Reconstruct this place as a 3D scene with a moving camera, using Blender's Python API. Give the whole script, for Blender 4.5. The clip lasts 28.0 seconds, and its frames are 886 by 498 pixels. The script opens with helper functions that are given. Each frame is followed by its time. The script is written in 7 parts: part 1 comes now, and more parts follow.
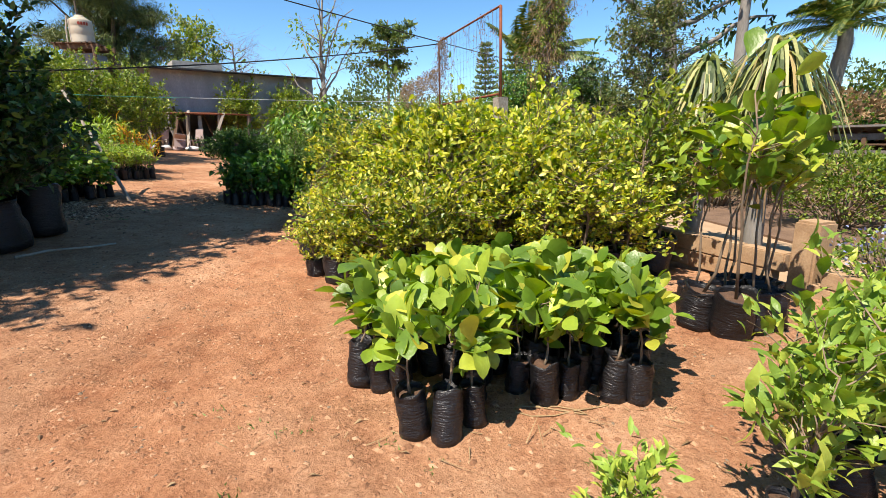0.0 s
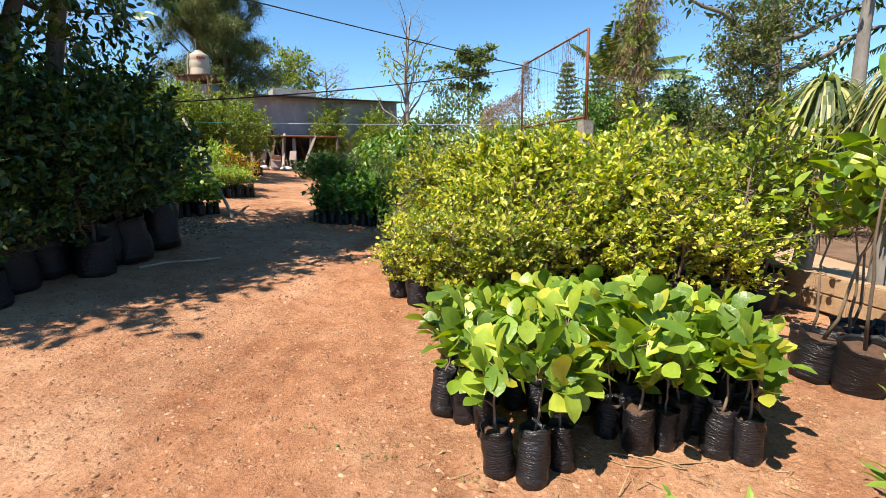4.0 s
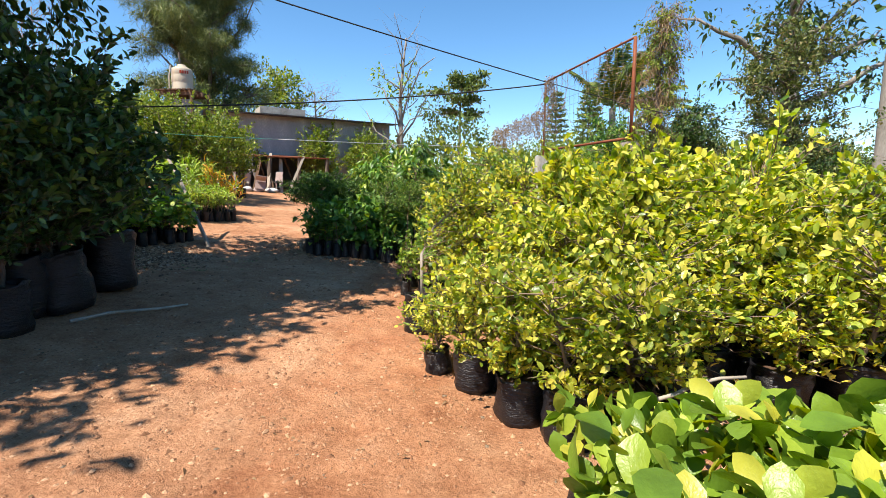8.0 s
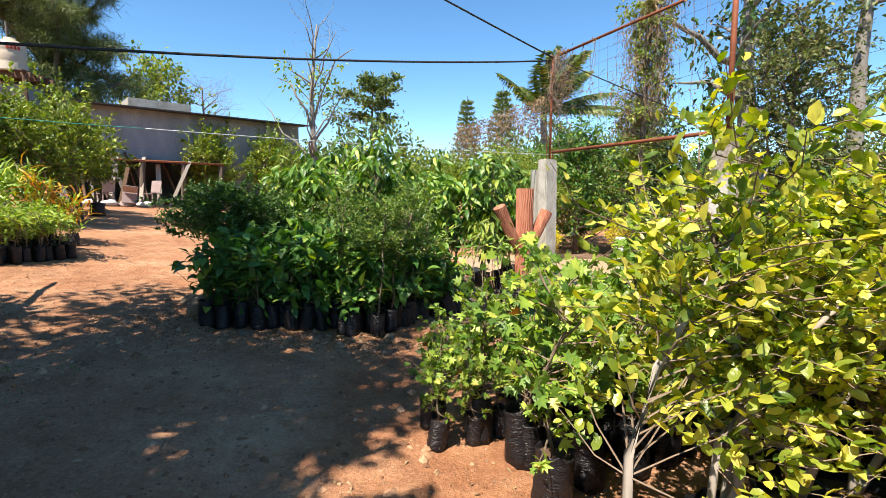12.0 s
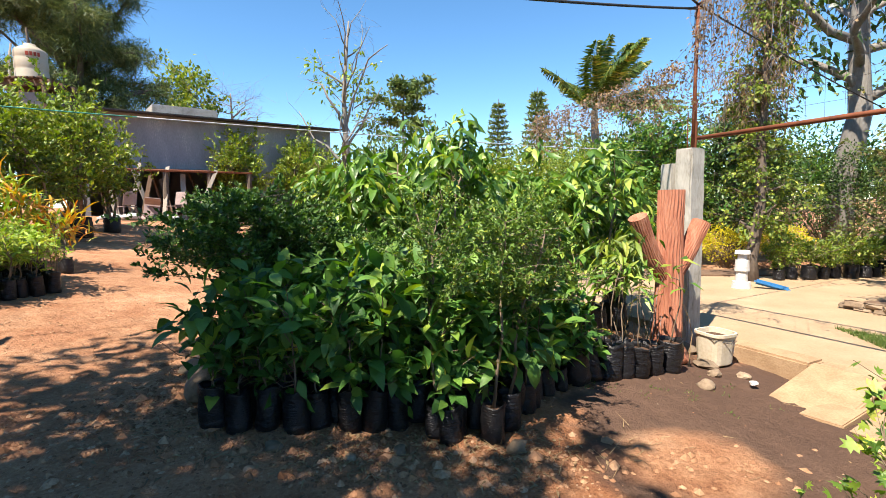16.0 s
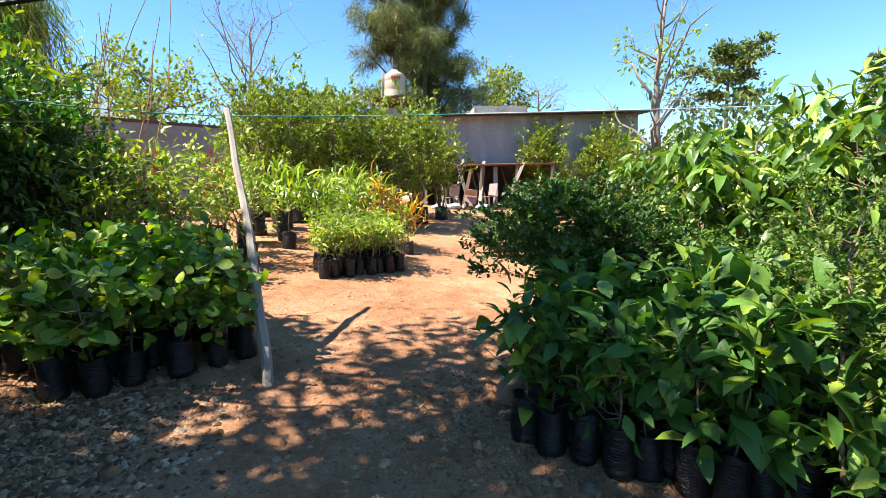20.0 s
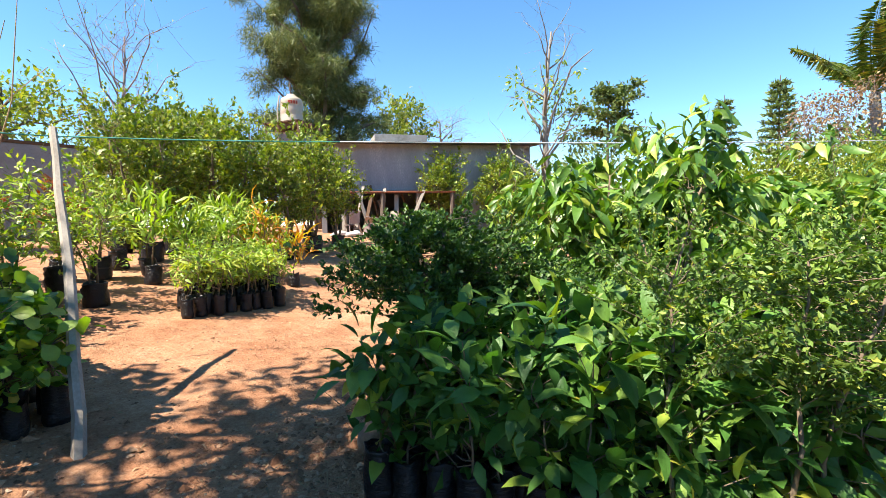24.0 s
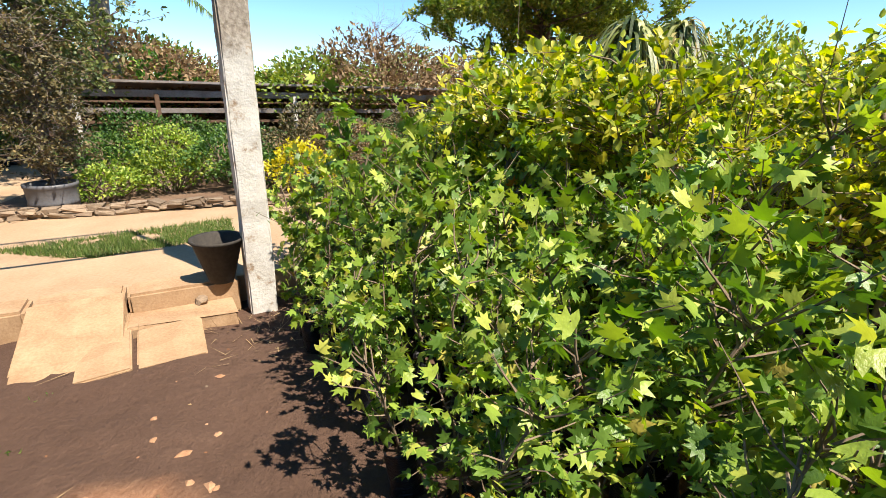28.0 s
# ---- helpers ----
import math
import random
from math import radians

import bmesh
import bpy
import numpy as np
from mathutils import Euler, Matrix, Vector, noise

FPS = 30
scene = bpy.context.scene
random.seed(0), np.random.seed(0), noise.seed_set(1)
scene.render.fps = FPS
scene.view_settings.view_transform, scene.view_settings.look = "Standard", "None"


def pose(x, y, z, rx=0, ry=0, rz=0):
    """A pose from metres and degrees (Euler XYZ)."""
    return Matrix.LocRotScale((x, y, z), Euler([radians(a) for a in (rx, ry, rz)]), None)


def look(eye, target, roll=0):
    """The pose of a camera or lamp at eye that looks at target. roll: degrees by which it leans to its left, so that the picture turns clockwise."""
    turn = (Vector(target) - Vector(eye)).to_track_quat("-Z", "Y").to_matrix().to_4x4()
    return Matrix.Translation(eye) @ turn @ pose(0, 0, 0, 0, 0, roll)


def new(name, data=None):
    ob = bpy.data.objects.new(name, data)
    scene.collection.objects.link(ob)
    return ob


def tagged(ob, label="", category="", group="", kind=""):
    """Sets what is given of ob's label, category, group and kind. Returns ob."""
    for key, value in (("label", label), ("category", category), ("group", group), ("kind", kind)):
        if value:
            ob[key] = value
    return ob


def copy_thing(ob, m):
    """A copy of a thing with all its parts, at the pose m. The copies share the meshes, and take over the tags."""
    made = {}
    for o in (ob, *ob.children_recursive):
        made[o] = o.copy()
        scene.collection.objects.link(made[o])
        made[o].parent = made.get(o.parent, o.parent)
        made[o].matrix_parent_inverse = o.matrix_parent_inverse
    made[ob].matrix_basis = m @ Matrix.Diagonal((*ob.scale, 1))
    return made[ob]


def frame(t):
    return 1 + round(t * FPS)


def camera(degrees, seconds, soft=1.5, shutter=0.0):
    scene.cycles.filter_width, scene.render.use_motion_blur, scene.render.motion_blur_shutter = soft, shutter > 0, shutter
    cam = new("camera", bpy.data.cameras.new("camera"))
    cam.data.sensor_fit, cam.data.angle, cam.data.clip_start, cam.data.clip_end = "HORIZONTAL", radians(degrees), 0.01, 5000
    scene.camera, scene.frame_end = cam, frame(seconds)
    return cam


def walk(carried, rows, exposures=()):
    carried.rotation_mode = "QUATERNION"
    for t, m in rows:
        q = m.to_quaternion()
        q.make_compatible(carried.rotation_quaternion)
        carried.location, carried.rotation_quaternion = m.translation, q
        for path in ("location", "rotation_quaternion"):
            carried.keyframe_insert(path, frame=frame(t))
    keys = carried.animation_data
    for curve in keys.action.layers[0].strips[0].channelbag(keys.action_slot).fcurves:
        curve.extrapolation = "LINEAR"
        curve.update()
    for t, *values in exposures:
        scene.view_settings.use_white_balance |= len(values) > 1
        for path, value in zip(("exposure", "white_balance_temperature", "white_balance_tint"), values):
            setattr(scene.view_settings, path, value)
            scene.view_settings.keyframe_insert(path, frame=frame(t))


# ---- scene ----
cam = camera(86.8, 28.0, soft=0.55)
METRES, EYE, TILT, LEAN, TURN = 9.4, 1.30, -13.0, 0.7, 0.0
ROWS = [
    (0.0, 0.0, 0.0, 0.0, 0.0, 0.0, -0.0),
    (0.5, -0.0041, -0.0004, 0.0014, 2.46, -0.11, -0.67),
    (1.0, -0.0064, -0.0008, -0.0001, 3.91, -0.47, -1.05),
    (1.5, -0.0063, -0.0005, -0.0011, 5.16, -1.21, -1.34),
    (2.0, -0.0068, -0.0004, -0.0022, 6.18, -2.33, -1.61),
    (2.5, -0.0071, 0.0001, -0.0033, 6.24, -3.65, -1.62),
    (3.0, -0.0063, 0.0021, -0.005, 6.34, -2.46, -1.61),
    (3.5, -0.007, 0.0014, 0.0014, 7.4, 0.3, -1.81),
    (4.0, -0.0082, -0.0005, 0.0063, 8.95, 2.16, -2.21),
    (4.5, -0.0095, -0.0006, 0.0066, 11.57, 3.32, -2.83),
    (6.5, -0.027, 0.0345, 0.0104, 17.26, 4.7, -4.84),
    (7.0, -0.0448, 0.0564, 0.016, 13.48, 5.16, -4.28),
    (7.5, -0.0587, 0.0975, 0.0248, 10.43, 5.35, -3.73),
    (8.0, -0.0881, 0.1299, 0.0327, 6.8, 5.31, -3.01),
    (8.5, -0.1052, 0.1667, 0.0398, 4.53, 5.09, -2.57),
    (9.0, -0.1264, 0.2063, 0.0513, 2.12, 4.97, -2.05),
    (9.5, -0.1488, 0.2385, 0.0605, -0.16, 5.15, -1.57),
    (10.0, -0.1572, 0.2878, 0.0708, -0.28, 5.47, -1.28),
    (10.5, -0.181, 0.3221, 0.0799, -1.39, 5.61, -1.09),
    (11.0, -0.1933, 0.3592, 0.0885, -1.66, 6.18, -0.91),
    (11.5, -0.2065, 0.4014, 0.1034, -2.77, 6.01, -0.51),
    (12.0, -0.2272, 0.4337, 0.1115, -4.61, 6.69, -0.06),
    (12.5, -0.2335, 0.4742, 0.116, -4.21, 7.26, -0.07),
    (14.5, -0.2759, 0.6037, 0.1499, -5.44, 7.36, 0.28),
    (15.0, -0.291, 0.6206, 0.1565, -5.2, 7.8, 0.56),
    (15.5, -0.2919, 0.6269, 0.1583, -3.36, 7.89, 0.53),
    (16.0, -0.2931, 0.6308, 0.1584, -1.33, 7.46, 0.3),
    (16.5, -0.2949, 0.6325, 0.1577, 0.26, 6.85, -0.05),
    (17.0, -0.2962, 0.635, 0.1576, 2.47, 6.19, -0.48),
    (17.5, -0.2986, 0.6347, 0.1575, 5.52, 5.86, -1.1),
    (18.0, -0.3009, 0.6366, 0.1583, 7.64, 5.85, -1.41),
    (18.5, -0.2932, 0.6461, 0.1598, 10.83, 5.69, -1.86),
    (19.0, -0.2919, 0.6581, 0.1634, 15.79, 5.27, -2.95),
    (19.5, -0.3109, 0.6708, 0.1663, 23.37, 4.88, -4.58),
    (20.0, -0.3263, 0.6757, 0.1706, 33.01, 4.23, -6.46),
    (20.5, -0.3307, 0.6813, 0.173, 42.59, 3.43, -8.06),
    (22.5, -0.3359, 0.6767, 0.1711, 52.92, 2.51, -9.34),
    (23.0, -0.3286, 0.6843, 0.1726, 43.37, 5.25, -7.84),
    (23.5, -0.319, 0.6913, 0.1761, 32.58, 7.59, -5.92),
    (24.0, -0.3063, 0.7045, 0.181, 22.18, 8.43, -4.16),
    (24.5, -0.2983, 0.7161, 0.1835, 9.47, 8.35, -1.74),
    (25.0, -0.2993, 0.7262, 0.1833, -8.47, 6.84, 1.92),
    (25.5, -0.299, 0.7302, 0.1817, -28.21, 4.64, 5.78),
    (26.0, -0.2796, 0.738, 0.1823, -45.47, 1.74, 8.62),
    (26.5, -0.2702, 0.7497, 0.1854, -59.01, -2.66, 10.18),
    (27.0, -0.272, 0.7713, 0.1861, -71.81, -7.44, 11.26),
    (27.5, -0.2603, 0.7809, 0.1842, -82.45, -12.56, 11.79),
    (28.0, -0.2475, 0.7876, 0.1839, -94.58, -18.47, 11.97),
]
walk(cam, [(t, pose(0, 0, EYE, TILT, LEAN, TURN) @ pose(METRES * x, METRES * y, METRES * z, 90 + pitch, roll, yaw)) for t, x, y, z, yaw, pitch, roll in ROWS],
     exposures=[(0.0, 0.92, 7000, 12), (9.0, 1.07, 7000, 12), (17.0, 1.26, 7000, 12), (20.5, 1.62, 7000, 12), (22.5, 2.0, 7000, 12), (24.0, 1.5, 7000, 12), (25.0, 1.2, 7000, 12), (28.0, 1.05, 7000, 12)])

# ---- daylight ----
SUN_EL, SUN_AZ = 58.0, math.degrees(math.atan2(-0.77, -0.64))
world = bpy.data.worlds.new("world")
scene.world = world
world.use_nodes = True
wn = world.node_tree.nodes
sky = wn.new("ShaderNodeTexSky")
sky.sky_type, sky.sun_disc = "NISHITA", False
sky.sun_elevation = radians(SUN_EL)
sky.sun_rotation = radians(90 - SUN_AZ)
sky.altitude = 1500.0
sky.air_density, sky.dust_density, sky.ozone_density = 0.82, 0.0, 2.2
tint = wn.new("ShaderNodeHueSaturation")
tint.inputs["Hue"].default_value, tint.inputs["Saturation"].default_value = 0.493, 1.2
world.node_tree.links.new(sky.outputs[0], tint.inputs["Color"])
world.node_tree.links.new(tint.outputs[0], wn["Background"].inputs[0])
wn["Background"].inputs[1].default_value = 0.132
sun = new("sun", bpy.data.lights.new("sun", "SUN"))
sun.data.energy, sun.data.angle, sun.data.color = 5.4, radians(0.55), (1.0, 0.94, 0.84)
sv = Vector((math.cos(radians(SUN_EL)) * math.cos(radians(SUN_AZ)), math.cos(radians(SUN_EL)) * math.sin(radians(SUN_AZ)), math.sin(radians(SUN_EL))))
sun.matrix_world = look(sv * 60, (0, 0, 0))

# ---- materials ----
def mat(name, rough=0.8, metal=0.0, spec=0.5):
    m = bpy.data.materials.new(name)
    m.use_nodes = True
    b = m.node_tree.nodes["Principled BSDF"]
    b.inputs["Roughness"].default_value, b.inputs["Metallic"].default_value = rough, metal
    b.inputs["Specular IOR Level"].default_value = spec
    return m, m.node_tree.nodes, m.node_tree.links, b


def ramp(nodes, stops):
    r = nodes.new("ShaderNodeValToRGB")
    e = r.color_ramp.elements
    e[0].position, e[0].color = stops[0][0], (*stops[0][1], 1)
    e[1].position, e[1].color = stops[-1][0], (*stops[-1][1], 1)
    for p, c in stops[1:-1]:
        k = e.new(p)
        k.color = (*c, 1)
    return r


def tex(nodes, links, scale, detail=4.0, rough=0.6, kind="Object", stretch=None):
    co = nodes.new("ShaderNodeTexCoord")
    n = nodes.new("ShaderNodeTexNoise")
    n.inputs["Scale"].default_value, n.inputs["Detail"].default_value, n.inputs["Roughness"].default_value = scale, detail, rough
    if stretch:
        mp = nodes.new("ShaderNodeMapping")
        mp.inputs["Scale"].default_value = stretch
        links.new(co.outputs[kind], mp.inputs[0])
        links.new(mp.outputs[0], n.inputs[0])
    else:
        links.new(co.outputs[kind], n.inputs[0])
    return n


def surface(name, stops, scale=6.0, fine=60.0, rough=0.8, metal=0.0, bump=0.3, bump_m=0.01, spec=0.4, stretch=None, vary=0.0):
    """A grained surface: colours by a coarse noise mixed with a fine one, with fine relief."""
    m, nodes, links, b = mat(name, rough, metal, spec)
    a, f = tex(nodes, links, scale, stretch=stretch), tex(nodes, links, fine, stretch=stretch)
    mix = nodes.new("ShaderNodeMix")
    mix.inputs[0].default_value = 0.4
    links.new(a.outputs[0], mix.inputs[2]), links.new(f.outputs[0], mix.inputs[3])
    r = ramp(nodes, stops)
    links.new(mix.outputs[0], r.inputs[0])
    out = r.outputs[0]
    if vary:
        info, hs, mr = nodes.new("ShaderNodeObjectInfo"), nodes.new("ShaderNodeHueSaturation"), nodes.new("ShaderNodeMapRange")
        mr.inputs[3].default_value, mr.inputs[4].default_value = 1 - vary, 1 + vary
        links.new(info.outputs["Random"], mr.inputs[0]), links.new(mr.outputs[0], hs.inputs["Value"])
        links.new(out, hs.inputs["Color"])
        out = hs.outputs[0]
    links.new(out, b.inputs["Base Color"])
    bp = nodes.new("ShaderNodeBump")
    bp.inputs["Strength"].default_value, bp.inputs["Distance"].default_value = bump, bump_m
    links.new(mix.outputs[0], bp.inputs["Height"]), links.new(bp.outputs[0], b.inputs["Normal"])
    return m


def leaf_mat(name, stops, rough=0.45, through_light=0.35, spec=0.45, vary=0.15):
    """Foliage: each leaf takes its own tint, light passes through the blade."""
    m, nodes, links, b = mat(name, rough, 0.0, spec)
    geo, r = nodes.new("ShaderNodeNewGeometry"), ramp(nodes, stops)
    links.new(geo.outputs["Random Per Island"], r.inputs[0])
    info, hs, mr = nodes.new("ShaderNodeObjectInfo"), nodes.new("ShaderNodeHueSaturation"), nodes.new("ShaderNodeMapRange")
    mr.inputs[3].default_value, mr.inputs[4].default_value = 1 - vary, 1 + vary
    links.new(info.outputs["Random"], mr.inputs[0]), links.new(mr.outputs[0], hs.inputs["Value"])
    n = tex(nodes, links, 18.0, 3.0)
    md = nodes.new("ShaderNodeMix")
    md.data_type, md.blend_type = "RGBA", "MULTIPLY"
    md.inputs[0].default_value = 0.5
    nr = ramp(nodes, [(0.3, (0.55, 0.6, 0.5)), (0.65, (1.1, 1.1, 1.05))])
    links.new(n.outputs[0], nr.inputs[0])
    links.new(r.outputs[0], md.inputs[6]), links.new(nr.outputs[0], md.inputs[7])
    links.new(md.outputs[2], hs.inputs["Color"]), links.new(hs.outputs[0], b.inputs["Base Color"])
    vein, bp = tex(nodes, links, 55.0, 3.0, stretch=(1, 1, 0.6)), nodes.new("ShaderNodeBump")
    bp.inputs["Strength"].default_value, bp.inputs["Distance"].default_value = 0.45, 0.008
    links.new(vein.outputs[0], bp.inputs["Height"]), links.new(bp.outputs[0], b.inputs["Normal"])
    tr, mx = nodes.new("ShaderNodeBsdfTranslucent"), nodes.new("ShaderNodeMixShader")
    tc = nodes.new("ShaderNodeHueSaturation")
    tc.inputs["Saturation"].default_value, tc.inputs["Value"].default_value = 1.15, 1.5
    links.new(hs.outputs[0], tc.inputs["Color"]), links.new(tc.outputs[0], tr.inputs[0])
    mx.inputs[0].default_value = through_light * 0.7
    links.new(b.outputs[0], mx.inputs[1]), links.new(tr.outputs[0], mx.inputs[2])
    links.new(mx.outputs[0], nodes["Material Output"].inputs[0])
    return m


BAG = surface("black_polythene", [(0.3, (0.007, 0.007, 0.0085)), (0.6, (0.012, 0.012, 0.0145)), (0.8, (0.026, 0.025, 0.026))], 9, 40, 0.36, bump=1.0, bump_m=0.02, vary=0.25, stretch=(0.6, 0.6, 2.6))
SOIL = surface("potting_soil", [(0.3, (0.0396, 0.0231, 0.0145)), (0.7, (0.125, 0.066, 0.0396))], 20, 120, 0.95, bump=0.8, bump_m=0.02)
BARK = surface("young_bark", [(0.3, (0.106, 0.0726, 0.0462)), (0.7, (0.238, 0.178, 0.125))], 14, 90, 0.85, bump=0.4, bump_m=0.006, stretch=(1, 1, 0.3))
DARKBARK = surface("old_bark", [(0.3, (0.054, 0.0405, 0.0315)), (0.7, (0.18, 0.14, 0.108))], 5, 40, 0.9, bump=0.7, bump_m=0.03, stretch=(1, 1, 0.25))
GREYBARK = surface("grey_bark", [(0.3, (0.119, 0.106, 0.0924)), (0.7, (0.277, 0.257, 0.231))], 3, 30, 0.85, bump=0.5, bump_m=0.02, stretch=(1, 1, 0.3))
PALEWOOD = surface("weathered_wood", [(0.3, (0.198, 0.165, 0.132)), (0.7, (0.409, 0.37, 0.317))], 5, 70, 0.8, bump=0.5, bump_m=0.004, stretch=(1, 1, 0.12))
BROWNWOOD = surface("brown_wood", [(0.3, (0.054, 0.0315, 0.018)), (0.7, (0.153, 0.09, 0.054))], 5, 60, 0.8, bump=0.5, bump_m=0.006, stretch=(0.2, 1, 1))
CONCRETE = surface("rendered_concrete", [(0.25, (0.132, 0.119, 0.099)), (0.5, (0.33, 0.31, 0.277)), (0.7, (0.436, 0.416, 0.383))], 3.5, 45, 0.9, bump=0.4, bump_m=0.01)
BLOCK = surface("grey_block", [(0.3, (0.15, 0.155, 0.165)), (0.55, (0.225, 0.235, 0.25)), (0.75, (0.36, 0.35, 0.335))], 0.9, 50, 0.92, bump=0.5, bump_m=0.01)
SHEDWALL = surface("streaked_cement_wall", [(0.3, (0.17, 0.18, 0.20)), (0.55, (0.27, 0.285, 0.31)), (0.72, (0.5, 0.49, 0.47))], 1.4, 30, 0.92, bump=0.4, bump_m=0.01, stretch=(1, 1, 0.35))
STREAKED = surface("streaked_whitewash", [(0.3, (0.12, 0.11, 0.09)), (0.45, (0.34, 0.32, 0.28)), (0.7, (0.5, 0.48, 0.44))], 9, 50, 0.9, bump=0.4, bump_m=0.008, stretch=(1, 1, 0.3))
DIRTWALL = surface("dusty_concrete", [(0.3, (0.23, 0.135, 0.072)), (0.7, (0.42, 0.285, 0.17))], 5, 60, 0.95, bump=0.6, bump_m=0.012)
PATH = surface("pale_path", [(0.3, (0.27, 0.175, 0.10)), (0.55, (0.36, 0.25, 0.155)), (0.75, (0.43, 0.32, 0.21))], 1.6, 40, 0.92, bump=0.5, bump_m=0.01)
BEDSOIL = surface("garden_soil", [(0.3, (0.08, 0.045, 0.028)), (0.7, (0.2, 0.125, 0.08))], 3, 60, 0.95, bump=0.8, bump_m=0.02)
OLDPINK = surface("faded_pink_plastic", [(0.3, (0.224, 0.158, 0.145)), (0.7, (0.33, 0.264, 0.251))], 4, 40, 0.6)
STONE = surface("field_stone", [(0.3, (0.13, 0.09, 0.06)), (0.7, (0.30, 0.225, 0.155))], 5, 50, 0.9, bump=0.6, bump_m=0.015, vary=0.3)
REDSTUMP = surface("red_painted_cement", [(0.3, (0.13, 0.036, 0.02)), (0.46, (0.36, 0.13, 0.075)), (0.7, (0.50, 0.235, 0.15))], 9, 80, 0.85, bump=0.6, bump_m=0.008, stretch=(1, 1, 0.15))
def bits_mat(name, stops, rough=0.95):
    """Loose bits, each with a colour of its own and a grain."""
    m, nodes, links, b = mat(name, rough, 0, 0.3)
    geo, r, n, nr, md = nodes.new("ShaderNodeNewGeometry"), ramp(nodes, stops), tex(nodes, links, 60, 4), None, nodes.new("ShaderNodeMix")
    nr = ramp(nodes, [(0.3, (0.7, 0.66, 0.62)), (0.7, (1.1, 1.1, 1.1))])
    md.data_type, md.blend_type = "RGBA", "MULTIPLY"
    md.inputs[0].default_value = 1.0
    links.new(geo.outputs["Random Per Island"], r.inputs[0]), links.new(n.outputs[0], nr.inputs[0])
    links.new(r.outputs[0], md.inputs[6]), links.new(nr.outputs[0], md.inputs[7]), links.new(md.outputs[2], b.inputs["Base Color"])
    return m


GRIT = bits_mat("warm_gravel", [(0.0, (0.10, 0.05, 0.028)), (0.4, (0.21, 0.112, 0.062)), (0.75, (0.37, 0.23, 0.14)), (1.0, (0.55, 0.42, 0.31))])
CLOD = bits_mat("earth_clod", [(0.0, (0.17, 0.08, 0.043)), (0.5, (0.30, 0.155, 0.086)), (0.85, (0.40, 0.23, 0.135)), (1.0, (0.47, 0.30, 0.19))])
RUST = surface("rusty_steel", [(0.3, (0.09, 0.0252, 0.0108)), (0.7, (0.252, 0.0765, 0.0315))], 8, 80, 0.75, 0.2, bump=0.3, bump_m=0.003)
WIRE = surface("galvanised_wire", [(0.3, (0.072, 0.063, 0.0585)), (0.7, (0.18, 0.162, 0.153))], 8, 60, 0.5, 0.7)
CABLE = surface("black_cable", [(0.3, (0.0108, 0.0108, 0.0108)), (0.7, (0.027, 0.027, 0.0288))], 4, 60, 0.6)
ROPE = surface("teal_rope", [(0.3, (0.0132, 0.165, 0.132)), (0.7, (0.066, 0.343, 0.284))], 30, 150, 0.7)
WHITEROPE = surface("pale_rope", [(0.3, (0.297, 0.33, 0.343)), (0.7, (0.495, 0.528, 0.541))], 30, 150, 0.7)
BEIGE = surface("beige_plastic", [(0.3, (0.343, 0.29, 0.218)), (0.7, (0.436, 0.383, 0.304))], 1.2, 30, 0.5, bump=0.1)
REDPAINT = surface("red_print", [(0.3, (0.251, 0.0264, 0.0132)), (0.7, (0.317, 0.0462, 0.0198))], 5, 40, 0.6)
BUCKET = surface("cream_plastic", [(0.3, (0.44, 0.36, 0.25)), (0.7, (0.64, 0.58, 0.47))], 5, 40, 0.55, bump=0.2)
GREYPLASTIC = surface("grey_plastic", [(0.3, (0.063, 0.063, 0.0675)), (0.7, (0.135, 0.135, 0.144))], 4, 40, 0.5, bump=0.2)
DARKMETAL = surface("dark_roof_sheet", [(0.3, (0.0225, 0.0216, 0.0234)), (0.7, (0.072, 0.0675, 0.0675))], 3, 40, 0.6, 0.3)
SHEET = surface("zinc_sheet", [(0.3, (0.132, 0.106, 0.0858)), (0.55, (0.251, 0.224, 0.205)), (0.75, (0.33, 0.31, 0.297))], 2.5, 40, 0.55, 0.5, bump=0.2)
# near-black: the hut interior's shade put into the colour; the pot shares it
DARKINSIDE = surface("interior_dark_tone", [(0.3, (0.018, 0.0162, 0.0144)), (0.7, (0.063, 0.054, 0.045))], 4, 40, 0.9)
ENAMEL = surface("stained_enamel", [(0.3, (0.32, 0.17, 0.08)), (0.46, (0.46, 0.38, 0.28)), (0.55, (0.60, 0.57, 0.51))], 2.2, 5, 0.5, bump=0.03)
WHITEPAINT = surface("white_paint", [(0.25, (0.297, 0.284, 0.264)), (0.5, (0.502, 0.495, 0.475)), (0.7, (0.541, 0.535, 0.521))], 7, 50, 0.7)
BLUEPLASTIC = surface("blue_plastic", [(0.3, (0.0132, 0.106, 0.297)), (0.7, (0.033, 0.198, 0.409))], 6, 40, 0.5)
DRYSTRAW = surface("dry_straw", [(0.3, (0.198, 0.125, 0.0594)), (0.7, (0.363, 0.264, 0.145))], 20, 90, 0.9, vary=0.2)
HILL = surface("dry_hillside", [(0.3, (0.19, 0.085, 0.05)), (0.5, (0.25, 0.12, 0.07)), (0.72, (0.144, 0.135, 0.063))], 0.03, 0.4, 0.95, bump=0.2, bump_m=1.0)
# blue-grey because aerial haze is painted into the colour
HAZY_FAR_HILL = surface("haze_blue_hillside", [(0.3, (0.144, 0.18, 0.216)), (0.7, (0.198, 0.234, 0.27))], 0.02, 0.2, 0.95)

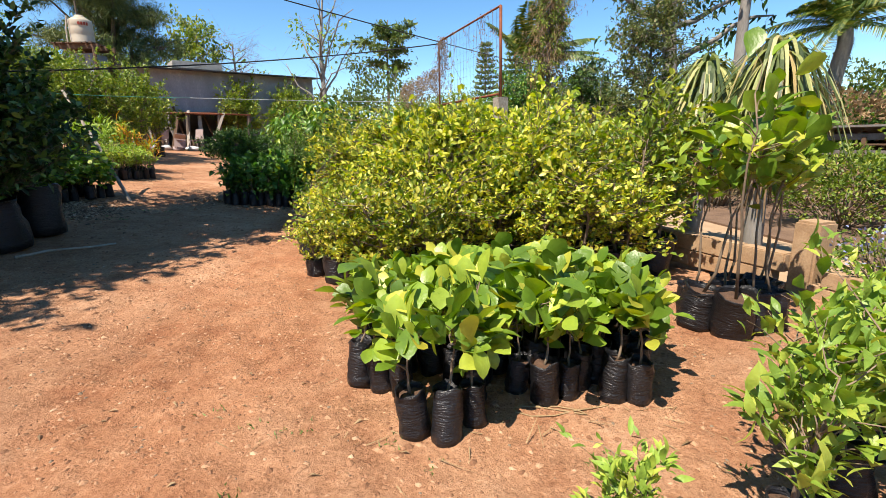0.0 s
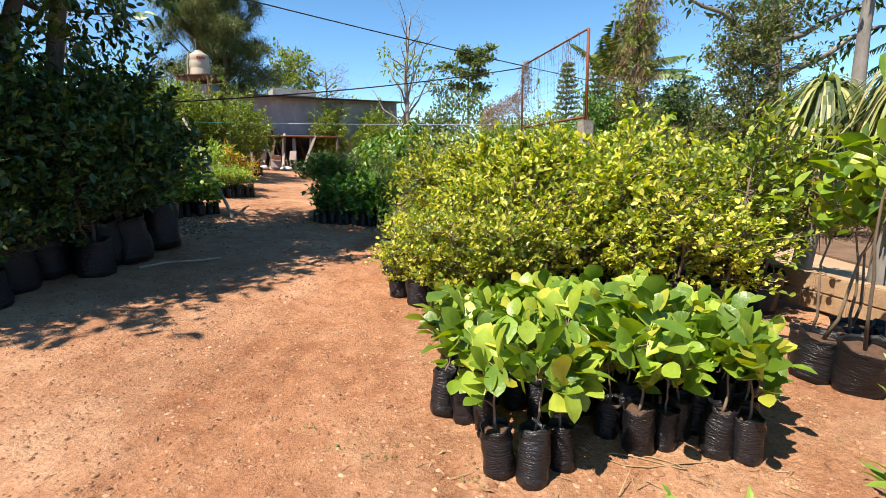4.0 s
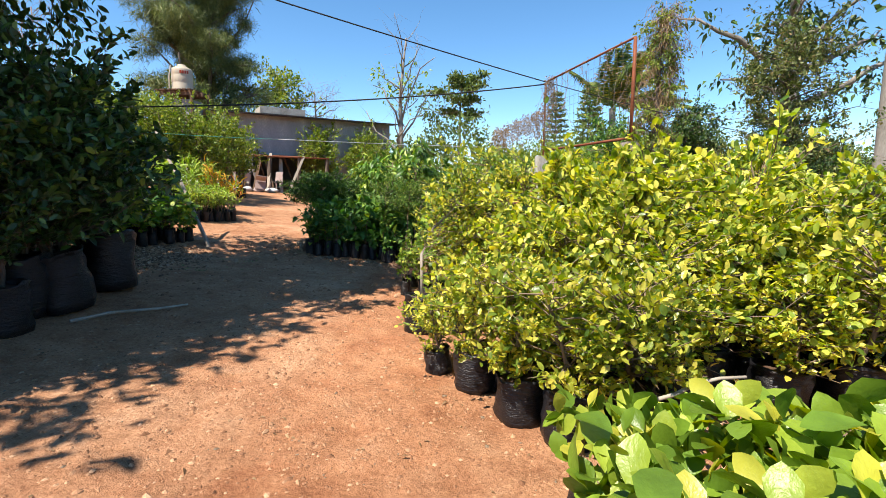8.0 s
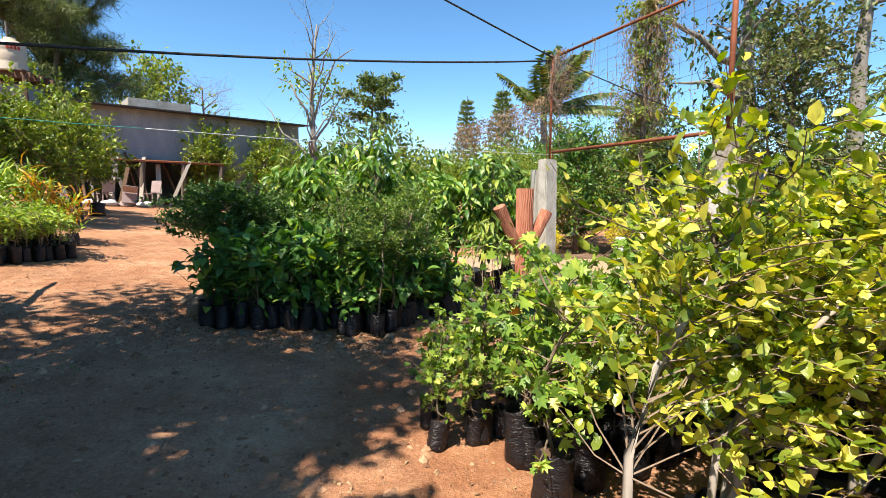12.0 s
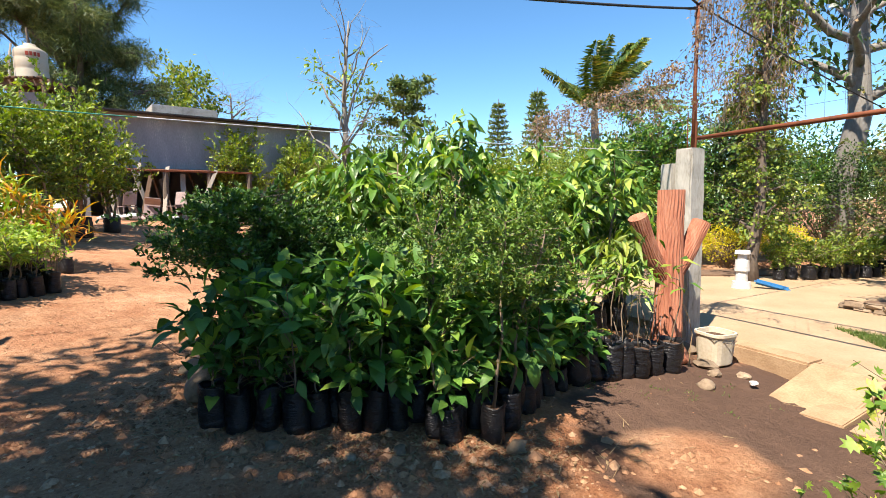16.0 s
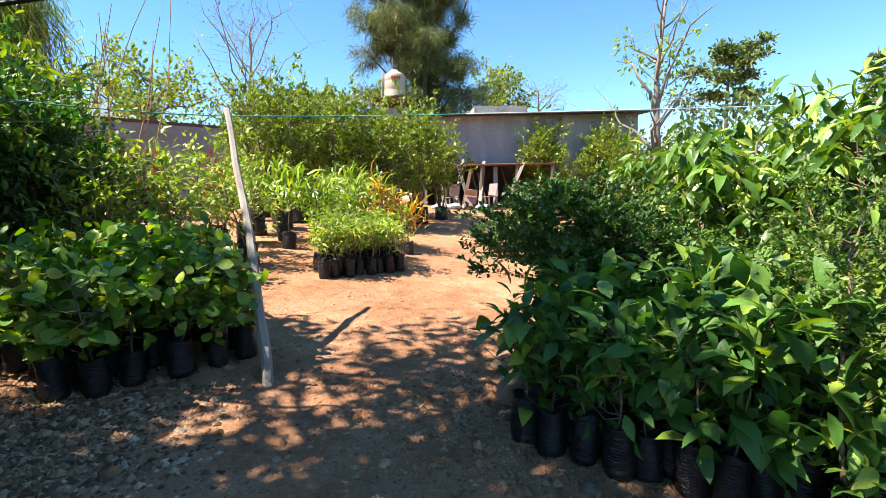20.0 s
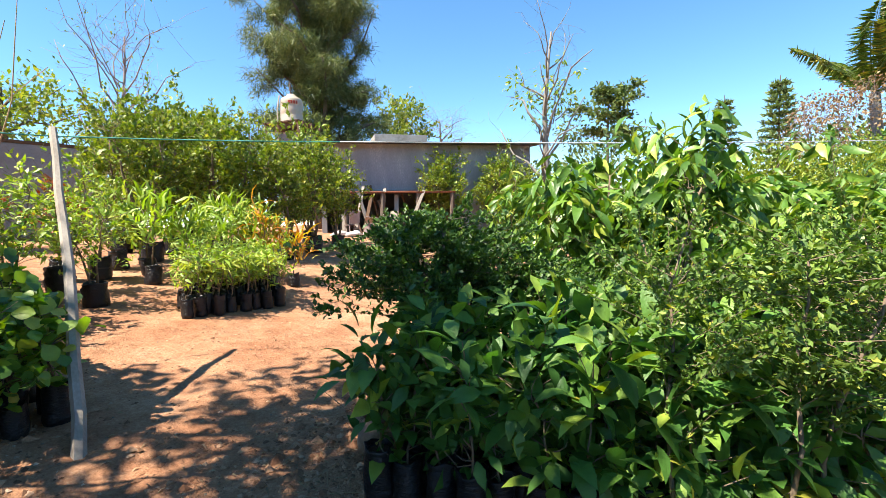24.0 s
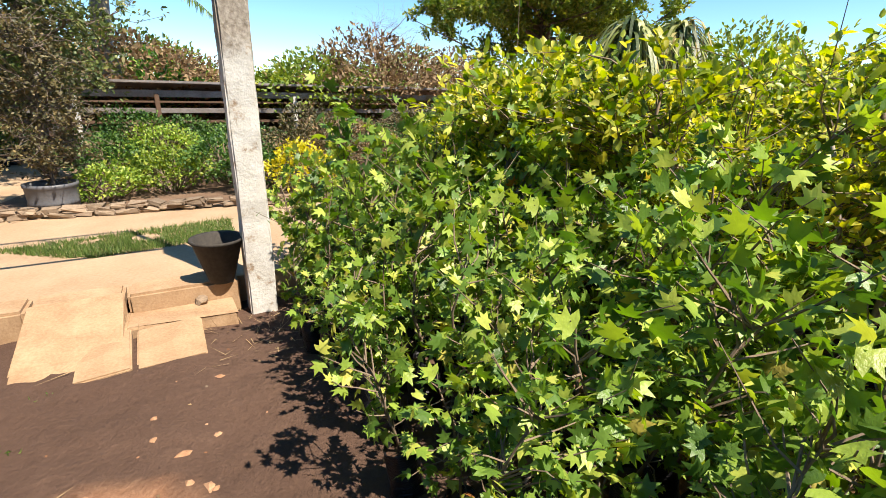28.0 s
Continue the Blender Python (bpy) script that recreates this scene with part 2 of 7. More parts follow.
L_CITRUS = leaf_mat("citrus_leaf", [(0.0, (0.07, 0.135, 0.018)), (0.25, (0.19, 0.27, 0.034)), (0.5, (0.37, 0.425, 0.06)), (0.75, (0.60, 0.57, 0.085)), (1.0, (0.76, 0.66, 0.15))], 0.34, 0.58, 0.5, 0.22)
L_CITRUSG = leaf_mat("green_citrus_leaf", [(0.0, (0.075, 0.135, 0.018)), (0.5, (0.18, 0.26, 0.03)), (0.85, (0.32, 0.37, 0.045)), (1.0, (0.465, 0.406, 0.0507))], 0.45, 0.4)
L_BROAD = leaf_mat("seedling_leaf", [(0.0, (0.09, 0.17, 0.018)), (0.45, (0.205, 0.315, 0.034)), (0.85, (0.33, 0.40, 0.052)), (0.95, (0.45, 0.43, 0.06)), (1.0, (0.608, 0.406, 0.0422))], 0.38, 0.42, 0.5)
L_DARK = leaf_mat("dark_leaf", [(0.0, (0.0162, 0.042, 0.0105)), (0.5, (0.033, 0.08, 0.016)), (0.85, (0.075, 0.145, 0.028)), (1.0, (0.15, 0.225, 0.042))], 0.4, 0.16)
L_COFFEE = leaf_mat("glossy_leaf", [(0.0, (0.03, 0.095, 0.02)), (0.5, (0.07, 0.18, 0.034)), (0.85, (0.15, 0.285, 0.048)), (0.96, (0.30, 0.40, 0.06)), (1.0, (0.46, 0.42, 0.06))], 0.48, 0.38, 0.4)
L_FINE = leaf_mat("fine_leaf", [(0.0, (0.024, 0.066, 0.013)), (0.6, (0.055, 0.13, 0.024)), (1.0, (0.13, 0.22, 0.036))], 0.5, 0.3)
L_MANGO = leaf_mat("mango_leaf", [(0.0, (0.04, 0.10, 0.016)), (0.5, (0.095, 0.205, 0.03)), (0.85, (0.21, 0.33, 0.055)), (1.0, (0.40, 0.45, 0.085))], 0.4, 0.36, 0.5)
L_FEATHER = leaf_mat("feathery_leaf", [(0.0, (0.06, 0.125, 0.022)), (0.6, (0.12, 0.215, 0.036)), (0.93, (0.21, 0.30, 0.05)), (1.0, (0.42, 0.40, 0.06))], 0.55, 0.35)
L_ROUND = leaf_mat("round_leaf", [(0.0, (0.05, 0.13, 0.02)), (0.5, (0.13, 0.275, 0.038)), (0.85, (0.26, 0.40, 0.055)), (1.0, (0.44, 0.42, 0.08))], 0.45, 0.42)
L_MAPLE = leaf_mat("lobed_leaf", [(0.0, (0.06, 0.13, 0.024)), (0.4, (0.16, 0.27, 0.04)), (0.8, (0.31, 0.41, 0.065)), (0.97, (0.52, 0.54, 0.11)), (1.0, (0.45, 0.17, 0.06))], 0.42, 0.5)
L_FRESH = leaf_mat("fresh_leaf", [(0.0, (0.136, 0.237, 0.0338)), (0.6, (0.27, 0.389, 0.0591)), (1.0, (0.439, 0.474, 0.0845))], 0.45, 0.42)
L_YELLOW = leaf_mat("yellow_leaf", [(0.0, (0.42, 0.40, 0.02)), (0.6, (0.66, 0.56, 0.02)), (1.0, (0.72, 0.60, 0.04))], 0.45, 0.4)
L_CROTON = leaf_mat("croton_leaf", [(0.0, (0.465, 0.127, 0.0253)), (0.3, (0.558, 0.287, 0.0422)), (0.55, (0.524, 0.439, 0.0591)), (0.8, (0.338, 0.389, 0.0591)), (1.0, (0.211, 0.305, 0.0422))], 0.4, 0.4)
L_RED = leaf_mat("red_leaf", [(0.0, (0.321, 0.0422, 0.0253)), (0.5, (0.406, 0.11, 0.0422)), (1.0, (0.211, 0.228, 0.0422))], 0.4, 0.4)
L_OLIVE = leaf_mat("olive_leaf", [(0.0, (0.076, 0.127, 0.0211)), (0.5, (0.16, 0.237, 0.0338)), (0.9, (0.279, 0.338, 0.0507)), (1.0, (0.389, 0.371, 0.076))], 0.5, 0.4)
L_NEEDLE = leaf_mat("needle_leaf", [(0.0, (0.045, 0.07, 0.024)), (0.5, (0.095, 0.13, 0.042)), (1.0, (0.20, 0.23, 0.075))], 0.55, 0.3)
L_PALM = leaf_mat("palm_leaf", [(0.0, (0.0422, 0.0845, 0.0169)), (0.6, (0.0929, 0.152, 0.0253)), (0.9, (0.253, 0.253, 0.0422)), (1.0, (0.422, 0.355, 0.0676))], 0.4, 0.35)
L_STRAP = leaf_mat("strap_leaf", [(0.0, (0.035, 0.06, 0.02)), (0.35, (0.10, 0.14, 0.04)), (0.65, (0.25, 0.28, 0.085)), (0.9, (0.46, 0.45, 0.2)), (1.0, (0.40, 0.29, 0.13))], 0.45, 0.35)
L_DRY = leaf_mat("dry_leaf", [(0.0, (0.118, 0.0676, 0.0338)), (0.5, (0.253, 0.16, 0.0845)), (1.0, (0.38, 0.27, 0.152))], 0.7, 0.25)
L_CLIMB = leaf_mat("climber_leaf", [(0.0, (0.05, 0.075, 0.022)), (0.5, (0.10, 0.135, 0.036)), (0.9, (0.19, 0.21, 0.06)), (1.0, (0.26, 0.19, 0.09))], 0.5, 0.35)
L_BROWN = leaf_mat("brown_green_leaf", [(0.0, (0.05, 0.055, 0.022)), (0.4, (0.10, 0.085, 0.036)), (0.8, (0.16, 0.13, 0.055)), (1.0, (0.26, 0.19, 0.09))], 0.55, 0.3)
L_TWIG = surface("bare_twig", [(0.3, (0.145, 0.112, 0.099)), (0.7, (0.277, 0.224, 0.205))], 3, 30, 0.9)
L_FAR = leaf_mat("far_leaf", [(0.0, (0.0591, 0.101, 0.0296)), (0.6, (0.11, 0.169, 0.0422)), (1.0, (0.186, 0.237, 0.0676))], 0.6, 0.3)
GRASS = leaf_mat("lawn_blade", [(0.0, (0.0528, 0.106, 0.0198)), (0.6, (0.106, 0.185, 0.033)), (1.0, (0.224, 0.251, 0.0792))], 0.5, 0.35)
FLOWER = leaf_mat("pale_blue_petal", [(0.0, (0.165, 0.185, 0.363)), (1.0, (0.363, 0.383, 0.528))], 0.5, 0.3)

# ---- building tools ----
GX = [-60, -25, -16, -11, -7, -5.5, -4, -2.5, -1, 0, 1, 3, 8, 60]
GZ = [1.6, 1.4, 1.25, 0.98, 0.50, 0.33, 0.19, 0.09, 0.0, -0.10, -0.22, -0.25, -0.27, -0.3]


def gz(x, y):
    """Height of the yard's ground."""
    w = np.clip((y - 3.0) / 5.0, 0, 1)
    w = w * w * (3 - 2 * w)
    near = np.interp(x, [-60, -11, -7, -4, -2.5, -1, 0, 60], [1.4, 0.9, 0.45, 0.17, 0.08, 0.03, 0.03, 0.03])
    return near * (1 - w) + np.interp(x, GX, GZ) * w


def ground_z(x, y):
    """Height of the yard's ground with its bumps and tyre tracks."""
    n = 0.0
    if -14 < x < 5 and -3 < y < 20:
        n = 0.022 * noise.noise((x * 1.3, y * 1.3, 0)) + 0.016 * noise.noise((x * 4.5, y * 4.5, 3)) + 0.013 * noise.noise((x * 9, y * 9, 5))
        if y > 0.4:
            track = x + 1.42 + 0.14 * (y - 2)
            for c in (0.0, 0.34, 0.85):
                n -= (0.011 + 0.006 * math.sin((y + c) * 48)) * math.exp(-((track + c) / 0.07) ** 2)
    return float(gz(x, y)) + n


def unit(a):
    return a / np.maximum(np.linalg.norm(a, axis=-1, keepdims=True), 1e-9)


def mesh_of(name, verts, faces, material, smooth=False):
    me = bpy.data.meshes.new(name)
    me.from_pydata(np.asarray(verts).tolist(), [], [tuple(f) for f in (faces.tolist() if isinstance(faces, np.ndarray) else faces)])
    me.materials.append(material)
    if smooth:
        me.polygons.foreach_set("use_smooth", [True] * len(me.polygons))
    return me


def part(name, data, material=None, parent=None, label="", smooth=False):
    """One mesh object under a thing or a part; data is a bmesh, a mesh, or (verts, faces)."""
    if isinstance(data, bmesh.types.BMesh):
        me = bpy.data.meshes.new(name)
        data.to_mesh(me)
        data.free()
        me.materials.append(material)
        if smooth:
            me.polygons.foreach_set("use_smooth", [True] * len(me.polygons))
    elif isinstance(data, tuple):
        me = mesh_of(name, data[0], data[1], material, smooth)
    else:
        me = data
    ob = new(name, me)
    if parent is not None:
        ob.parent = parent
    if label:
        ob["label"] = label
    return ob


def thing(name, at, label, category, group="", turn=0.0):
    ob = new(name)
    ob.empty_display_size = 0.1
    ob.matrix_basis = pose(*at, 0, 0, turn)
    return tagged(ob, label, category, group)


def box(bm, c, s, turn=0.0, bevel=0.0, tilt=(0, 0)):
    """A box of size s centred at c in bm, with softened edges."""
    m = Matrix.Translation(c) @ Euler((radians(tilt[0]), radians(tilt[1]), radians(turn))).to_matrix().to_4x4() @ Matrix.Diagonal((*s, 1))
    r = bmesh.ops.create_cube(bm, size=1.0, matrix=m)
    if bevel:
        es = list({e for v in r["verts"] for e in v.link_edges})
        bmesh.ops.bevel(bm, geom=es, offset=bevel, segments=2, affect="EDGES")
    return bm


def tube(paths, n=6):
    """Verts and faces of tapered tubes; each path is (points, radii)."""
    V, F, k = [], [], 0
    for pts, rad in paths:
        pts = np.asarray(pts, float)
        tan = unit(np.gradient(pts, axis=0))
        ref = np.where(np.abs(tan[:, 2:3]) > 0.9, np.array([[1.0, 0, 0]]), np.array([[0, 0, 1.0]]))
        a = unit(np.cross(tan, ref))
        b = np.cross(tan, a)
        ang = np.arange(n) * 2 * np.pi / n
        ring = pts[:, None, :] + np.asarray(rad)[:, None, None] * (np.cos(ang)[None, :, None] * a[:, None, :] + np.sin(ang)[None, :, None] * b[:, None, :])
        V.append(ring.reshape(-1, 3))
        m = len(pts)
        for i in range(m - 1):
            for j in range(n):
                q = (j + 1) % n
                F.append((k + i * n + j, k + i * n + q, k + (i + 1) * n + q, k + (i + 1) * n + j))
        F.append(tuple(k + (m - 1) * n + j for j in range(n)))
        F.append(tuple(k + j for j in reversed(range(n))))
        k += m * n
    return np.concatenate(V), F


def curve_pts(a, b, n=5, bend=0.1, rng=None):
    a, b = np.asarray(a, float), np.asarray(b, float)
    s = np.linspace(0, 1, n)[:, None]
    p = a + (b - a) * s
    off = rng.normal(0, bend, 3) * np.linalg.norm(b - a)
    p += np.sin(s * np.pi) * off
    p[1:-1] += rng.normal(0, bend * 0.25 * np.linalg.norm(b - a), (n - 2, 3))
    return p


# leaf blades: (along, across, lift) and triangles
BLADES = {
    "oval": ([(0, 0, 0), (0.5, 0, -0.03), (1, 0, -0.14), (0.3, 0.42, 0.07), (0.72, 0.40, 0.02), (0.3, -0.42, 0.07), (0.72, -0.40, 0.02)],
             [(0, 1, 3), (1, 4, 3), (1, 2, 4), (0, 5, 1), (1, 5, 6), (1, 6, 2)]),
    "broad": ([(0, 0, 0), (0.25, 0, -0.01), (0.5, 0, -0.015), (0.78, 0, -0.05), (1, 0, -0.12), (0.18, 0.17, 0.06), (0.42, 0.36, 0.09), (0.68, 0.40, 0.02), (0.88, 0.22, -0.07),
               (0.18, -0.17, 0.06), (0.42, -0.36, 0.06), (0.68, -0.40, 0.05), (0.88, -0.22, -0.05)],
              [(0, 1, 5), (1, 6, 5), (1, 2, 6), (2, 7, 6), (2, 3, 7), (3, 8, 7), (3, 4, 8), (0, 9, 1), (1, 9, 10), (1, 10, 2), (2, 10, 11), (2, 11, 3), (3, 11, 12), (3, 12, 4)]),
    "lance": ([(0, 0, 0), (0.45, 0, 0.03), (1, 0, -0.28), (0.35, 0.5, 0.06), (0.35, -0.5, 0.06)],
              [(0, 1, 3), (1, 2, 3), (0, 4, 1), (1, 4, 2)]),
    "droop": ([(0, 0, 0), (0.3, 0, 0.02), (0.65, 0, -0.03), (1, 0, -0.22), (0.16, 0.26, 0.05), (0.42, 0.5, 0.06), (0.72, 0.34, -0.03), (0.16, -0.26, 0.05), (0.42, -0.5, 0.06), (0.72, -0.34, -0.03)],
              [(0, 1, 4), (1, 5, 4), (1, 2, 5), (2, 6, 5), (2, 3, 6), (0, 7, 1), (1, 7, 8), (1, 8, 2), (2, 8, 9), (2, 9, 3)]),
    "small": ([(0, 0, 0), (0.5, 0.5, 0.10), (1, 0, -0.05), (0.5, -0.5, 0.10)], [(0, 2, 1), (0, 3, 2)]),
    "star": ([(0.3, 0, 0.04), (0, 0, 0), (0.02, 0.34, 0), (0.22, 0.62, -0.06), (0.34, 0.28, 0.02), (0.66, 0.52, -0.08), (0.60, 0.16, 0.0), (1, 0, -0.12),
              (0.60, -0.16, 0.0), (0.66, -0.52, -0.08), (0.34, -0.28, 0.02), (0.22, -0.62, -0.06), (0.02, -0.34, 0)],
             [(0, i + 1, i) for i in range(1, 12)] + [(0, 1, 12)]),
    "needle": ([(0, 0.5, 0), (0, -0.5, 0), (1, 0, -0.1)], [(0, 1, 2)]),
    "strap": ([(0, 0.5, 0), (0, -0.5, 0), (0.4, 0.5, 0.08), (0.4, -0.5, 0.08), (0.75, 0.35, -0.08), (0.75, -0.35, -0.08), (1, 0, -0.45)],
              [(0, 1, 3), (0, 3, 2), (2, 3, 5), (2, 5, 4), (4, 5, 6)]),
}


def blades(kind, P, D, N, L, W):
    """Verts and triangles of one blade at each place P, pointing along D, with its face towards N."""
    tv, tf = BLADES[kind]
    tv, tf = np.array(tv, float), np.array(tf)
    D = unit(D)
    S = unit(np.cross(N, D))
    U = np.cross(D, S)
    L, W = np.broadcast_to(L, len(P)), np.broadcast_to(W, len(P))
    V = P[:, None, :] + tv[None, :, 0:1] * L[:, None, None] * D[:, None, :] + tv[None, :, 1:2] * W[:, None, None] * S[:, None, :] + tv[None, :, 2:3] * L[:, None, None] * U[:, None, :]
    F = tf[None] + (np.arange(len(P)) * len(tv))[:, None, None]
    return V.reshape(-1, 3), F.reshape(-1, 3)


def crown(rng, h, base, r, twigs, per, L, W, kind="oval", up=0.5, droop=0.0, stems=1, stem_r=0.012, lumps=0.35, lean=0.08, spread=0.5, fill=0.35, twig_r=0.003, flat=1.0, top=1.0, tipto=None, whorl=0.0, tumble=0.55):
    """A woody plant: (wood verts, faces), (leaf verts, faces). Twigs run from the stems into an uneven round crown, with leaves along them."""
    wood, segs, tw = [], [], []
    for s in range(stems):
        a = rng.uniform(0, 6.28)
        foot = np.array([math.cos(a), math.sin(a), 0]) * (0.03 if stems > 1 else 0)
        tip = np.array([rng.normal(0, lean), rng.normal(0, lean), 0]) * h + foot * (1 + spread * 10) + [0, 0, base + (h - base) * 0.72 * rng.uniform(0.85, 1.05)]
        if tipto:
            tip[:2] = np.array(tipto) * h
        p = curve_pts(foot, tip, 7, 0.05, rng)
        if tipto:
            p[:, :2] = foot[:2] + np.clip(np.arange(7) - 2.4, 0, 4)[:, None] / 3.6 * tip[:2]
        segs.append(p)
        wood.append((p, np.linspace(stem_r, stem_r * 0.35, 7)))
    cz, rz = (base + h) / 2, (h - base) / 2
    ph = rng.uniform(0, 6.28, 6)
    P, D = [], []
    for i in range(twigs):
        p = segs[rng.integers(stems)]
        d = rng.normal(0, 1, 3)
        d[2] *= 0.9
        d = d / np.linalg.norm(d)
        lump = 1 + lumps * (math.sin(3 * math.atan2(d[1], d[0]) + ph[0]) * 0.4 + math.sin(5 * d[2] + ph[1]) * 0.4 + rng.normal(0, 0.35))
        e = np.array([0, 0, cz]) + d * np.array([r, r, rz * (top if d[2] > 0 else 1)]) * lump * rng.uniform(0.55, 1.0)
        e[2] = max(e[2], base * 0.9)
        e[:2] += p[-1][:2] * 0.5
        t0 = np.clip((e[2] - rng.uniform(0.1, 0.5) * rz) / max(p[-1][2], 0.01), 0.15 if base < 0.2 else base / p[-1][2] * 0.8, 1.0)
        st = p[0] + (p[-1] - p[0]) * t0
        k = t0 * 6
        st = p[int(k)] * (1 - k % 1) + p[min(int(k) + 1, 6)] * (k % 1)
        q = curve_pts(st, e, 4, 0.10, rng)
        tw.append((q, np.linspace(twig_r * 1.3, twig_r * 0.4, 4)))
        n = max(2, int(per * rng.uniform(0.6, 1.4)))
        s = rng.uniform(fill, 1.0, n) ** 0.8
        seg = np.minimum((s * 3).astype(int), 2)
        f = (s * 3 - seg)[:, None]
        pos = q[seg] * (1 - f) + q[seg + 1] * f + rng.normal(0, L * 0.25, (n, 3))
        way = unit(e - st)[None] * 0.5 + rng.normal(0, 0.6, (n, 3)) + np.array([0, 0, up - droop])
        if whorl:
            aa = np.arange(n) * 2.4 + rng.uniform(0, 6)
            way = np.c_[np.cos(aa), np.sin(aa), rng.normal(0.25 - whorl, 0.3, n)]
        P.append(pos), D.append(way)
    P, D = np.concatenate(P), np.concatenate(D)
    N = np.array([0, 0, 1.0]) + rng.normal(0, tumble, P.shape)
    sc = rng.uniform(0.6, 1.2, len(P))
    return ([tube([s], 7) for s in wood], tube(tw, 4)), blades(kind, P, D, N, L * sc, W * sc)


def bag_shape(rng, r, h, seg=16):
    """A filled nursery bag, open at the top with a folded rim, and its soil."""
    prof = [(0.80, 0.0), (0.99, 0.03), (1.05, 0.18), (1.0, 0.34), (1.03, 0.5), (0.98, 0.66), (1.01, 0.8), (0.94, 0.92), (1.02, 1.0), (0.96, 1.02), (0.93, 0.93), (0.92, 0.84)]
    ph = rng.uniform(0, 6.28, 4)
    V, F = [], []
    for i, (q, z) in enumerate(prof):
        for j in range(seg):
            a = j * 2 * math.pi / seg
            w = 1 + 0.045 * math.sin(3 * a + ph[0] + z * 4) + 0.04 * math.sin(5 * a + ph[1] - z * 7) + rng.normal(0, 0.026)
            zz = z + (0.05 * math.sin(2 * a + ph[2]) + 0.03 * math.sin(5 * a + ph[3])) * max(0, z - 0.6) * 2
            V.append((q * r * w * math.cos(a), q * r * w * math.sin(a), zz * h))
    for i in range(len(prof) - 1):
        for j in range(seg):
            k = (j + 1) % seg
            F.append((i * seg + j, i * seg + k, (i + 1) * seg + k, (i + 1) * seg + j))
    F.append(tuple(reversed(range(seg))))
    S = [(0, 0, 0.90 * h)] + [(0.93 * r * math.cos(j * 6.2832 / seg), 0.93 * r * math.sin(j * 6.2832 / seg), 0.86 * h + rng.normal(0, 0.01 * h)) for j in range(seg)]
    return (np.array(V), F), (np.array(S), [(0, 1 + j, 1 + (j + 1) % seg) for j in range(seg)])


def potted(name, rng, bag, wood, leaves, leaf_m, label, category="plant", group="", bark=BARK, crown_label=""):
    """A plant in a black nursery bag: Empty > planting_bag, soil, stem, crown."""
    ob = thing(name, (0, 0, 0), label, category, group)
    r, h = bag
    b, s = bag_shape(rng, r, h)
    pb = part("planting_bag", b, BAG, ob, "black polythene nursery bag", True)
    part("soil", s, SOIL, pb, "dry brown potting soil")
    lift = np.array([0, 0, h * 0.85])
    for s in wood[0]:
        part("stem", (s[0] + lift, s[1]), bark, ob, "", True)
    tagged(part("twig_mass", (wood[1][0] + lift, wood[1][1]), BARK if bark is PALEWOOD else bark, ob), kind="stuff")
    part("crown", (leaves[0] + lift, leaves[1]), leaf_m, ob, crown_label, True)
    return ob


def scatter(protos, places, rng, size=(0.85, 1.15), tip=3.0, sink=0.01, turn=True, ground=ground_z):
    """Stand the prototypes and copies of them at the places (x, y[, size])."""
    for i, p in enumerate(places):
        s = rng.uniform(*size) * (p[2] if len(p) > 2 else 1.0)
        m = pose(p[0], p[1], float(ground(p[0], p[1])) - sink, rng.normal(0, tip), rng.normal(0, tip), rng.uniform(0, 360) if turn else rng.normal(0, 20)) @ Matrix.Diagonal((s, s, s * rng.uniform(0.94, 1.06), 1))
        if i < len(protos):
            protos[i].matrix_basis = m
        else:
            ob = protos[int(rng.integers(len(protos)))]
            copy_thing(ob, m @ Matrix.Diagonal((*(1 / q for q in ob.scale), 1)))


def grid(rng, x0, x1, y0, y1, step, jit=0.25, keep=None):
    out = []
    for j, y in enumerate(np.arange(y0, y1 + 1e-6, step)):
        for x in np.arange(x0 + (step / 2 if j % 2 else 0), x1 + 1e-6, step):
            q = (x + rng.normal(0, jit * step * 0.5), y + rng.normal(0, jit * step * 0.5))
            if keep is None or keep(*q):
                out.append(q)
    return out


def stones(rng, places, size, flat=0.6, ground=ground_z):
    """Verts and faces of many small irregular stones lying on the ground."""
    tv = np.array([(1, 0.1, 0), (0.4, 0.85, -0.1), (-0.5, 0.8, 0.1), (-1, -0.1, 0), (-0.45, -0.85, 0), (0.5, -0.8, 0.1), (0.1, 0, 1)])
    tf = np.array([(i, (i + 1) % 6, 6) for i in range(6)])
    V, F = [], []
    for k, (x, y) in enumerate(places):
        s = size * min(rng.lognormal(0, 0.4), 2.4)
        w = tv * (1 + rng.normal(0, 0.16, (len(tv), 1))) * s * np.array([1, rng.uniform(0.6, 1), flat * rng.uniform(0.6, 1.1)])
        a = rng.uniform(0, 6.28)
        w = np.c_[w[:, 0] * math.cos(a) - w[:, 1] * math.sin(a), w[:, 0] * math.sin(a) + w[:, 1] * math.cos(a), w[:, 2]]
        V.append(w + [x, y, float(ground(x, y)) + s * flat * 0.02])
        F.append(tf + k * len(tv))
    return np.concatenate(V), np.concatenate(F)


def rock_mesh(rng, s):
    bm = bmesh.new()
    bmesh.ops.create_icosphere(bm, subdivisions=2, radius=1.0)
    o = Vector(rng.uniform(0, 50, 3))
    for v in bm.verts:
        v.co *= 1 + 0.55 * noise.noise(v.co * 1.2 + o) + 0.22 * noise.noise(v.co * 3.2 + o)
        v.co = Vector((v.co.x * s[0], v.co.y * s[1], v.co.z * s[2]))
    return bm

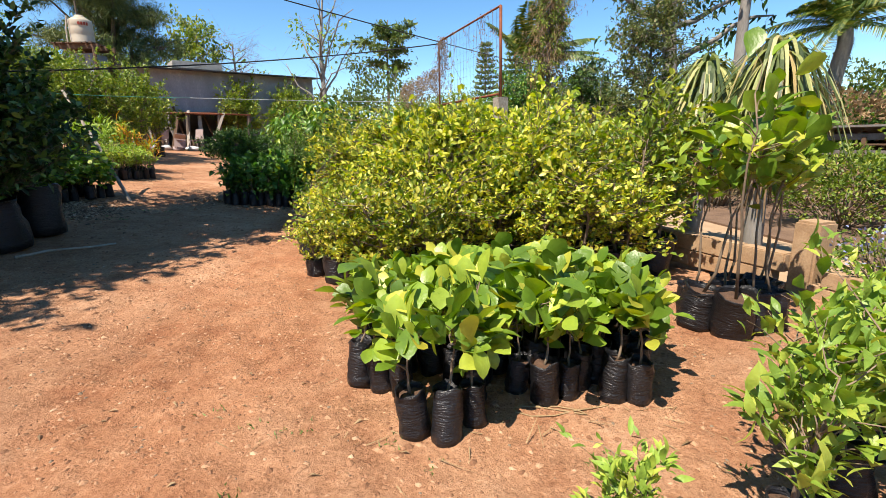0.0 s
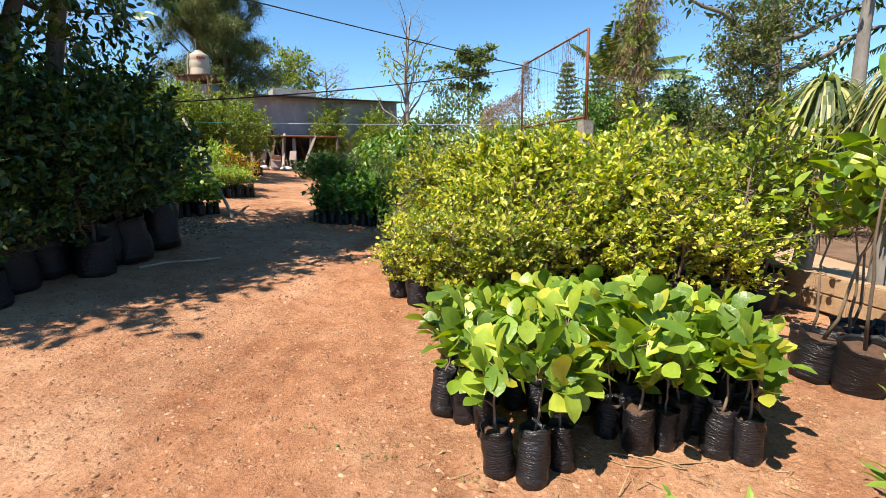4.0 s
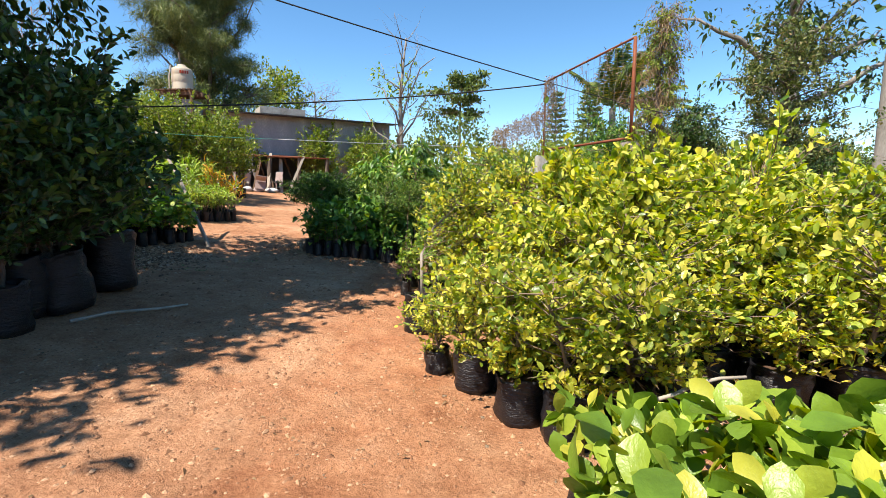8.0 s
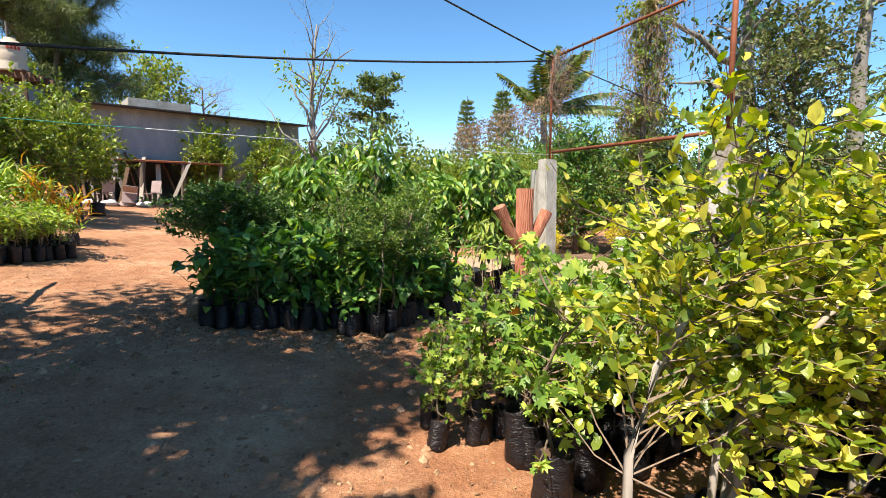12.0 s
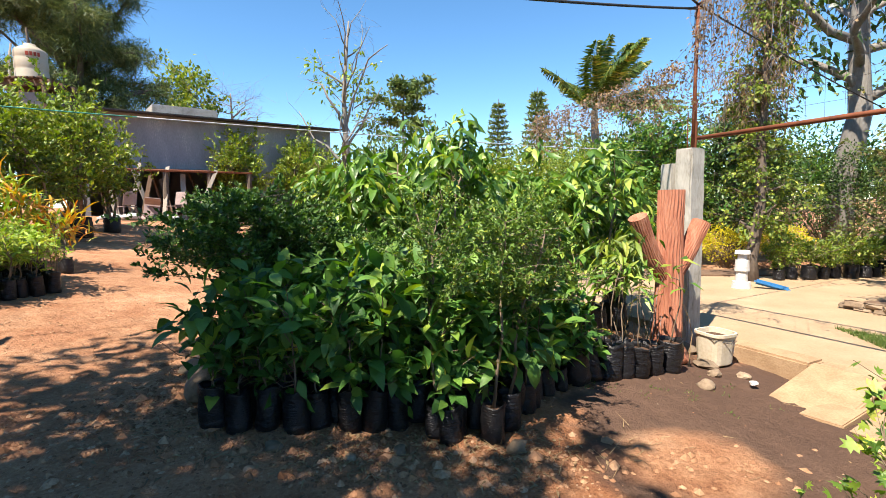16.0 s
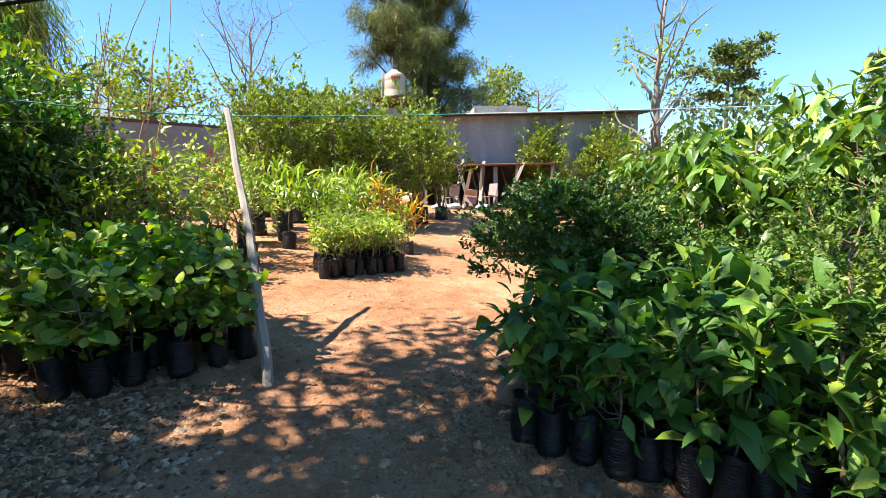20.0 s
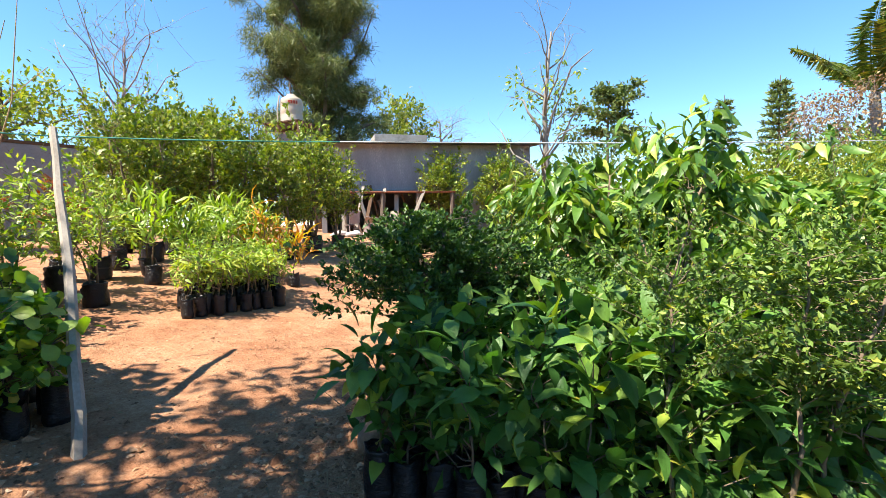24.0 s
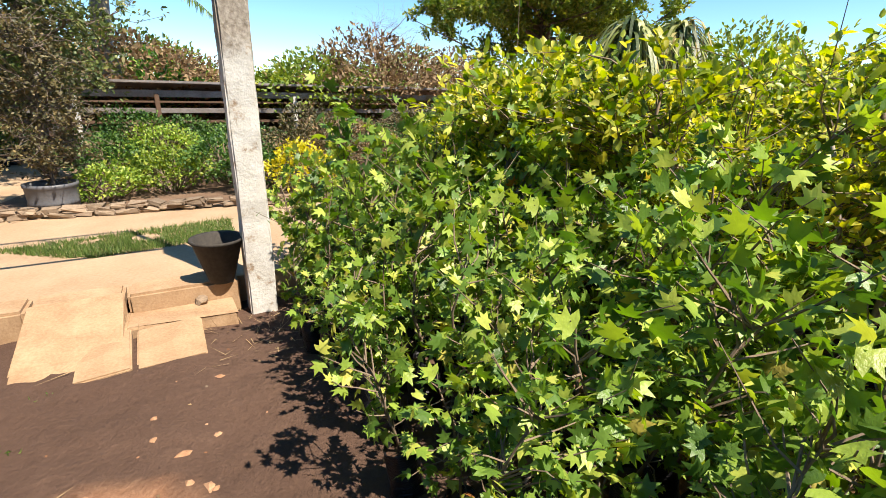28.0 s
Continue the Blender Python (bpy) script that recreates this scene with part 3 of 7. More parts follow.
# ---- ground ----
def ground_material():
    m, nodes, links, b = mat("red_earth", 0.95, 0, 0.2)
    big, mid, fine = tex(nodes, links, 0.55, 5), tex(nodes, links, 7.0, 8, 0.7), tex(nodes, links, 46.0, 7, 0.78)
    mix = nodes.new("ShaderNodeMix")
    mix.inputs[0].default_value = 0.45
    links.new(big.outputs[0], mix.inputs[2]), links.new(mid.outputs[0], mix.inputs[3])
    mix2 = nodes.new("ShaderNodeMix")
    mix2.inputs[0].default_value = 0.42
    links.new(mix.outputs[0], mix2.inputs[2]), links.new(fine.outputs[0], mix2.inputs[3])
    r = ramp(nodes, [(0.35, (0.11, 0.046, 0.024)), (0.43, (0.25, 0.12, 0.064)), (0.52, (0.37, 0.195, 0.111)), (0.62, (0.50, 0.297, 0.184))])
    links.new(mix2.outputs[0], r.inputs[0])
    # sandy and redder patches
    pz, pr, pm_ = tex(nodes, links, 1.9, 6, 0.65), ramp(nodes, [(0.36, (0.87, 0.77, 0.72)), (0.5, (1.03, 1.01, 0.98)), (0.66, (1.12, 1.2, 1.24))]), nodes.new("ShaderNodeMix")
    pm_.data_type, pm_.blend_type = "RGBA", "MULTIPLY"
    pm_.inputs[0].default_value = 0.9
    links.new(pz.outputs[0], pr.inputs[0]), links.new(r.outputs[0], pm_.inputs[6]), links.new(pr.outputs[0], pm_.inputs[7])
    # redder loosened soil between the wheel tracks
    dv, dm, db, dn, bx = nodes.new("ShaderNodeTexCoord"), nodes.new("ShaderNodeVectorMath"), nodes.new("ShaderNodeMath"), tex(nodes, links, 3.2, 5, 0.7), nodes.new("ShaderNodeMath")
    dm.operation, db.operation, bx.operation = "DOT_PRODUCT", "MULTIPLY_ADD", "ABSOLUTE"
    dm.inputs[1].default_value = (1.0, 0.14, 0.0)
    links.new(dv.outputs["Object"], dm.inputs[0])
    db.inputs[1].default_value = 0.9
    links.new(dn.outputs[0], db.inputs[0]), links.new(dm.outputs["Value"], db.inputs[2])
    sh_ = nodes.new("ShaderNodeMath")
    sh_.operation = "ADD"
    sh_.inputs[1].default_value = 0.6
    links.new(db.outputs[0], sh_.inputs[0]), links.new(sh_.outputs[0], bx.inputs[0])
    bm_, bc = nodes.new("ShaderNodeMapRange"), nodes.new("ShaderNodeMix")
    bm_.inputs[1].default_value, bm_.inputs[2].default_value, bm_.inputs[3].default_value, bm_.inputs[4].default_value = 0.38, 0.7, 0.8, 0.0
    links.new(bx.outputs[0], bm_.inputs[0])
    bc.data_type, bc.blend_type = "RGBA", "MULTIPLY"
    bc.inputs[7].default_value = (0.92, 0.82, 0.75, 1)
    links.new(bm_.outputs[0], bc.inputs[0]), links.new(pm_.outputs[2], bc.inputs[6])
    # dark, damp soil by the gate, with an uneven edge
    co, sub, ln, nz, mr = nodes.new("ShaderNodeTexCoord"), nodes.new("ShaderNodeVectorMath"), nodes.new("ShaderNodeVectorMath"), tex(nodes, links, 1.7, 3), nodes.new("ShaderNodeMapRange")
    sub.operation, ln.operation = "SUBTRACT", "LENGTH"
    sub.inputs[1].default_value = (-0.05, 8.65, 0)
    links.new(co.outputs["Object"], sub.inputs[0]), links.new(sub.outputs[0], ln.inputs[0])
    ad = nodes.new("ShaderNodeMath")
    ad.operation = "MULTIPLY_ADD"
    ad.inputs[1].default_value = 1.1
    links.new(nz.outputs[0], ad.inputs[0]), links.new(ln.outputs["Value"], ad.inputs[2])
    mr.inputs[1].default_value, mr.inputs[2].default_value, mr.inputs[3].default_value, mr.inputs[4].default_value = 2.3, 2.5, 1.0, 0.0
    links.new(ad.outputs[0], mr.inputs[0])
    # a sandy tongue left in the dark soil
    sb, sl, sm, cut = nodes.new("ShaderNodeVectorMath"), nodes.new("ShaderNodeVectorMath"), nodes.new("ShaderNodeMapRange"), nodes.new("ShaderNodeMath")
    sb.operation, sl.operation, cut.operation = "SUBTRACT", "LENGTH", "MULTIPLY"
    sb.inputs[1].default_value = (-1.32, 8.52, 0)
    links.new(co.outputs["Object"], sb.inputs[0]), links.new(sb.outputs[0], sl.inputs[0])
    ad2 = nodes.new("ShaderNodeMath")
    ad2.operation = "MULTIPLY_ADD"
    ad2.inputs[1].default_value = 0.5
    links.new(nz.outputs[0], ad2.inputs[0]), links.new(sl.outputs["Value"], ad2.inputs[2])
    sm.inputs[1].default_value, sm.inputs[2].default_value = 0.5, 0.72
    links.new(ad2.outputs[0], sm.inputs[0]), links.new(mr.outputs[0], cut.inputs[0]), links.new(sm.outputs[0], cut.inputs[1])
    dk = ramp(nodes, [(0.3, (0.062, 0.034, 0.023)), (0.55, (0.115, 0.068, 0.048)), (0.7, (0.17, 0.105, 0.075))])
    links.new(mix2.outputs[0], dk.inputs[0])
    mc = nodes.new("ShaderNodeMix")
    mc.data_type = "RGBA"
    links.new(cut.outputs[0], mc.inputs[0]), links.new(bc.outputs[2], mc.inputs[6]), links.new(dk.outputs[0], mc.inputs[7])
    links.new(mc.outputs[2], b.inputs["Base Color"])
    bp = nodes.new("ShaderNodeBump")
    bp.inputs["Strength"].default_value, bp.inputs["Distance"].default_value = 0.9, 0.05
    ma = nodes.new("ShaderNodeMath")
    ma.operation = "MULTIPLY_ADD"
    ma.inputs[1].default_value = 0.25
    links.new(fine.outputs[0], ma.inputs[0]), links.new(mid.outputs[0], ma.inputs[2])
    links.new(ma.outputs[0], bp.inputs["Height"]), links.new(bp.outputs[0], b.inputs["Normal"])
    return m


EARTH = ground_material()
xs = np.unique(np.concatenate([np.linspace(-900, -40, 12), np.linspace(-40, -9, 60), np.arange(-9, 3.01, 0.05), np.linspace(3, 40, 40), np.linspace(40, 900, 12)]))
ys = np.unique(np.concatenate([np.linspace(-900, -20, 12), np.linspace(-20, 0, 30), np.arange(0, 12.01, 0.05), np.linspace(12, 50, 60), np.linspace(50, 900, 12)]))
gv = []
for y in ys:
    for x in xs:
        gv.append((x, y, ground_z(x, y)))
nx, ny = len(xs), len(ys)
gf = [(j * nx + i, j * nx + i + 1, (j + 1) * nx + i + 1, (j + 1) * nx + i) for j in range(ny - 1) for i in range(nx - 1)]
tagged(part("ground", (gv, gf), EARTH, None, "", True), "trodden red-brown earth yard with tyre tracks", "ground", kind="structure")

# ---- garden terrace beyond the gate ----
EDGE = [(-1.6, 14.6), (0.02, 11.35), (1.22, 8.72), (2.85, 4.9), (3.35, 2.0), (4.2, -8.0)]
bm = bmesh.new()
tv = [bm.verts.new((x, y, 0.0)) for x, y in EDGE + [(14, -8), (14, 15.6), (-2.0, 15.6)]]
face = bm.faces.new(tv)
bmesh.ops.recalc_face_normals(bm, faces=[face])
ext = bmesh.ops.extrude_face_region(bm, geom=[face])
for v in ext["geom"]:
    if isinstance(v, bmesh.types.BMVert):
        v.co.z -= 0.6
bmesh.ops.recalc_face_normals(bm, faces=bm.faces)
tagged(part("terrace", bm, PATH), "pale trodden garden terrace of packed earth and cement", "garden path", kind="structure")

bm = bmesh.new()
for poly in ([(2.95, 12.3), (3.72, 9.8), (4.05, 8.4), (4.6, 3.0), (14, 3.0), (14, 15.0), (6.5, 13.2), (4.4, 12.6)], [(1.6, 15.0), (3.6, 14.75), (6.2, 14.9), (13.8, 15.2), (13.8, 15.55), (1.6, 15.55)]):
    f = bm.faces.new([bm.verts.new((x, y, 0.03)) for x, y in poly])
    ex = bmesh.ops.extrude_face_region(bm, geom=[f])
    for v in ex["geom"]:
        if isinstance(v, bmesh.types.BMVert):
            v.co.z -= 0.1
bmesh.ops.recalc_face_normals(bm, faces=bm.faces)
tagged(part("flower_bed", bm, BEDSOIL), "dark soil of the planted garden beds", "flower bed", kind="structure")

GATE = Matrix(((0.42, -0.9, 0, 0.62), (-0.9, -0.42, 0, 9.95), (0, 0, 1, 0), (0, 0, 0, 1)))   # x along the sill to the far pillar, y into the yard


def gp(a, b, z=0.0):
    return GATE @ Vector((a, b, z))


rg = np.random.default_rng(5)
sill = thing("gate_sill", gp(0, 0), "raised dusty cement sill between the gate pillars", "kerb")
for a0, a1 in ((-1.2, -0.05), (-0.04, 0.47), (0.48, 1.18)):
    bm = bmesh.new()
    box(bm, ((a0 + a1) / 2, 0.02, -0.09), (a1 - a0 - 0.006, 0.26, 0.27), 0, 0.02)
    o = part("sill_block", bm, DIRTWALL, sill)
sill.matrix_basis = GATE
for nm, c, s, tl, lab in (("ramp_slab", (0.22, 0.48, -0.05), (0.50, 0.80, 0.05), -13, "sloping cement ramp slab leaning on the gate sill"),
                          ("step_slab", (0.80, 0.28, -0.135), (0.66, 0.30, 0.10), 0, "pale cement step slab below the gate sill")):
    bm = bmesh.new()
    box(bm, (0, 0, 0), s, 0, 0.012)
    for v in bm.verts:
        v.co += Vector(rg.normal(0, 0.008, 3))
    o = part(nm, bm, DIRTWALL)
    o.matrix_basis = GATE @ pose(*c, tl, 0, rg.normal(0, 3))
    tagged(o, lab, "slab")

for poly, lab in ((((0.02, 9.07), (0.19, 8.76), (0.63, 8.97), (0.44, 9.28)), "square pale paving slab on the dark soil"),
                  (((-0.14, 9.30), (0.0, 9.08), (0.42, 9.30), (0.30, 9.42), (0.04, 9.39)), "broken pale paving slab below the ramp")):
    cx, cy_ = sum(p[0] for p in poly) / len(poly), sum(p[1] for p in poly) / len(poly)
    bm = bmesh.new()
    f = bm.faces.new([bm.verts.new((x - cx, y - cy_, 0)) for x, y in poly])
    ex = bmesh.ops.extrude_face_region(bm, geom=[f])
    for v in ex["geom"]:
        if isinstance(v, bmesh.types.BMVert):
            v.co.z -= 0.07
    bmesh.ops.recalc_face_normals(bm, faces=bm.faces)
    bmesh.ops.bevel(bm, geom=list(bm.edges), offset=0.009, segments=2, affect="EDGES")
    o = part("paving_slab", bm, DIRTWALL)
    o.matrix_basis = pose(cx, cy_, float(gz(cx, cy_)) + 0.045, 1.5, -3, 0)
    tagged(o, lab, "slab")

# gate pillars, pipes and wire
PL, PR = (-0.06, 10.95), (1.03, 8.69)


def half_painted():
    """Flaking whitewash that stops unevenly below the bare grey top."""
    m, nodes, links, b = mat("half_whitewashed_concrete", 0.9, 0, 0.3)
    co, sep, nz, fn = nodes.new("ShaderNodeTexCoord"), nodes.new("ShaderNodeSeparateXYZ"), tex(nodes, links, 7, 5, 0.7), tex(nodes, links, 40, 4)
    links.new(co.outputs["Object"], sep.inputs[0])
    ad, mr, mc = nodes.new("ShaderNodeMath"), nodes.new("ShaderNodeMapRange"), nodes.new("ShaderNodeMix")
    ad.operation, mc.data_type = "MULTIPLY_ADD", "RGBA"
    ad.inputs[1].default_value = 0.5
    links.new(nz.outputs[0], ad.inputs[0]), links.new(sep.outputs[2], ad.inputs[2])
    mr.inputs[1].default_value, mr.inputs[2].default_value = 1.78, 1.92
    links.new(ad.outputs[0], mr.inputs[0]), links.new(mr.outputs[0], mc.inputs[0])
    w, g = ramp(nodes, [(0.34, (0.27, 0.2, 0.14)), (0.42, (0.47, 0.45, 0.41)), (0.7, (0.56, 0.55, 0.52))]), ramp(nodes, [(0.3, (0.17, 0.14, 0.11)), (0.7, (0.36, 0.32, 0.27))])
    links.new(nz.outputs[0], w.inputs[0]), links.new(fn.outputs[0], g.inputs[0])
    links.new(w.outputs[0], mc.inputs[6]), links.new(g.outputs[0], mc.inputs[7]), links.new(mc.outputs[2], b.inputs["Base Color"])
    bp = nodes.new("ShaderNodeBump")
    bp.inputs["Strength"].default_value, bp.inputs["Distance"].default_value = 0.5, 0.01
    links.new(fn.outputs[0], bp.inputs["Height"]), links.new(bp.outputs[0], b.inputs["Normal"])
    return m


def pillar(at, w, top, skin, label, lean):
    ob = thing("gate_pillar", (at[0], at[1], 0), label, "pillar", "gate pillars", 25)
    bm = bmesh.new()
    box(bm, (0, 0, (top - 0.3) / 2), (w, w * 0.9, top + 0.3), 0, 0.012)
    bmesh.ops.subdivide_edges(bm, edges=[e for e in bm.edges if abs(e.verts[0].co.z - e.verts[1].co.z) > 0.5], cuts=14)
    for v in bm.verts:
        v.co += Vector((rg.normal(0, 0.003), rg.normal(0, 0.003), 0))
        v.co.x += lean * v.co.z
    part("shaft", bm, skin, ob, "whitewashed, stained concrete shaft")
    for k in range(3):
        a = k * 2.1
        p = [(0.05 * math.cos(a), 0.05 * math.sin(a), top - 0.02), (0.055 * math.cos(a), 0.055 * math.sin(a), top + 0.28 + 0.1 * k)]
        part("rebar", tube([(p, (0.006, 0.006))], 5), RUST, ob)
    return ob


pillar(PL, 0.21, 1.98, STREAKED, "weathered concrete gate pillar with rebar ends", -0.02)
pillar(PR, 0.21, 2.04, half_painted(), "white-painted concrete gate pillar with a grey top", 0.0)
bm = bmesh.new()
box(bm, (0, 0, 0.84), (0.12, 0.16, 2.0), 12, 0.01)
o = part("concrete_post", bm, STREAKED)
o.matrix_basis = pose(-0.2, 11.12, 0)
tagged(o, "second narrow white concrete post behind the gate pillar", "post")

frame_top = thing("gate_frame", (0, 0, 0), "rusty steel pipe frame with wire mesh above the gate", "gate frame")
tl, tr_ = Vector((PL[0], PL[1], 3.40)), Vector((PR[0] - 0.02, PR[1], 3.53))
bl, br = Vector((PL[0] + 0.02, PL[1] - 0.05, 2.08)), Vector((PR[0], PR[1], 2.10))
for nm, a, b_, r in (("upright_pipe", (PL[0], PL[1], 1.9), tl, 0.019), ("upright_pipe", (PR[0], PR[1], 2.0), tr_, 0.027), ("top_pipe", tl, tr_, 0.018), ("bottom_pipe", bl, br, 0.022)):
    part(nm, tube([([a, [(p + q) / 2 for p, q in zip(a, b_)], b_], (r, r, r))], 8), RUST, frame_top, "", True)
wires = []
for k in range(1, 9):
    s = k / 9
    wires.append(([bl.lerp(tl, s), bl.lerp(tl, s).lerp(br.lerp(tr_, s), 0.5) + Vector((0, 0, -0.015)), br.lerp(tr_, s)], (0.0015, 0.0015, 0.0015)))
for k in range(1, 18):
    s = k / 18
    wires.append(([bl.lerp(br, s), tl.lerp(tr_, s)], (0.0015, 0.0015)))
part("wire_mesh", tube(wires, 4), WIRE, frame_top, "square wire mesh")
# dry creeper hanging in the mesh
vp, vd, vw = [], [], []
for k in range(64):
    s = abs(rg.normal(0, 0.09)) if k % 4 else rg.uniform(0, 0.9)
    a = Vector(tl).lerp(tr_, min(s, 1)) + Vector(rg.normal(0, 0.03, 3))
    ln = rg.uniform(0.2, 1.3)
    pts = [np.array(a) + [rg.normal(0, 0.03) * i, rg.normal(0, 0.03) * i, -ln * i / 4] for i in range(5)]
    vw.append((pts, np.linspace(0.003, 0.0015, 5)))
    for i in range(int(13 * ln)):
        t = rg.uniform(0, 4)
        vp.append(pts[int(t)] + rg.normal(0, 0.03, 3))
        vd.append(rg.normal(0, 1, 3) + [0, 0, -0.8])
for k in range(150):
    s = rg.uniform(0, 1)
    a = Vector((-0.06, 11.0, 2.85)).lerp((-1.1, 13.9, 2.75), s) + Vector(rg.normal(0, 0.05, 3))
    ln = rg.uniform(0.15, 0.7)
    pts = [np.array(a) + [rg.normal(0, 0.04) * i, rg.normal(0, 0.04) * i, -ln * i / 4] for i in range(5)]
    vw.append((pts, np.linspace(0.003, 0.0015, 5)))
    for i in range(int(40 * ln)):
        t = rg.uniform(0, 4)
        vp.append(pts[int(t)] + rg.normal(0, 0.03, 3))
        vd.append(rg.normal(0, 1, 3) + [0, 0, -0.8])
vw.append(([(-0.06, 11.0, 2.87), (-0.5, 12.6, 2.83), (-1.1, 13.9, 2.77)], (0.003, 0.003, 0.003)))
creeper = thing("dry_creeper", tuple(tl), "dry leafless creeper hanging on the gate wire", "vine")
off = -np.array(tl)
w = tube(vw, 4)
tagged(part("vine_mass", (w[0] + off, w[1]), L_TWIG, creeper), kind="stuff")
bl_ = blades("small", np.array(vp) + off, np.array(vd), rg.normal(0, 1, (len(vp), 3)), rg.uniform(0.025, 0.05, len(vp)), 0.025)
part("vine_leaves", bl_, L_DRY, creeper)

# low block wall at the right
for i, (a, b_, h) in enumerate((((2.15, 5.9), (2.95, 3.9), 0.33), ((3.0, 3.66), (3.5, 2.2), 0.26))):
    L = math.dist(a, b_)
    ob = thing("block_wall", (a[0], a[1], 0), "low dusty concrete block wall beside the plants", "wall", turn=math.degrees(math.atan2(b_[1] - a[1], b_[0] - a[0])))
    n = int(L / 0.38)
    for c in range(2):
        for k in range(n):
            bm = bmesh.new()
            box(bm, ((k + 0.5 + (0.25 if c else 0)) * L / n * 0.96, 0, h * (0.25 + 0.5 * c)), (L / n * 0.95, 0.14, h * 0.49), rg.normal(0, 0.6), 0.01)
            part("block", bm, DIRTWALL, ob)
bm = bmesh.new()
box(bm, (0, 0, 0.27), (0.24, 0.2, 0.66), 0, 0.02)
o = part("wall_pier", bm, DIRTWALL)
o.matrix_basis = pose(3.08, 3.82, 0.02, 0, 0, 20)
tagged(o, "stubby dusty cement pier at the end of the low wall", "pier")

# ---- shed, far end ----
SL, SR = Vector((-14.6, 22.4, 0)), Vector((-7.3, 27.6, 0))
sd = (SR - SL)
slen = sd.length
shed = thing("shed", (SL.x, SL.y, 0.95), "long grey block shed with a dark sheet roof and open front", "shed", turn=math.degrees(math.atan2(sd.y, sd.x)))
bm = bmesh.new()
box(bm, (slen / 2, 0, 2.85), (slen, 0.2, 1.95), 0, 0.01)
box(bm, (slen * 0.79, 0.05, 0.95), (slen * 0.42, 0.2, 1.9), 0, 0.01)
part("front_wall", bm, SHEDWALL, shed, "grey cement block wall")
for nm, c, s in (("back_wall", (slen / 2, 5, 1.9), (slen, 0.2, 3.9)), ("end_wall", (0.1, 2.5, 1.9), (0.2, 5, 3.9)), ("end_wall", (slen - 0.1, 2.5, 1.9), (0.2, 5, 3.9))):
    bm = bmesh.new()
    part(nm, box(bm, c, s, 0, 0.01), BLOCK, shed)
bm = bmesh.new()
box(bm, (slen / 2, 2.3, 3.98), (slen + 0.6, 6.2, 0.05), 0, 0.01, (4, 0))
part("roof", bm, DARKMETAL, shed, "dark sheet metal roof edge")
bm = bmesh.new()
box(bm, (3.4, 1.6, 4.2), (2.3, 1.4, 0.34), 3, 0.02)
part("roof_box", bm, CONCRETE, shed, "small concrete cistern on the roof")
bm = bmesh.new()
box(bm, (2.9, -0.9, 1.78), (4.4, 1.8, 0.06), 0, 0.01, (5, 0))
part("lean_to_roof", bm, RUST, shed, "rusty lean-to sheet")
for k in range(4):
    p = [(0.9 + k * 1.35, -1.7, 0), (0.9 + k * 1.35 + 0.05, -1.7, 1.75)]
    part("lean_to_post", tube([(p, (0.10, 0.085))], 8), DARKBARK, shed)
for k in range(7):
    x = rg.uniform(0.5, 5)
    part("leaning_plank", tube([([(x, -0.6, 0), (x + rg.normal(0, 0.35), -0.15, rg.uniform(1.2, 2.2))], (0.05, 0.05))], 4), BROWNWOOD, shed)
part("window_opening", box(bmesh.new(), (1.0, -0.11, 2.4), (0.5, 0.03, 0.55), 0, 0.01), CONCRETE, shed, "small boarded window")
# clutter under the lean-to
for k in range(3):
    ch = thing("plastic_chair", (-12.4 + k * 0.55, 21.2 + k * 0.42, 1.05), "faded pinkish plastic chair under the lean-to", "chair", "chairs at the shed", rg.uniform(0, 360))
    if k == 1:
        ch.matrix_basis = pose(-11.8, 21.5, 1.25, 76, 8, 30)
    for nm, c, s, tilt in (("seat", (0, 0, 0.42), (0.44, 0.42, 0.03), (0, 0)), ("backrest", (0, 0.22, 0.68), (0.42, 0.03, 0.45), (-12, 0))):
        bm = bmesh.new()
        part(nm, box(bm, c, s, 0, 0.012, tilt), OLDPINK, ch)
    for sx in (-0.18, 0.18):
        for sy in (-0.17, 0.17):
            part("leg", tube([([(sx * 1.1, sy * 1.1, 0), (sx, sy, 0.42)], (0.02, 0.02))], 5), OLDPINK, ch)

for k in range(9):
    x, y = -12.9 + k * 0.24, 21.0 + k * 0.2
    o = part("loose_plank", box(bmesh.new(), (0, 0, 0.75 + 0.05 * (k % 3)), (0.12 + 0.04 * (k % 2), 0.035, 1.5 + 0.35 * (k % 3)), 0, 0.006), PALEWOOD if k % 3 else BROWNWOOD)
    o.matrix_basis = pose(x, y, float(gz(x, y)) - 0.02, rg.normal(-14, 5), rg.normal(0, 16), rg.uniform(-20, 60))
    tagged(o, "old weathered plank leaning under the lean-to", "plank", "planks at the shed")
for k in range(4):
    x, y = -12.6 + k * 0.42, 20.75 + k * 0.3
    o = part("old_sack", rock_mesh(rg, (0.30, 0.22, 0.15)), WHITEPAINT if k != 2 else OLDPINK, None, "", True)
    o.matrix_basis = pose(x, y, float(gz(x, y)) + 0.08, 0, 0, rg.uniform(0, 180))
    tagged(o, "dusty pale sack slumped before the shed", "sack", "sacks at the shed")

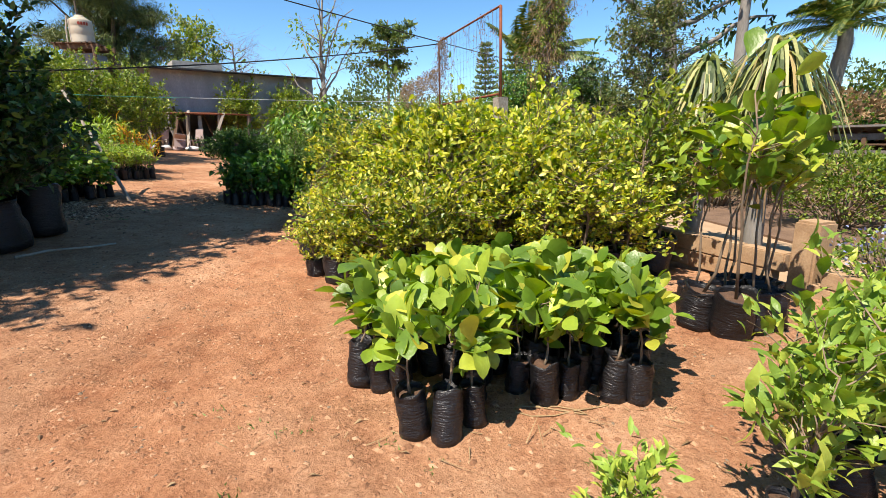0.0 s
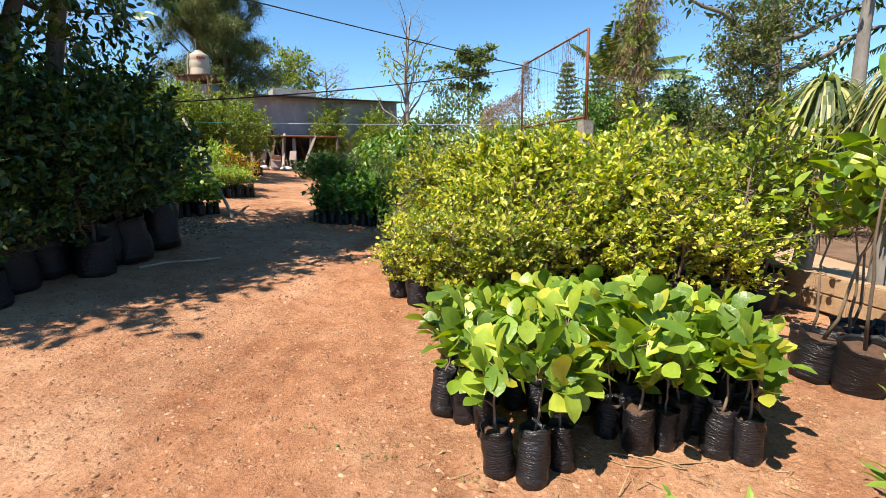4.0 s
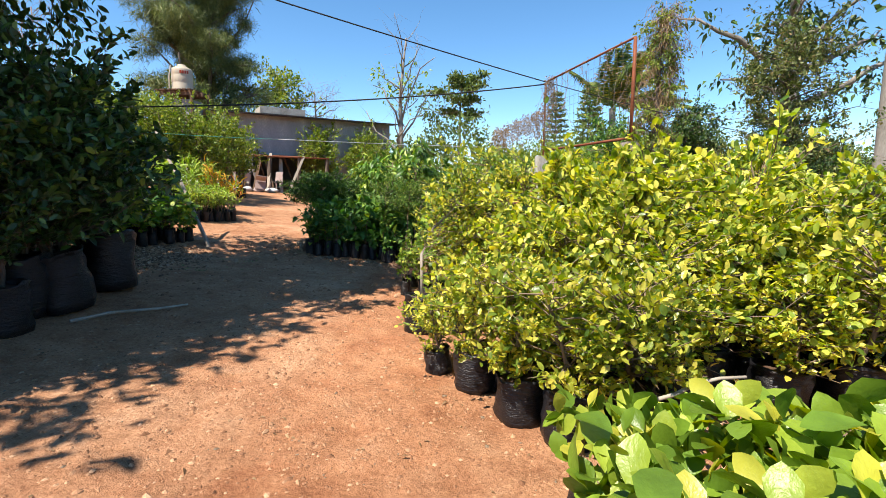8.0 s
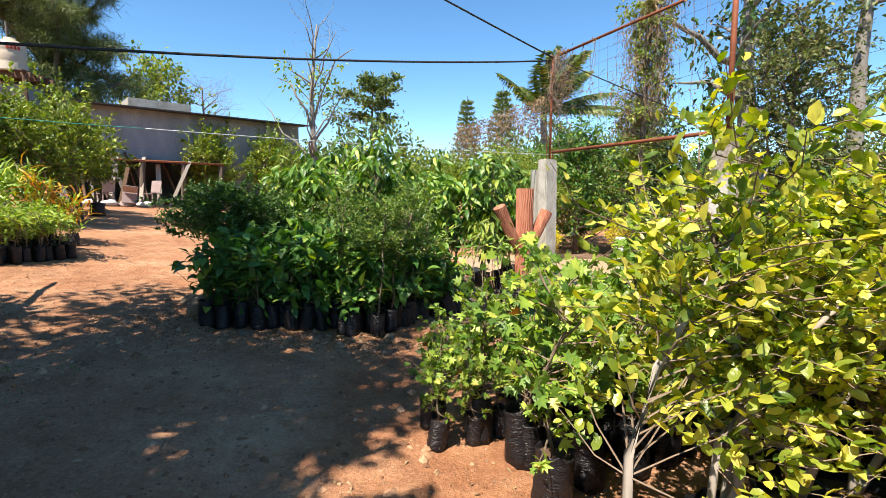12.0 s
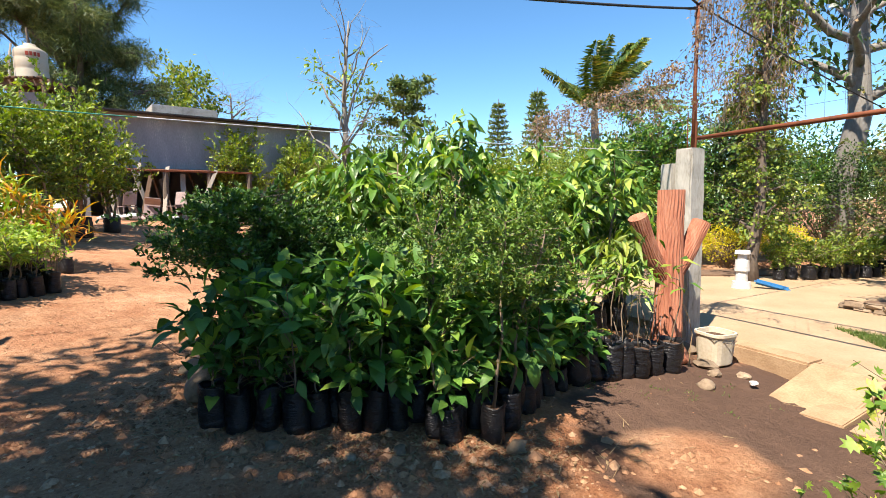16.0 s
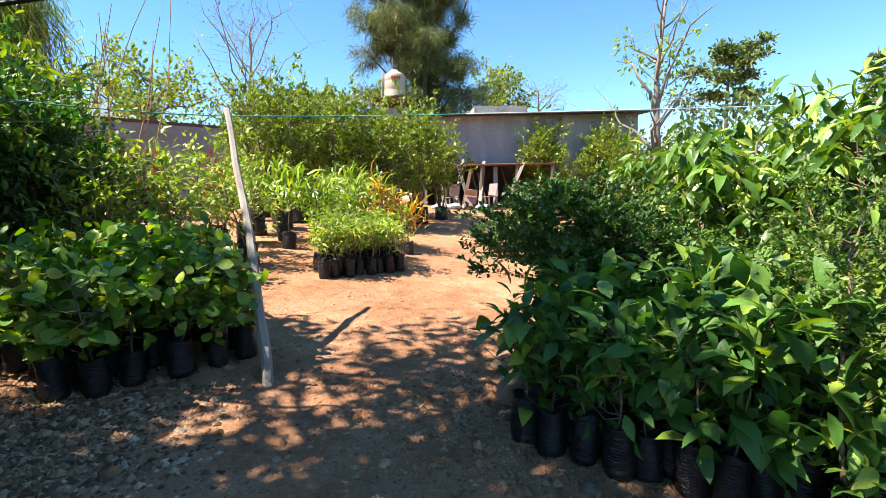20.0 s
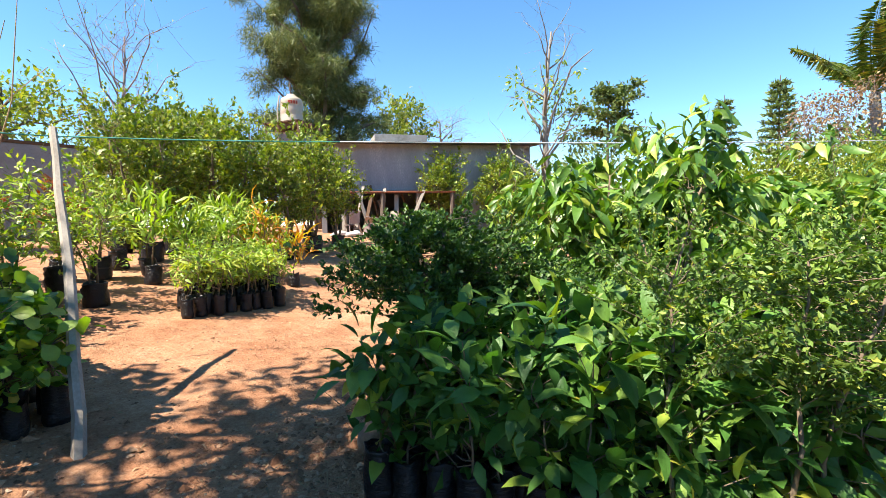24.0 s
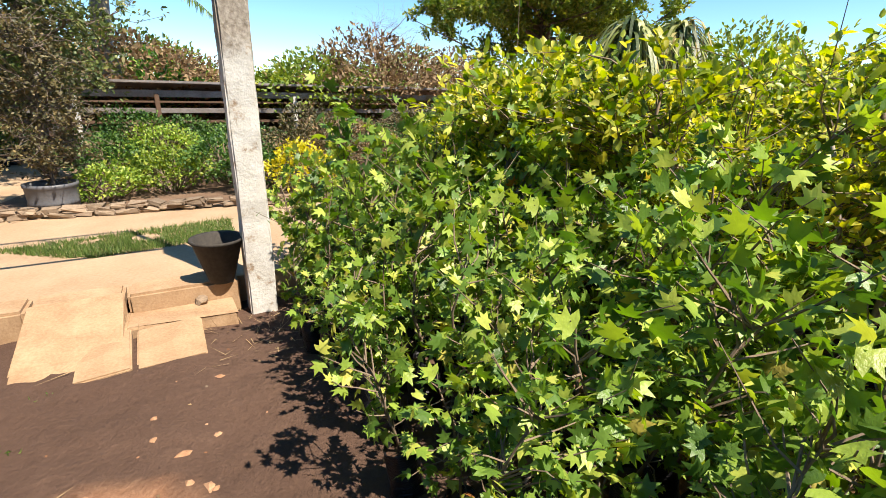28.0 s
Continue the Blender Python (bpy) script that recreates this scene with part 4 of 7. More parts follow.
# water tank on its stand
TX, TY, TZ = -16.46, 23.1, 5.80
tank = thing("water_tank", (TX, TY, TZ), "tall beige plastic water tank with a red mark", "water tank")
prof = [(0.60, 0), (0.655, 0.04), (0.64, 0.10), (0.65, 0.45), (0.63, 0.5), (0.65, 0.55), (0.645, 0.95), (0.625, 1.0), (0.645, 1.05), (0.64, 1.32), (0.60, 1.40), (0.30, 1.58), (0.24, 1.60), (0.24, 1.68), (0.0, 1.70)]
prof = [(r * 0.72, z * 0.74) for r, z in prof]
V = [(r * math.cos(j * math.pi / 14), r * math.sin(j * math.pi / 14), z) for r, z in prof for j in range(28)]
F = [(i * 28 + j, i * 28 + (j + 1) % 28, (i + 1) * 28 + (j + 1) % 28, (i + 1) * 28 + j) for i in range(len(prof) - 1) for j in range(28)]
part("tank_body", (V, F), BEIGE, tank, "", True)
bm = bmesh.new()
for k, wd in enumerate((0.12, 0.10, 0.09, 0.09)):
    a = math.radians(-62 + k * 12.5)
    box(bm, (0.475 * math.cos(a), 0.475 * math.sin(a), 0.84), (0.02, wd * 0.75, 0.13), math.degrees(a), 0.004)
part("maker_mark", bm, REDPAINT, tank, "red printed mark")
part("downpipe", tube([([(-0.27, -0.42, 1.15), (-0.32, -0.50, 0.6), (-0.34, -0.55, -1.2)], (0.03, 0.03, 0.03))], 6), BEIGE, tank)
stand = thing("tank_stand", (TX, TY, 1.87), "block tower with a plank deck carrying the water tank", "stand")
bm = bmesh.new()
box(bm, (0.1, 0.1, 1.7), (1.0, 1.0, 3.6), 0, 0.02)
part("tower", bm, BLOCK, stand)
for k in range(9):
    bm = bmesh.new()
    part("deck_board", box(bm, (-0.75 + k * 0.2, -0.05, 3.88), (0.16, 1.6, 0.06), rg.normal(0, 2), 0.01), BROWNWOOD, stand)
for k in range(3):
    bm = bmesh.new()
    part("deck_beam", box(bm, (0.08, -0.6 + k * 0.55, 3.75), (2.0, 0.1, 0.2), 0, 0.01), BROWNWOOD, stand)
for sx, sy in ((-0.8, -0.68), (0.9, -0.68), (-0.8, 0.6), (0.9, 0.6)):
    part("stand_post", tube([([(sx, sy, 0), (sx, sy, 3.64)], (0.07, 0.07))], 6), BROWNWOOD, stand)

# boundary wall, left
a, b_ = Vector((-18.6, 10.5, 0)), Vector((-17.2, 15.8, 0))
wl = thing("boundary_wall", (a.x, a.y, 1.0), "plain grey rendered boundary wall", "wall", turn=math.degrees(math.atan2((b_ - a).y, (b_ - a).x)))
bm = bmesh.new()
box(bm, ((b_ - a).length / 2, 0, 1.3), ((b_ - a).length, 0.18, 3.0), 0, 0.02)
part("wall_panel", bm, BLOCK, wl)
bm = bmesh.new()
box(bm, ((b_ - a).length / 2, 0, 2.84), ((b_ - a).length, 0.24, 0.08), 0, 0.02)
part("coping", bm, BROWNWOOD, wl)

# ---- open hut at the left ----
hut = thing("hut", (-7.9, 6.8, 0.55), "dark open-sided kitchen hut with a corrugated sheet roof", "hut")
part("post", tube([(curve_pts((-0.08, 0.0, 0), (-0.1, 0.0, 1.82), 7, 0.02, rg), np.array([0.115, 0.10, 0.095, 0.09, 0.088, 0.085, 0.085]))], 10), BARK, hut, "rough peeled tree-trunk post", True)
part("post", tube([(curve_pts((-0.1, -3.0, 0), (-0.1, -3.0, 1.82), 7, 0.02, rg), np.full(7, 0.09))], 10), GREYBARK, hut, "rough peeled tree-trunk post", True)
bm = bmesh.new()
part("beam", box(bm, (0.0, -1.4, 1.86), (0.12, 3.6, 0.16), 0, 0.015), RUST, hut)
for k in range(5):
    bm = bmesh.new()
    part("rafter", box(bm, (-1.2, 0.3 - k * 0.8, 1.99), (3.0, 0.08, 0.10), 0, 0.01, (0, 4)), BROWNWOOD, hut)
seg, rows_ = 140, 6
V, F = [], []
for sgn in (0, 1):
    for i in range(seg + 1):
        y = 0.78 - i * 4.6 / seg
        for j in range(rows_ + 1):
            x = 0.22 - j * 3.4 / rows_
            V.append((x, y, 2.10 - 0.07 * (x - 0.22) * -1 * -1 + 0.013 * math.sin(y * 2 * math.pi / 0.15) - 0.008 * sgn))
for i in range(seg):
    for j in range(rows_):
        a0 = i * (rows_ + 1) + j
        F.append((a0, a0 + 1, a0 + rows_ + 2, a0 + rows_ + 1))
F += [tuple(q + (seg + 1) * (rows_ + 1) for q in reversed(f)) for f in F]
part("roof_sheet", (V, F), SHEET, hut, "corrugated zinc roof sheet with rusty edge", True)
# inner walls carry the interior's shade in their near-black colour
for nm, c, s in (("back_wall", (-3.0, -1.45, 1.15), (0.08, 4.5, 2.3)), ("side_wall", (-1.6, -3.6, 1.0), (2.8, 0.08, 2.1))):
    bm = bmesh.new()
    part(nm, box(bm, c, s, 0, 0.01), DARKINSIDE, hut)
V, F = [], []
for i in range(61):
    x = -0.35 - i * 2.5 / 60
    for z in (0.35, 1.95):
        V.append((x, 0.06 + 0.015 * math.sin(i * 1.2), z))
F = [(2 * i, 2 * i + 1, 2 * i + 3, 2 * i + 2) for i in range(60)]
part("corrugated_side", (V, F), SHEET, hut, "dull corrugated side sheet", True)
bm = bmesh.new()
part("floor_slab", box(bm, (-1.4, -1.5, -0.02), (3.4, 4.4, 0.12), 0, 0.02), BLOCK, hut)

def rusty_enamel():
    """White enamel worn to a rust-brown band across its middle, chalky below."""
    m, nodes, links, b = mat("rust_banded_enamel", 0.5, 0, 0.4)
    co, sep, nz, ad = nodes.new("ShaderNodeTexCoord"), nodes.new("ShaderNodeSeparateXYZ"), tex(nodes, links, 4.5, 6, 0.65), nodes.new("ShaderNodeMath")
    links.new(co.outputs["Object"], sep.inputs[0])
    ad.operation = "MULTIPLY_ADD"
    ad.inputs[1].default_value = 0.32
    links.new(nz.outputs[0], ad.inputs[0]), links.new(sep.outputs[2], ad.inputs[2])
    r = ramp(nodes, [(0.24, (0.40, 0.36, 0.32)), (0.32, (0.22, 0.12, 0.07)), (0.45, (0.34, 0.19, 0.10)), (0.58, (0.44, 0.31, 0.20)), (0.68, (0.62, 0.58, 0.52)), (0.9, (0.66, 0.64, 0.60))])
    links.new(ad.outputs[0], r.inputs[0]), links.new(r.outputs[0], b.inputs["Base Color"])
    return m


board = thing("old_fridge_panel", (-7.46, 6.53, 0.50), "rust-stained white enamel panel standing on edge", "panel", turn=3)
bm = bmesh.new()
part("panel_face", box(bm, (0, 0, 0.34), (0.07, 0.74, 0.64), 0, 0.018), rusty_enamel(), board)
bm = bmesh.new()
part("panel_base", box(bm, (0.0, 0, 0.03), (0.16, 0.8, 0.12), 0, 0.02), DIRTWALL, board)
stove = thing("steel_stove", (-8.35, 6.3, 0.58), "old steel cooking stove with its lid propped open", "stove")
bm = bmesh.new()
part("stove_body", box(bm, (0, 0, 0.66), (0.5, 0.62, 0.22), 0, 0.015), SHEET, stove)
for sx, sy in ((-0.2, -0.27), (0.2, -0.27), (-0.2, 0.27), (0.2, 0.27)):
    bm = bmesh.new()
    part("stove_leg", box(bm, (sx, sy, 0.28), (0.06, 0.06, 0.56), 0, 0.006), ENAMEL, stove)
part("lid_rod", tube([([(0.2, -0.25, 0.77), (0.1, -0.05, 1.08), (0.1, 0.12, 1.08)], (0.011, 0.011, 0.011))], 6), ENAMEL, stove)

cord = [(-7.9 - 0.09 + 0.105 * math.cos(a * 0.7), 6.8 + 0.105 * math.sin(a * 0.7), 1.85 + 0.45 - a * 0.012) for a in range(30)]
tagged(part("cord", tube([(cord, np.full(30, 0.006))], 5), ROPE, None, "", True), "teal cord wound round the hut post", "rope")
o = part("feed_sack", rock_mesh(rg, (0.17, 0.14, 0.20)), WHITEPAINT, None, "", True)
o.matrix_basis = pose(-7.72, 5.98, 0.72, 0, 0, 30)
tagged(o, "small white sack standing by the stove", "sack")

# ---- stake and ropes, cables ----
stake = part("wooden_stake", tube([(curve_pts((0.06, -0.03, -0.1), (-1.40, 0.75, 1.95), 9, 0.008, rg), np.linspace(0.036, 0.025, 9))], 6), PALEWOOD)
stake.matrix_basis = pose(-5.57, 8.28, 0.335)
tagged(stake, "pale weathered wooden stake leaning by the path", "stake")
S = np.array((-6.93, 9.01, 2.22))


def line(name, a, b_, sag, r, m, label, cat):
    s = np.linspace(0, 1, 25)[:, None]
    p = np.asarray(a) + (np.asarray(b_) - np.asarray(a)) * s - np.array([0, 0, 1.0]) * (4 * sag * s * (1 - s))
    return tagged(part(name, tube([(p, np.full(25, r))], 5), m, None, "", True), label, cat)


line("rope", S, (-7.9, 7.4, 2.3), 0.03, 0.005, ROPE, "teal rope from the stake to the hut", "rope")
line("rope", S, (-5.4, 10.5, 2.26), 0.01, 0.005, ROPE, "teal rope strung from the stake", "rope")
line("rope", (-5.4, 10.5, 2.26), (2.3, 17.0, 2.6), 0.04, 0.006, WHITEROPE, "pale twisted rope over the plants", "rope")
line("overhead_cable", (-11.6, 1.3, 5.0), tuple(tl), 0.12, 0.011, CABLE, "thin black overhead cable", "cable")
line("overhead_cable", (-7.45, 6.35, 2.24), (tl[0], tl[1], tl[2] - 0.04), 0.143, 0.012, CABLE, "black twisted overhead cable", "cable")
line("overhead_cable", tuple(tl), (9, 16, 2.4), 0.1, 0.009, CABLE, "thin black overhead cable", "cable")

# ---- plants in bags ----
R = np.random.default_rng(11)


def make(n, name, bag, leaf_m, label, category="shrub", group="", bark=BARK, crown_label="", **kw):
    global R
    R = np.random.default_rng(sum(map(ord, name + label)))
    out = []
    for k in range(n):
        q = dict(kw)
        q["h"] = kw["h"] * R.uniform(0.92, 1.08)
        w, l = crown(R, **q)
        out.append(potted(name, R, bag, w, l, leaf_m, label, category, group, bark, crown_label))
    return out


# broad-leaved seedlings, front of the yard
ps = make(7, "broadleaf_seedling", (0.062, 0.22), L_BROAD, "bright green broad-leaved seedling in a small black bag", "seedling", "seedlings in the front block",
          h=0.34, base=0.17, r=0.105, twigs=10, per=4, L=0.142, W=0.104, kind="broad", up=0.35, tumble=0.5, stem_r=0.007, twig_r=0.003, fill=0.6, lumps=0.3)
pl = [(-0.14, 1.86), (0.0, 1.80), (0.13, 1.93), (-0.46, 2.30), (-0.33, 2.27), (-0.22, 2.20)]
pl += grid(R, -0.55, 1.30, 2.12, 3.05, 0.165, 0.3, lambda x, y: y > 2.38 - 0.25 * (x > -0.1) - 0.12 * (x > 0.3) and x < 1.0 + 0.30 * (y - 2.1) and x > -0.5)
scatter(ps, pl, R, (0.85, 1.12), 4)

# citrus
pc = make(5, "citrus_tree", (0.115, 0.29), L_CITRUS, "yellow-green young citrus tree in a black bag", "citrus tree", "citrus trees",
          h=1.12, base=0.13, r=0.43, twigs=115, per=20, L=0.051, W=0.031, kind="oval", up=0.3, stem_r=0.016, lumps=0.55, fill=0.25, lean=0.12, stems=2, spread=0.2)
pg = make(4, "citrus_tree", (0.115, 0.29), L_CITRUSG, "dense green young citrus tree in a black bag", "citrus tree", "citrus trees",
          h=1.15, base=0.08, r=0.40, twigs=84, per=15, L=0.053, W=0.032, kind="oval", up=0.3, stem_r=0.015, lumps=0.5, fill=0.3, lean=0.08)
pcl = make(3, "citrus_tree", (0.15, 0.30), L_CITRUS, "low spreading yellow-green citrus in a large black bag", "citrus tree", "citrus trees",
           h=0.82, base=0.07, r=0.46, twigs=110, per=19, L=0.050, W=0.031, kind="oval", up=0.25, stem_r=0.017, lumps=0.6, fill=0.25, lean=0.14, stems=2, spread=0.25, twig_r=0.0036)
pch = make(3, "citrus_tree", (0.155, 0.34), L_CITRUS, "yellow-green citrus with a bare lower stem in a large black bag", "citrus tree", "citrus trees",
           h=1.2, base=0.30, r=0.48, twigs=105, per=19, L=0.050, W=0.031, kind="oval", up=0.3, stem_r=0.019, lumps=0.6, fill=0.3, lean=0.14, stems=2, spread=0.2, twig_r=0.0038, bark=PALEWOOD)
pt = make(2, "citrus_tree", (0.165, 0.36), L_CITRUS, "tall leaning citrus tree with a bare pale trunk", "citrus tree", "citrus trees",
          h=1.62, base=0.45, r=0.42, twigs=80, per=17, L=0.050, W=0.031, kind="oval", up=0.3, stem_r=0.017, twig_r=0.0026, lumps=0.6, fill=0.3, tipto=(0.42, 0.17), bark=PALEWOOD)
bend = np.array([(0, 0, 0.27), (0.14, -0.08, 0.33), (0.26, -0.15, 0.345), (0.36, -0.2, 0.35), (0.46, -0.22, 0.40), (0.55, -0.22, 0.46), (0.66, -0.2, 0.485), (0.78, -0.2, 0.50)])
cy, cg = [], []
low = [(-0.98, 4.22, 0.86), (-0.70, 3.86, 0.95), (-0.45, 3.66, 0.95), (-0.12, 3.82, 0.92), (-0.72, 4.25), (0.22, 4.02), (0.55, 4.45, 1.1), (0.85, 4.2, 1.1), (1.3, 4.25, 1.15), (1.65, 4.3, 1.15), (-1.25, 4.45, 0.6)]
for x, y in grid(R, -0.55, 2.3, 4.55, 5.05, 0.38, 0.35):
    (cy if x < 1.0 or R.uniform() < 0.4 else cg).append((x, y, R.uniform(1.08, 1.3) + 0.15 * (y - 4.5)))
high = [(x, y, 0.95 * (q[0] if q else 1)) for x, y, *q in ((-1.03, 5.62), (-0.72, 5.70), (-0.36, 5.84), (0.02, 6.02, 1.05), (0.45, 6.2, 1.05), (0.85, 6.0), (1.25, 5.8), (1.65, 5.7), (1.5, 6.2), (-0.1, 5.55), (0.5, 5.6), (1.1, 5.4), (1.7, 5.3))]
for x, y in grid(R, 0.4, 2.2, 6.4, 7.2, 0.45, 0.3):
    cy.append((x, y, R.uniform(1.32, 1.5)))
scatter(pc, cy, R, (0.92, 1.1), 4)
scatter(pg, cg, R, (0.92, 1.1), 4)
scatter(pcl, low, R, (0.95, 1.08), 4)
branch = part("bare_branch", tube([(bend, np.linspace(0.014, 0.008, 8))], 7), PALEWOOD, pcl[2], "bent pale bare branch", True)
branch.matrix_basis = pcl[2].matrix_basis.to_quaternion().to_matrix().to_4x4().inverted()
scatter(pch, high, R, (0.94, 1.08), 4)
scatter(pt, [(-1.52, 5.36, 1.0), (-1.22, 5.50, 0.88), (-0.2, 4.9, 0.9)], R, (0.97, 1.03), 1, 0.01, False)

# tall big-leaved plants at the right
pb = make(4, "big_leaved_tree", (0.115, 0.28), L_BROAD, "lanky big-leaved young tree with pale bare stem in a black bag", "young tree", "big-leaved trees by the wall",
          h=1.25, base=0.68, r=0.20, twigs=15, per=4, L=0.145, W=0.108, kind="broad", up=0.3, stem_r=0.010, fill=0.6, lean=0.07)
scatter(pb, [(1.73, 3.06), (1.88, 2.9), (2.06, 2.96), (2.2, 3.02), (2.3, 3.18), (2.0, 3.2), (1.82, 3.25), (2.38, 3.4), (2.15, 3.4)], R, (0.9, 1.1), 4)
pn = make(3, "citrus_sapling", (0.10, 0.25), L_FRESH, "fresh green citrus sapling in a black bag", "sapling", "saplings near the start",
          h=0.78, base=0.08, r=0.30, twigs=46, per=9, L=0.11, W=0.038, kind="droop", up=0.6, stem_r=0.01, fill=0.35, stems=2)
scatter(pn, [(1.02, 1.20, 0.82), (1.42, 1.45, 0.86), (0.42, 1.10, 0.45), (1.75, 1.7, 0.8), (1.62, 1.35, 0.74), (1.95, 2.0, 0.75)], R, (0.95, 1.05), 3)

# lobed-leaved saplings right of the crossing
pm = make(3, "sweetgum_sapling", (0.085, 0.30), L_MAPLE, "young tree with star-shaped lobed leaves in a black bag", "sapling", "lobed-leaved saplings",
          h=1.0, base=0.02, r=0.26, twigs=38, per=8, L=0.06, W=0.058, kind="star", up=0.15, droop=0.3, tumble=1.0, twig_r=0.0036, stem_r=0.009, fill=0.4, lumps=0.4)
pm += make(3, "sweetgum_sapling", (0.085, 0.30), L_MAPLE, "young tree with large star-shaped lobed leaves in a black bag", "sapling", "lobed-leaved saplings",
           h=1.0, base=0.05, r=0.24, twigs=26, per=6, L=0.076, W=0.072, kind="star", up=0.1, droop=0.35, tumble=1.0, twig_r=0.0036, stem_r=0.009, fill=0.4, lumps=0.5)
pls = []
u, v = np.array((0.906, 0.423)), np.array((0.423, -0.906))
for j in range(6):
    for i in range(14):
        q = np.array((-1.9, 7.12)) + u * (i * 0.265 + 0.13 * (j % 2)) + v * j * 0.25 + R.normal(0, 0.03, 2)
        if (j < 5 or i > 3) and not (j == 0 and i > 10):
            pls.append((q[0], q[1], (0.84 + 0.06 * j + 0.02 * i) * (0.72 if q[0] < -1.6 and q[1] > 7 else 0.85 if j == 0 else 1)))
for q in ((-1.97, 6.66), (-1.75, 6.70), (-1.58, 6.8), (-1.4, 6.75), (-2.0, 6.9), (-1.1, 6.75), (-0.85, 6.85), (-1.5, 6.5)):
    pls.append((*q, 0.72 + 0.33 * (q[0] > -1.55)))
scatter(pm, [(x, y, 0.84 * z) for x, y, z in pls], R, (0.85, 1.15), 4)
pe = make(1, "sweetgum_sapling", (0.085, 0.30), L_MAPLE, "slender lobed-leaved sapling rising above its neighbours", "sapling", "lobed-leaved saplings",
          h=1.6, base=0.5, r=0.16, twigs=26, per=5, L=0.09, W=0.09, kind="star", up=0.1, droop=0.3, stem_r=0.009, fill=0.4)
scatter(pe, [(0.75, 8.0, 0.95), (1.25, 7.8, 0.85)], R, (0.98, 1.0), 2)

# middle plot
pv = make(7, "glossy_leaved_sapling", (0.074, 0.25), L_COFFEE, "dark glossy large-leaved sapling in a tall black bag", "sapling", "glossy saplings in the middle plot",
          h=0.70, base=0.02, r=0.21, twigs=19, per=5, L=0.15, W=0.072, kind="droop", up=0.12, droop=0.25, tumble=0.4, stem_r=0.007, fill=0.45)
line_pts = [(-4.02, 8.72), (-3.55, 8.74), (-3.09, 8.80), (-2.62, 8.76), (-2.03, 9.28), (-1.48, 9.78)]
fr = []
for k in range(5):
    a, b_ = np.array(line_pts[k]), np.array(line_pts[k + 1])
    n = max(2, int(np.linalg.norm(b_ - a) / 0.142))
    for row in range(5 if k < 3 else 4):
        for i in range(n):
            q = a + (b_ - a) * (i + 0.5 * (row % 2)) / n + np.array((-0.10 if k > 2 else 0.0, 0.165)) * row + R.normal(0, 0.018, 2)
            fr.append((q[0], q[1], 0.95 + 0.02 * row if k < 4 else 0.8))
scatter(pv, fr, R, (0.88, 1.1), 3)
pf = make(3, "feathery_sapling", (0.07, 0.22), L_FEATHER, "slender pale-stemmed sapling with feathery foliage", "sapling", "feathery saplings",
          h=1.5, base=0.45, r=0.44, twigs=46, per=56, L=0.036, W=0.016, twig_r=0.0016, kind="small", up=0.0, stem_r=0.011, fill=0.15, lumps=0.5)
scatter(pf, [(-2.66, 8.70), (-2.42, 8.72), (-2.3, 8.86), (-2.05, 9.5), (-2.75, 9.3), (-2.15, 9.1)], R, (0.92, 1.05), 3)
pd = make(2, "dense_shrub", (0.16, 0.32), L_FINE, "dense dark green fine-leaved shrub in a black bag", "shrub", "dense shrubs",
          h=1.22, base=0.38, r=0.80, twigs=300, per=70, L=0.042, W=0.024, twig_r=0.0018, kind="small", up=0.4, stem_r=0.03, stems=4, fill=0.35, lumps=0.35, bark=DARKBARK)
scatter(pd, [(-4.12, 9.78, 1.0), (-3.55, 10.1, 0.80), (-2.9, 9.95, 0.72), (-2.3, 10.2, 0.72)], R, (0.97, 1.04), 2)
pa = make(4, "mango_tree", (0.15, 0.32), L_MANGO, "young mango tree with long drooping leaves in a black bag", "mango tree", "mango trees",
          h=1.8, base=0.35, r=0.46, twigs=46, per=13, L=0.21, W=0.064, kind="droop", whorl=0.95, stem_r=0.018, fill=0.86)
scatter(pa, [(-3.05, 10.85, 1.06), (-2.72, 10.62, 0.95), (-3.55, 11.2, 1.0), (-2.65, 11.1, 0.95), (-1.75, 11.3, 0.88), (-1.42, 10.85, 0.92), (-1.0, 11.1, 0.95), (-0.62, 11.5, 0.95), (-2.9, 12.4), (-1.7, 12.4), (-4.3, 12.8, 0.9), (-0.3, 12.3), (-2.2, 11.6, 0.95)], R, (0.95, 1.06), 3)

# sparse bags by the stump
pk = make(2, "sparse_sapling", (0.092, 0.27), L_MANGO, "sparse young sapling with thin stem in a black bag", "sapling", "bags beside the stump",
          h=0.75, base=0.4, r=0.12, twigs=4, per=4, L=0.14, W=0.035, kind="lance", droop=0.5, stem_r=0.006, fill=0.5)
scatter(pk, [(-1.64, 9.62), (-1.50, 9.70), (-1.35, 9.76), (-1.20, 9.82), (-1.05, 9.88), (-0.90, 9.95), (-0.70, 10.06, 1.1), (-1.3, 9.97), (-1.1, 10.05), (-0.9, 10.1)], R, (0.92, 1.1), 4)

pyl = make(1, "drooping_sapling", (0.08, 0.24), L_OLIVE, "sapling with long yellowing leaves hanging beside the stump", "sapling", "bags beside the stump",
           h=1.15, base=0.75, r=0.2, twigs=10, per=9, L=0.24, W=0.045, kind="droop", whorl=1.2, stem_r=0.009, fill=0.85)
scatter(pyl, [(-1.12, 10.16, 0.88)], R, (0.98, 1.02), 2)

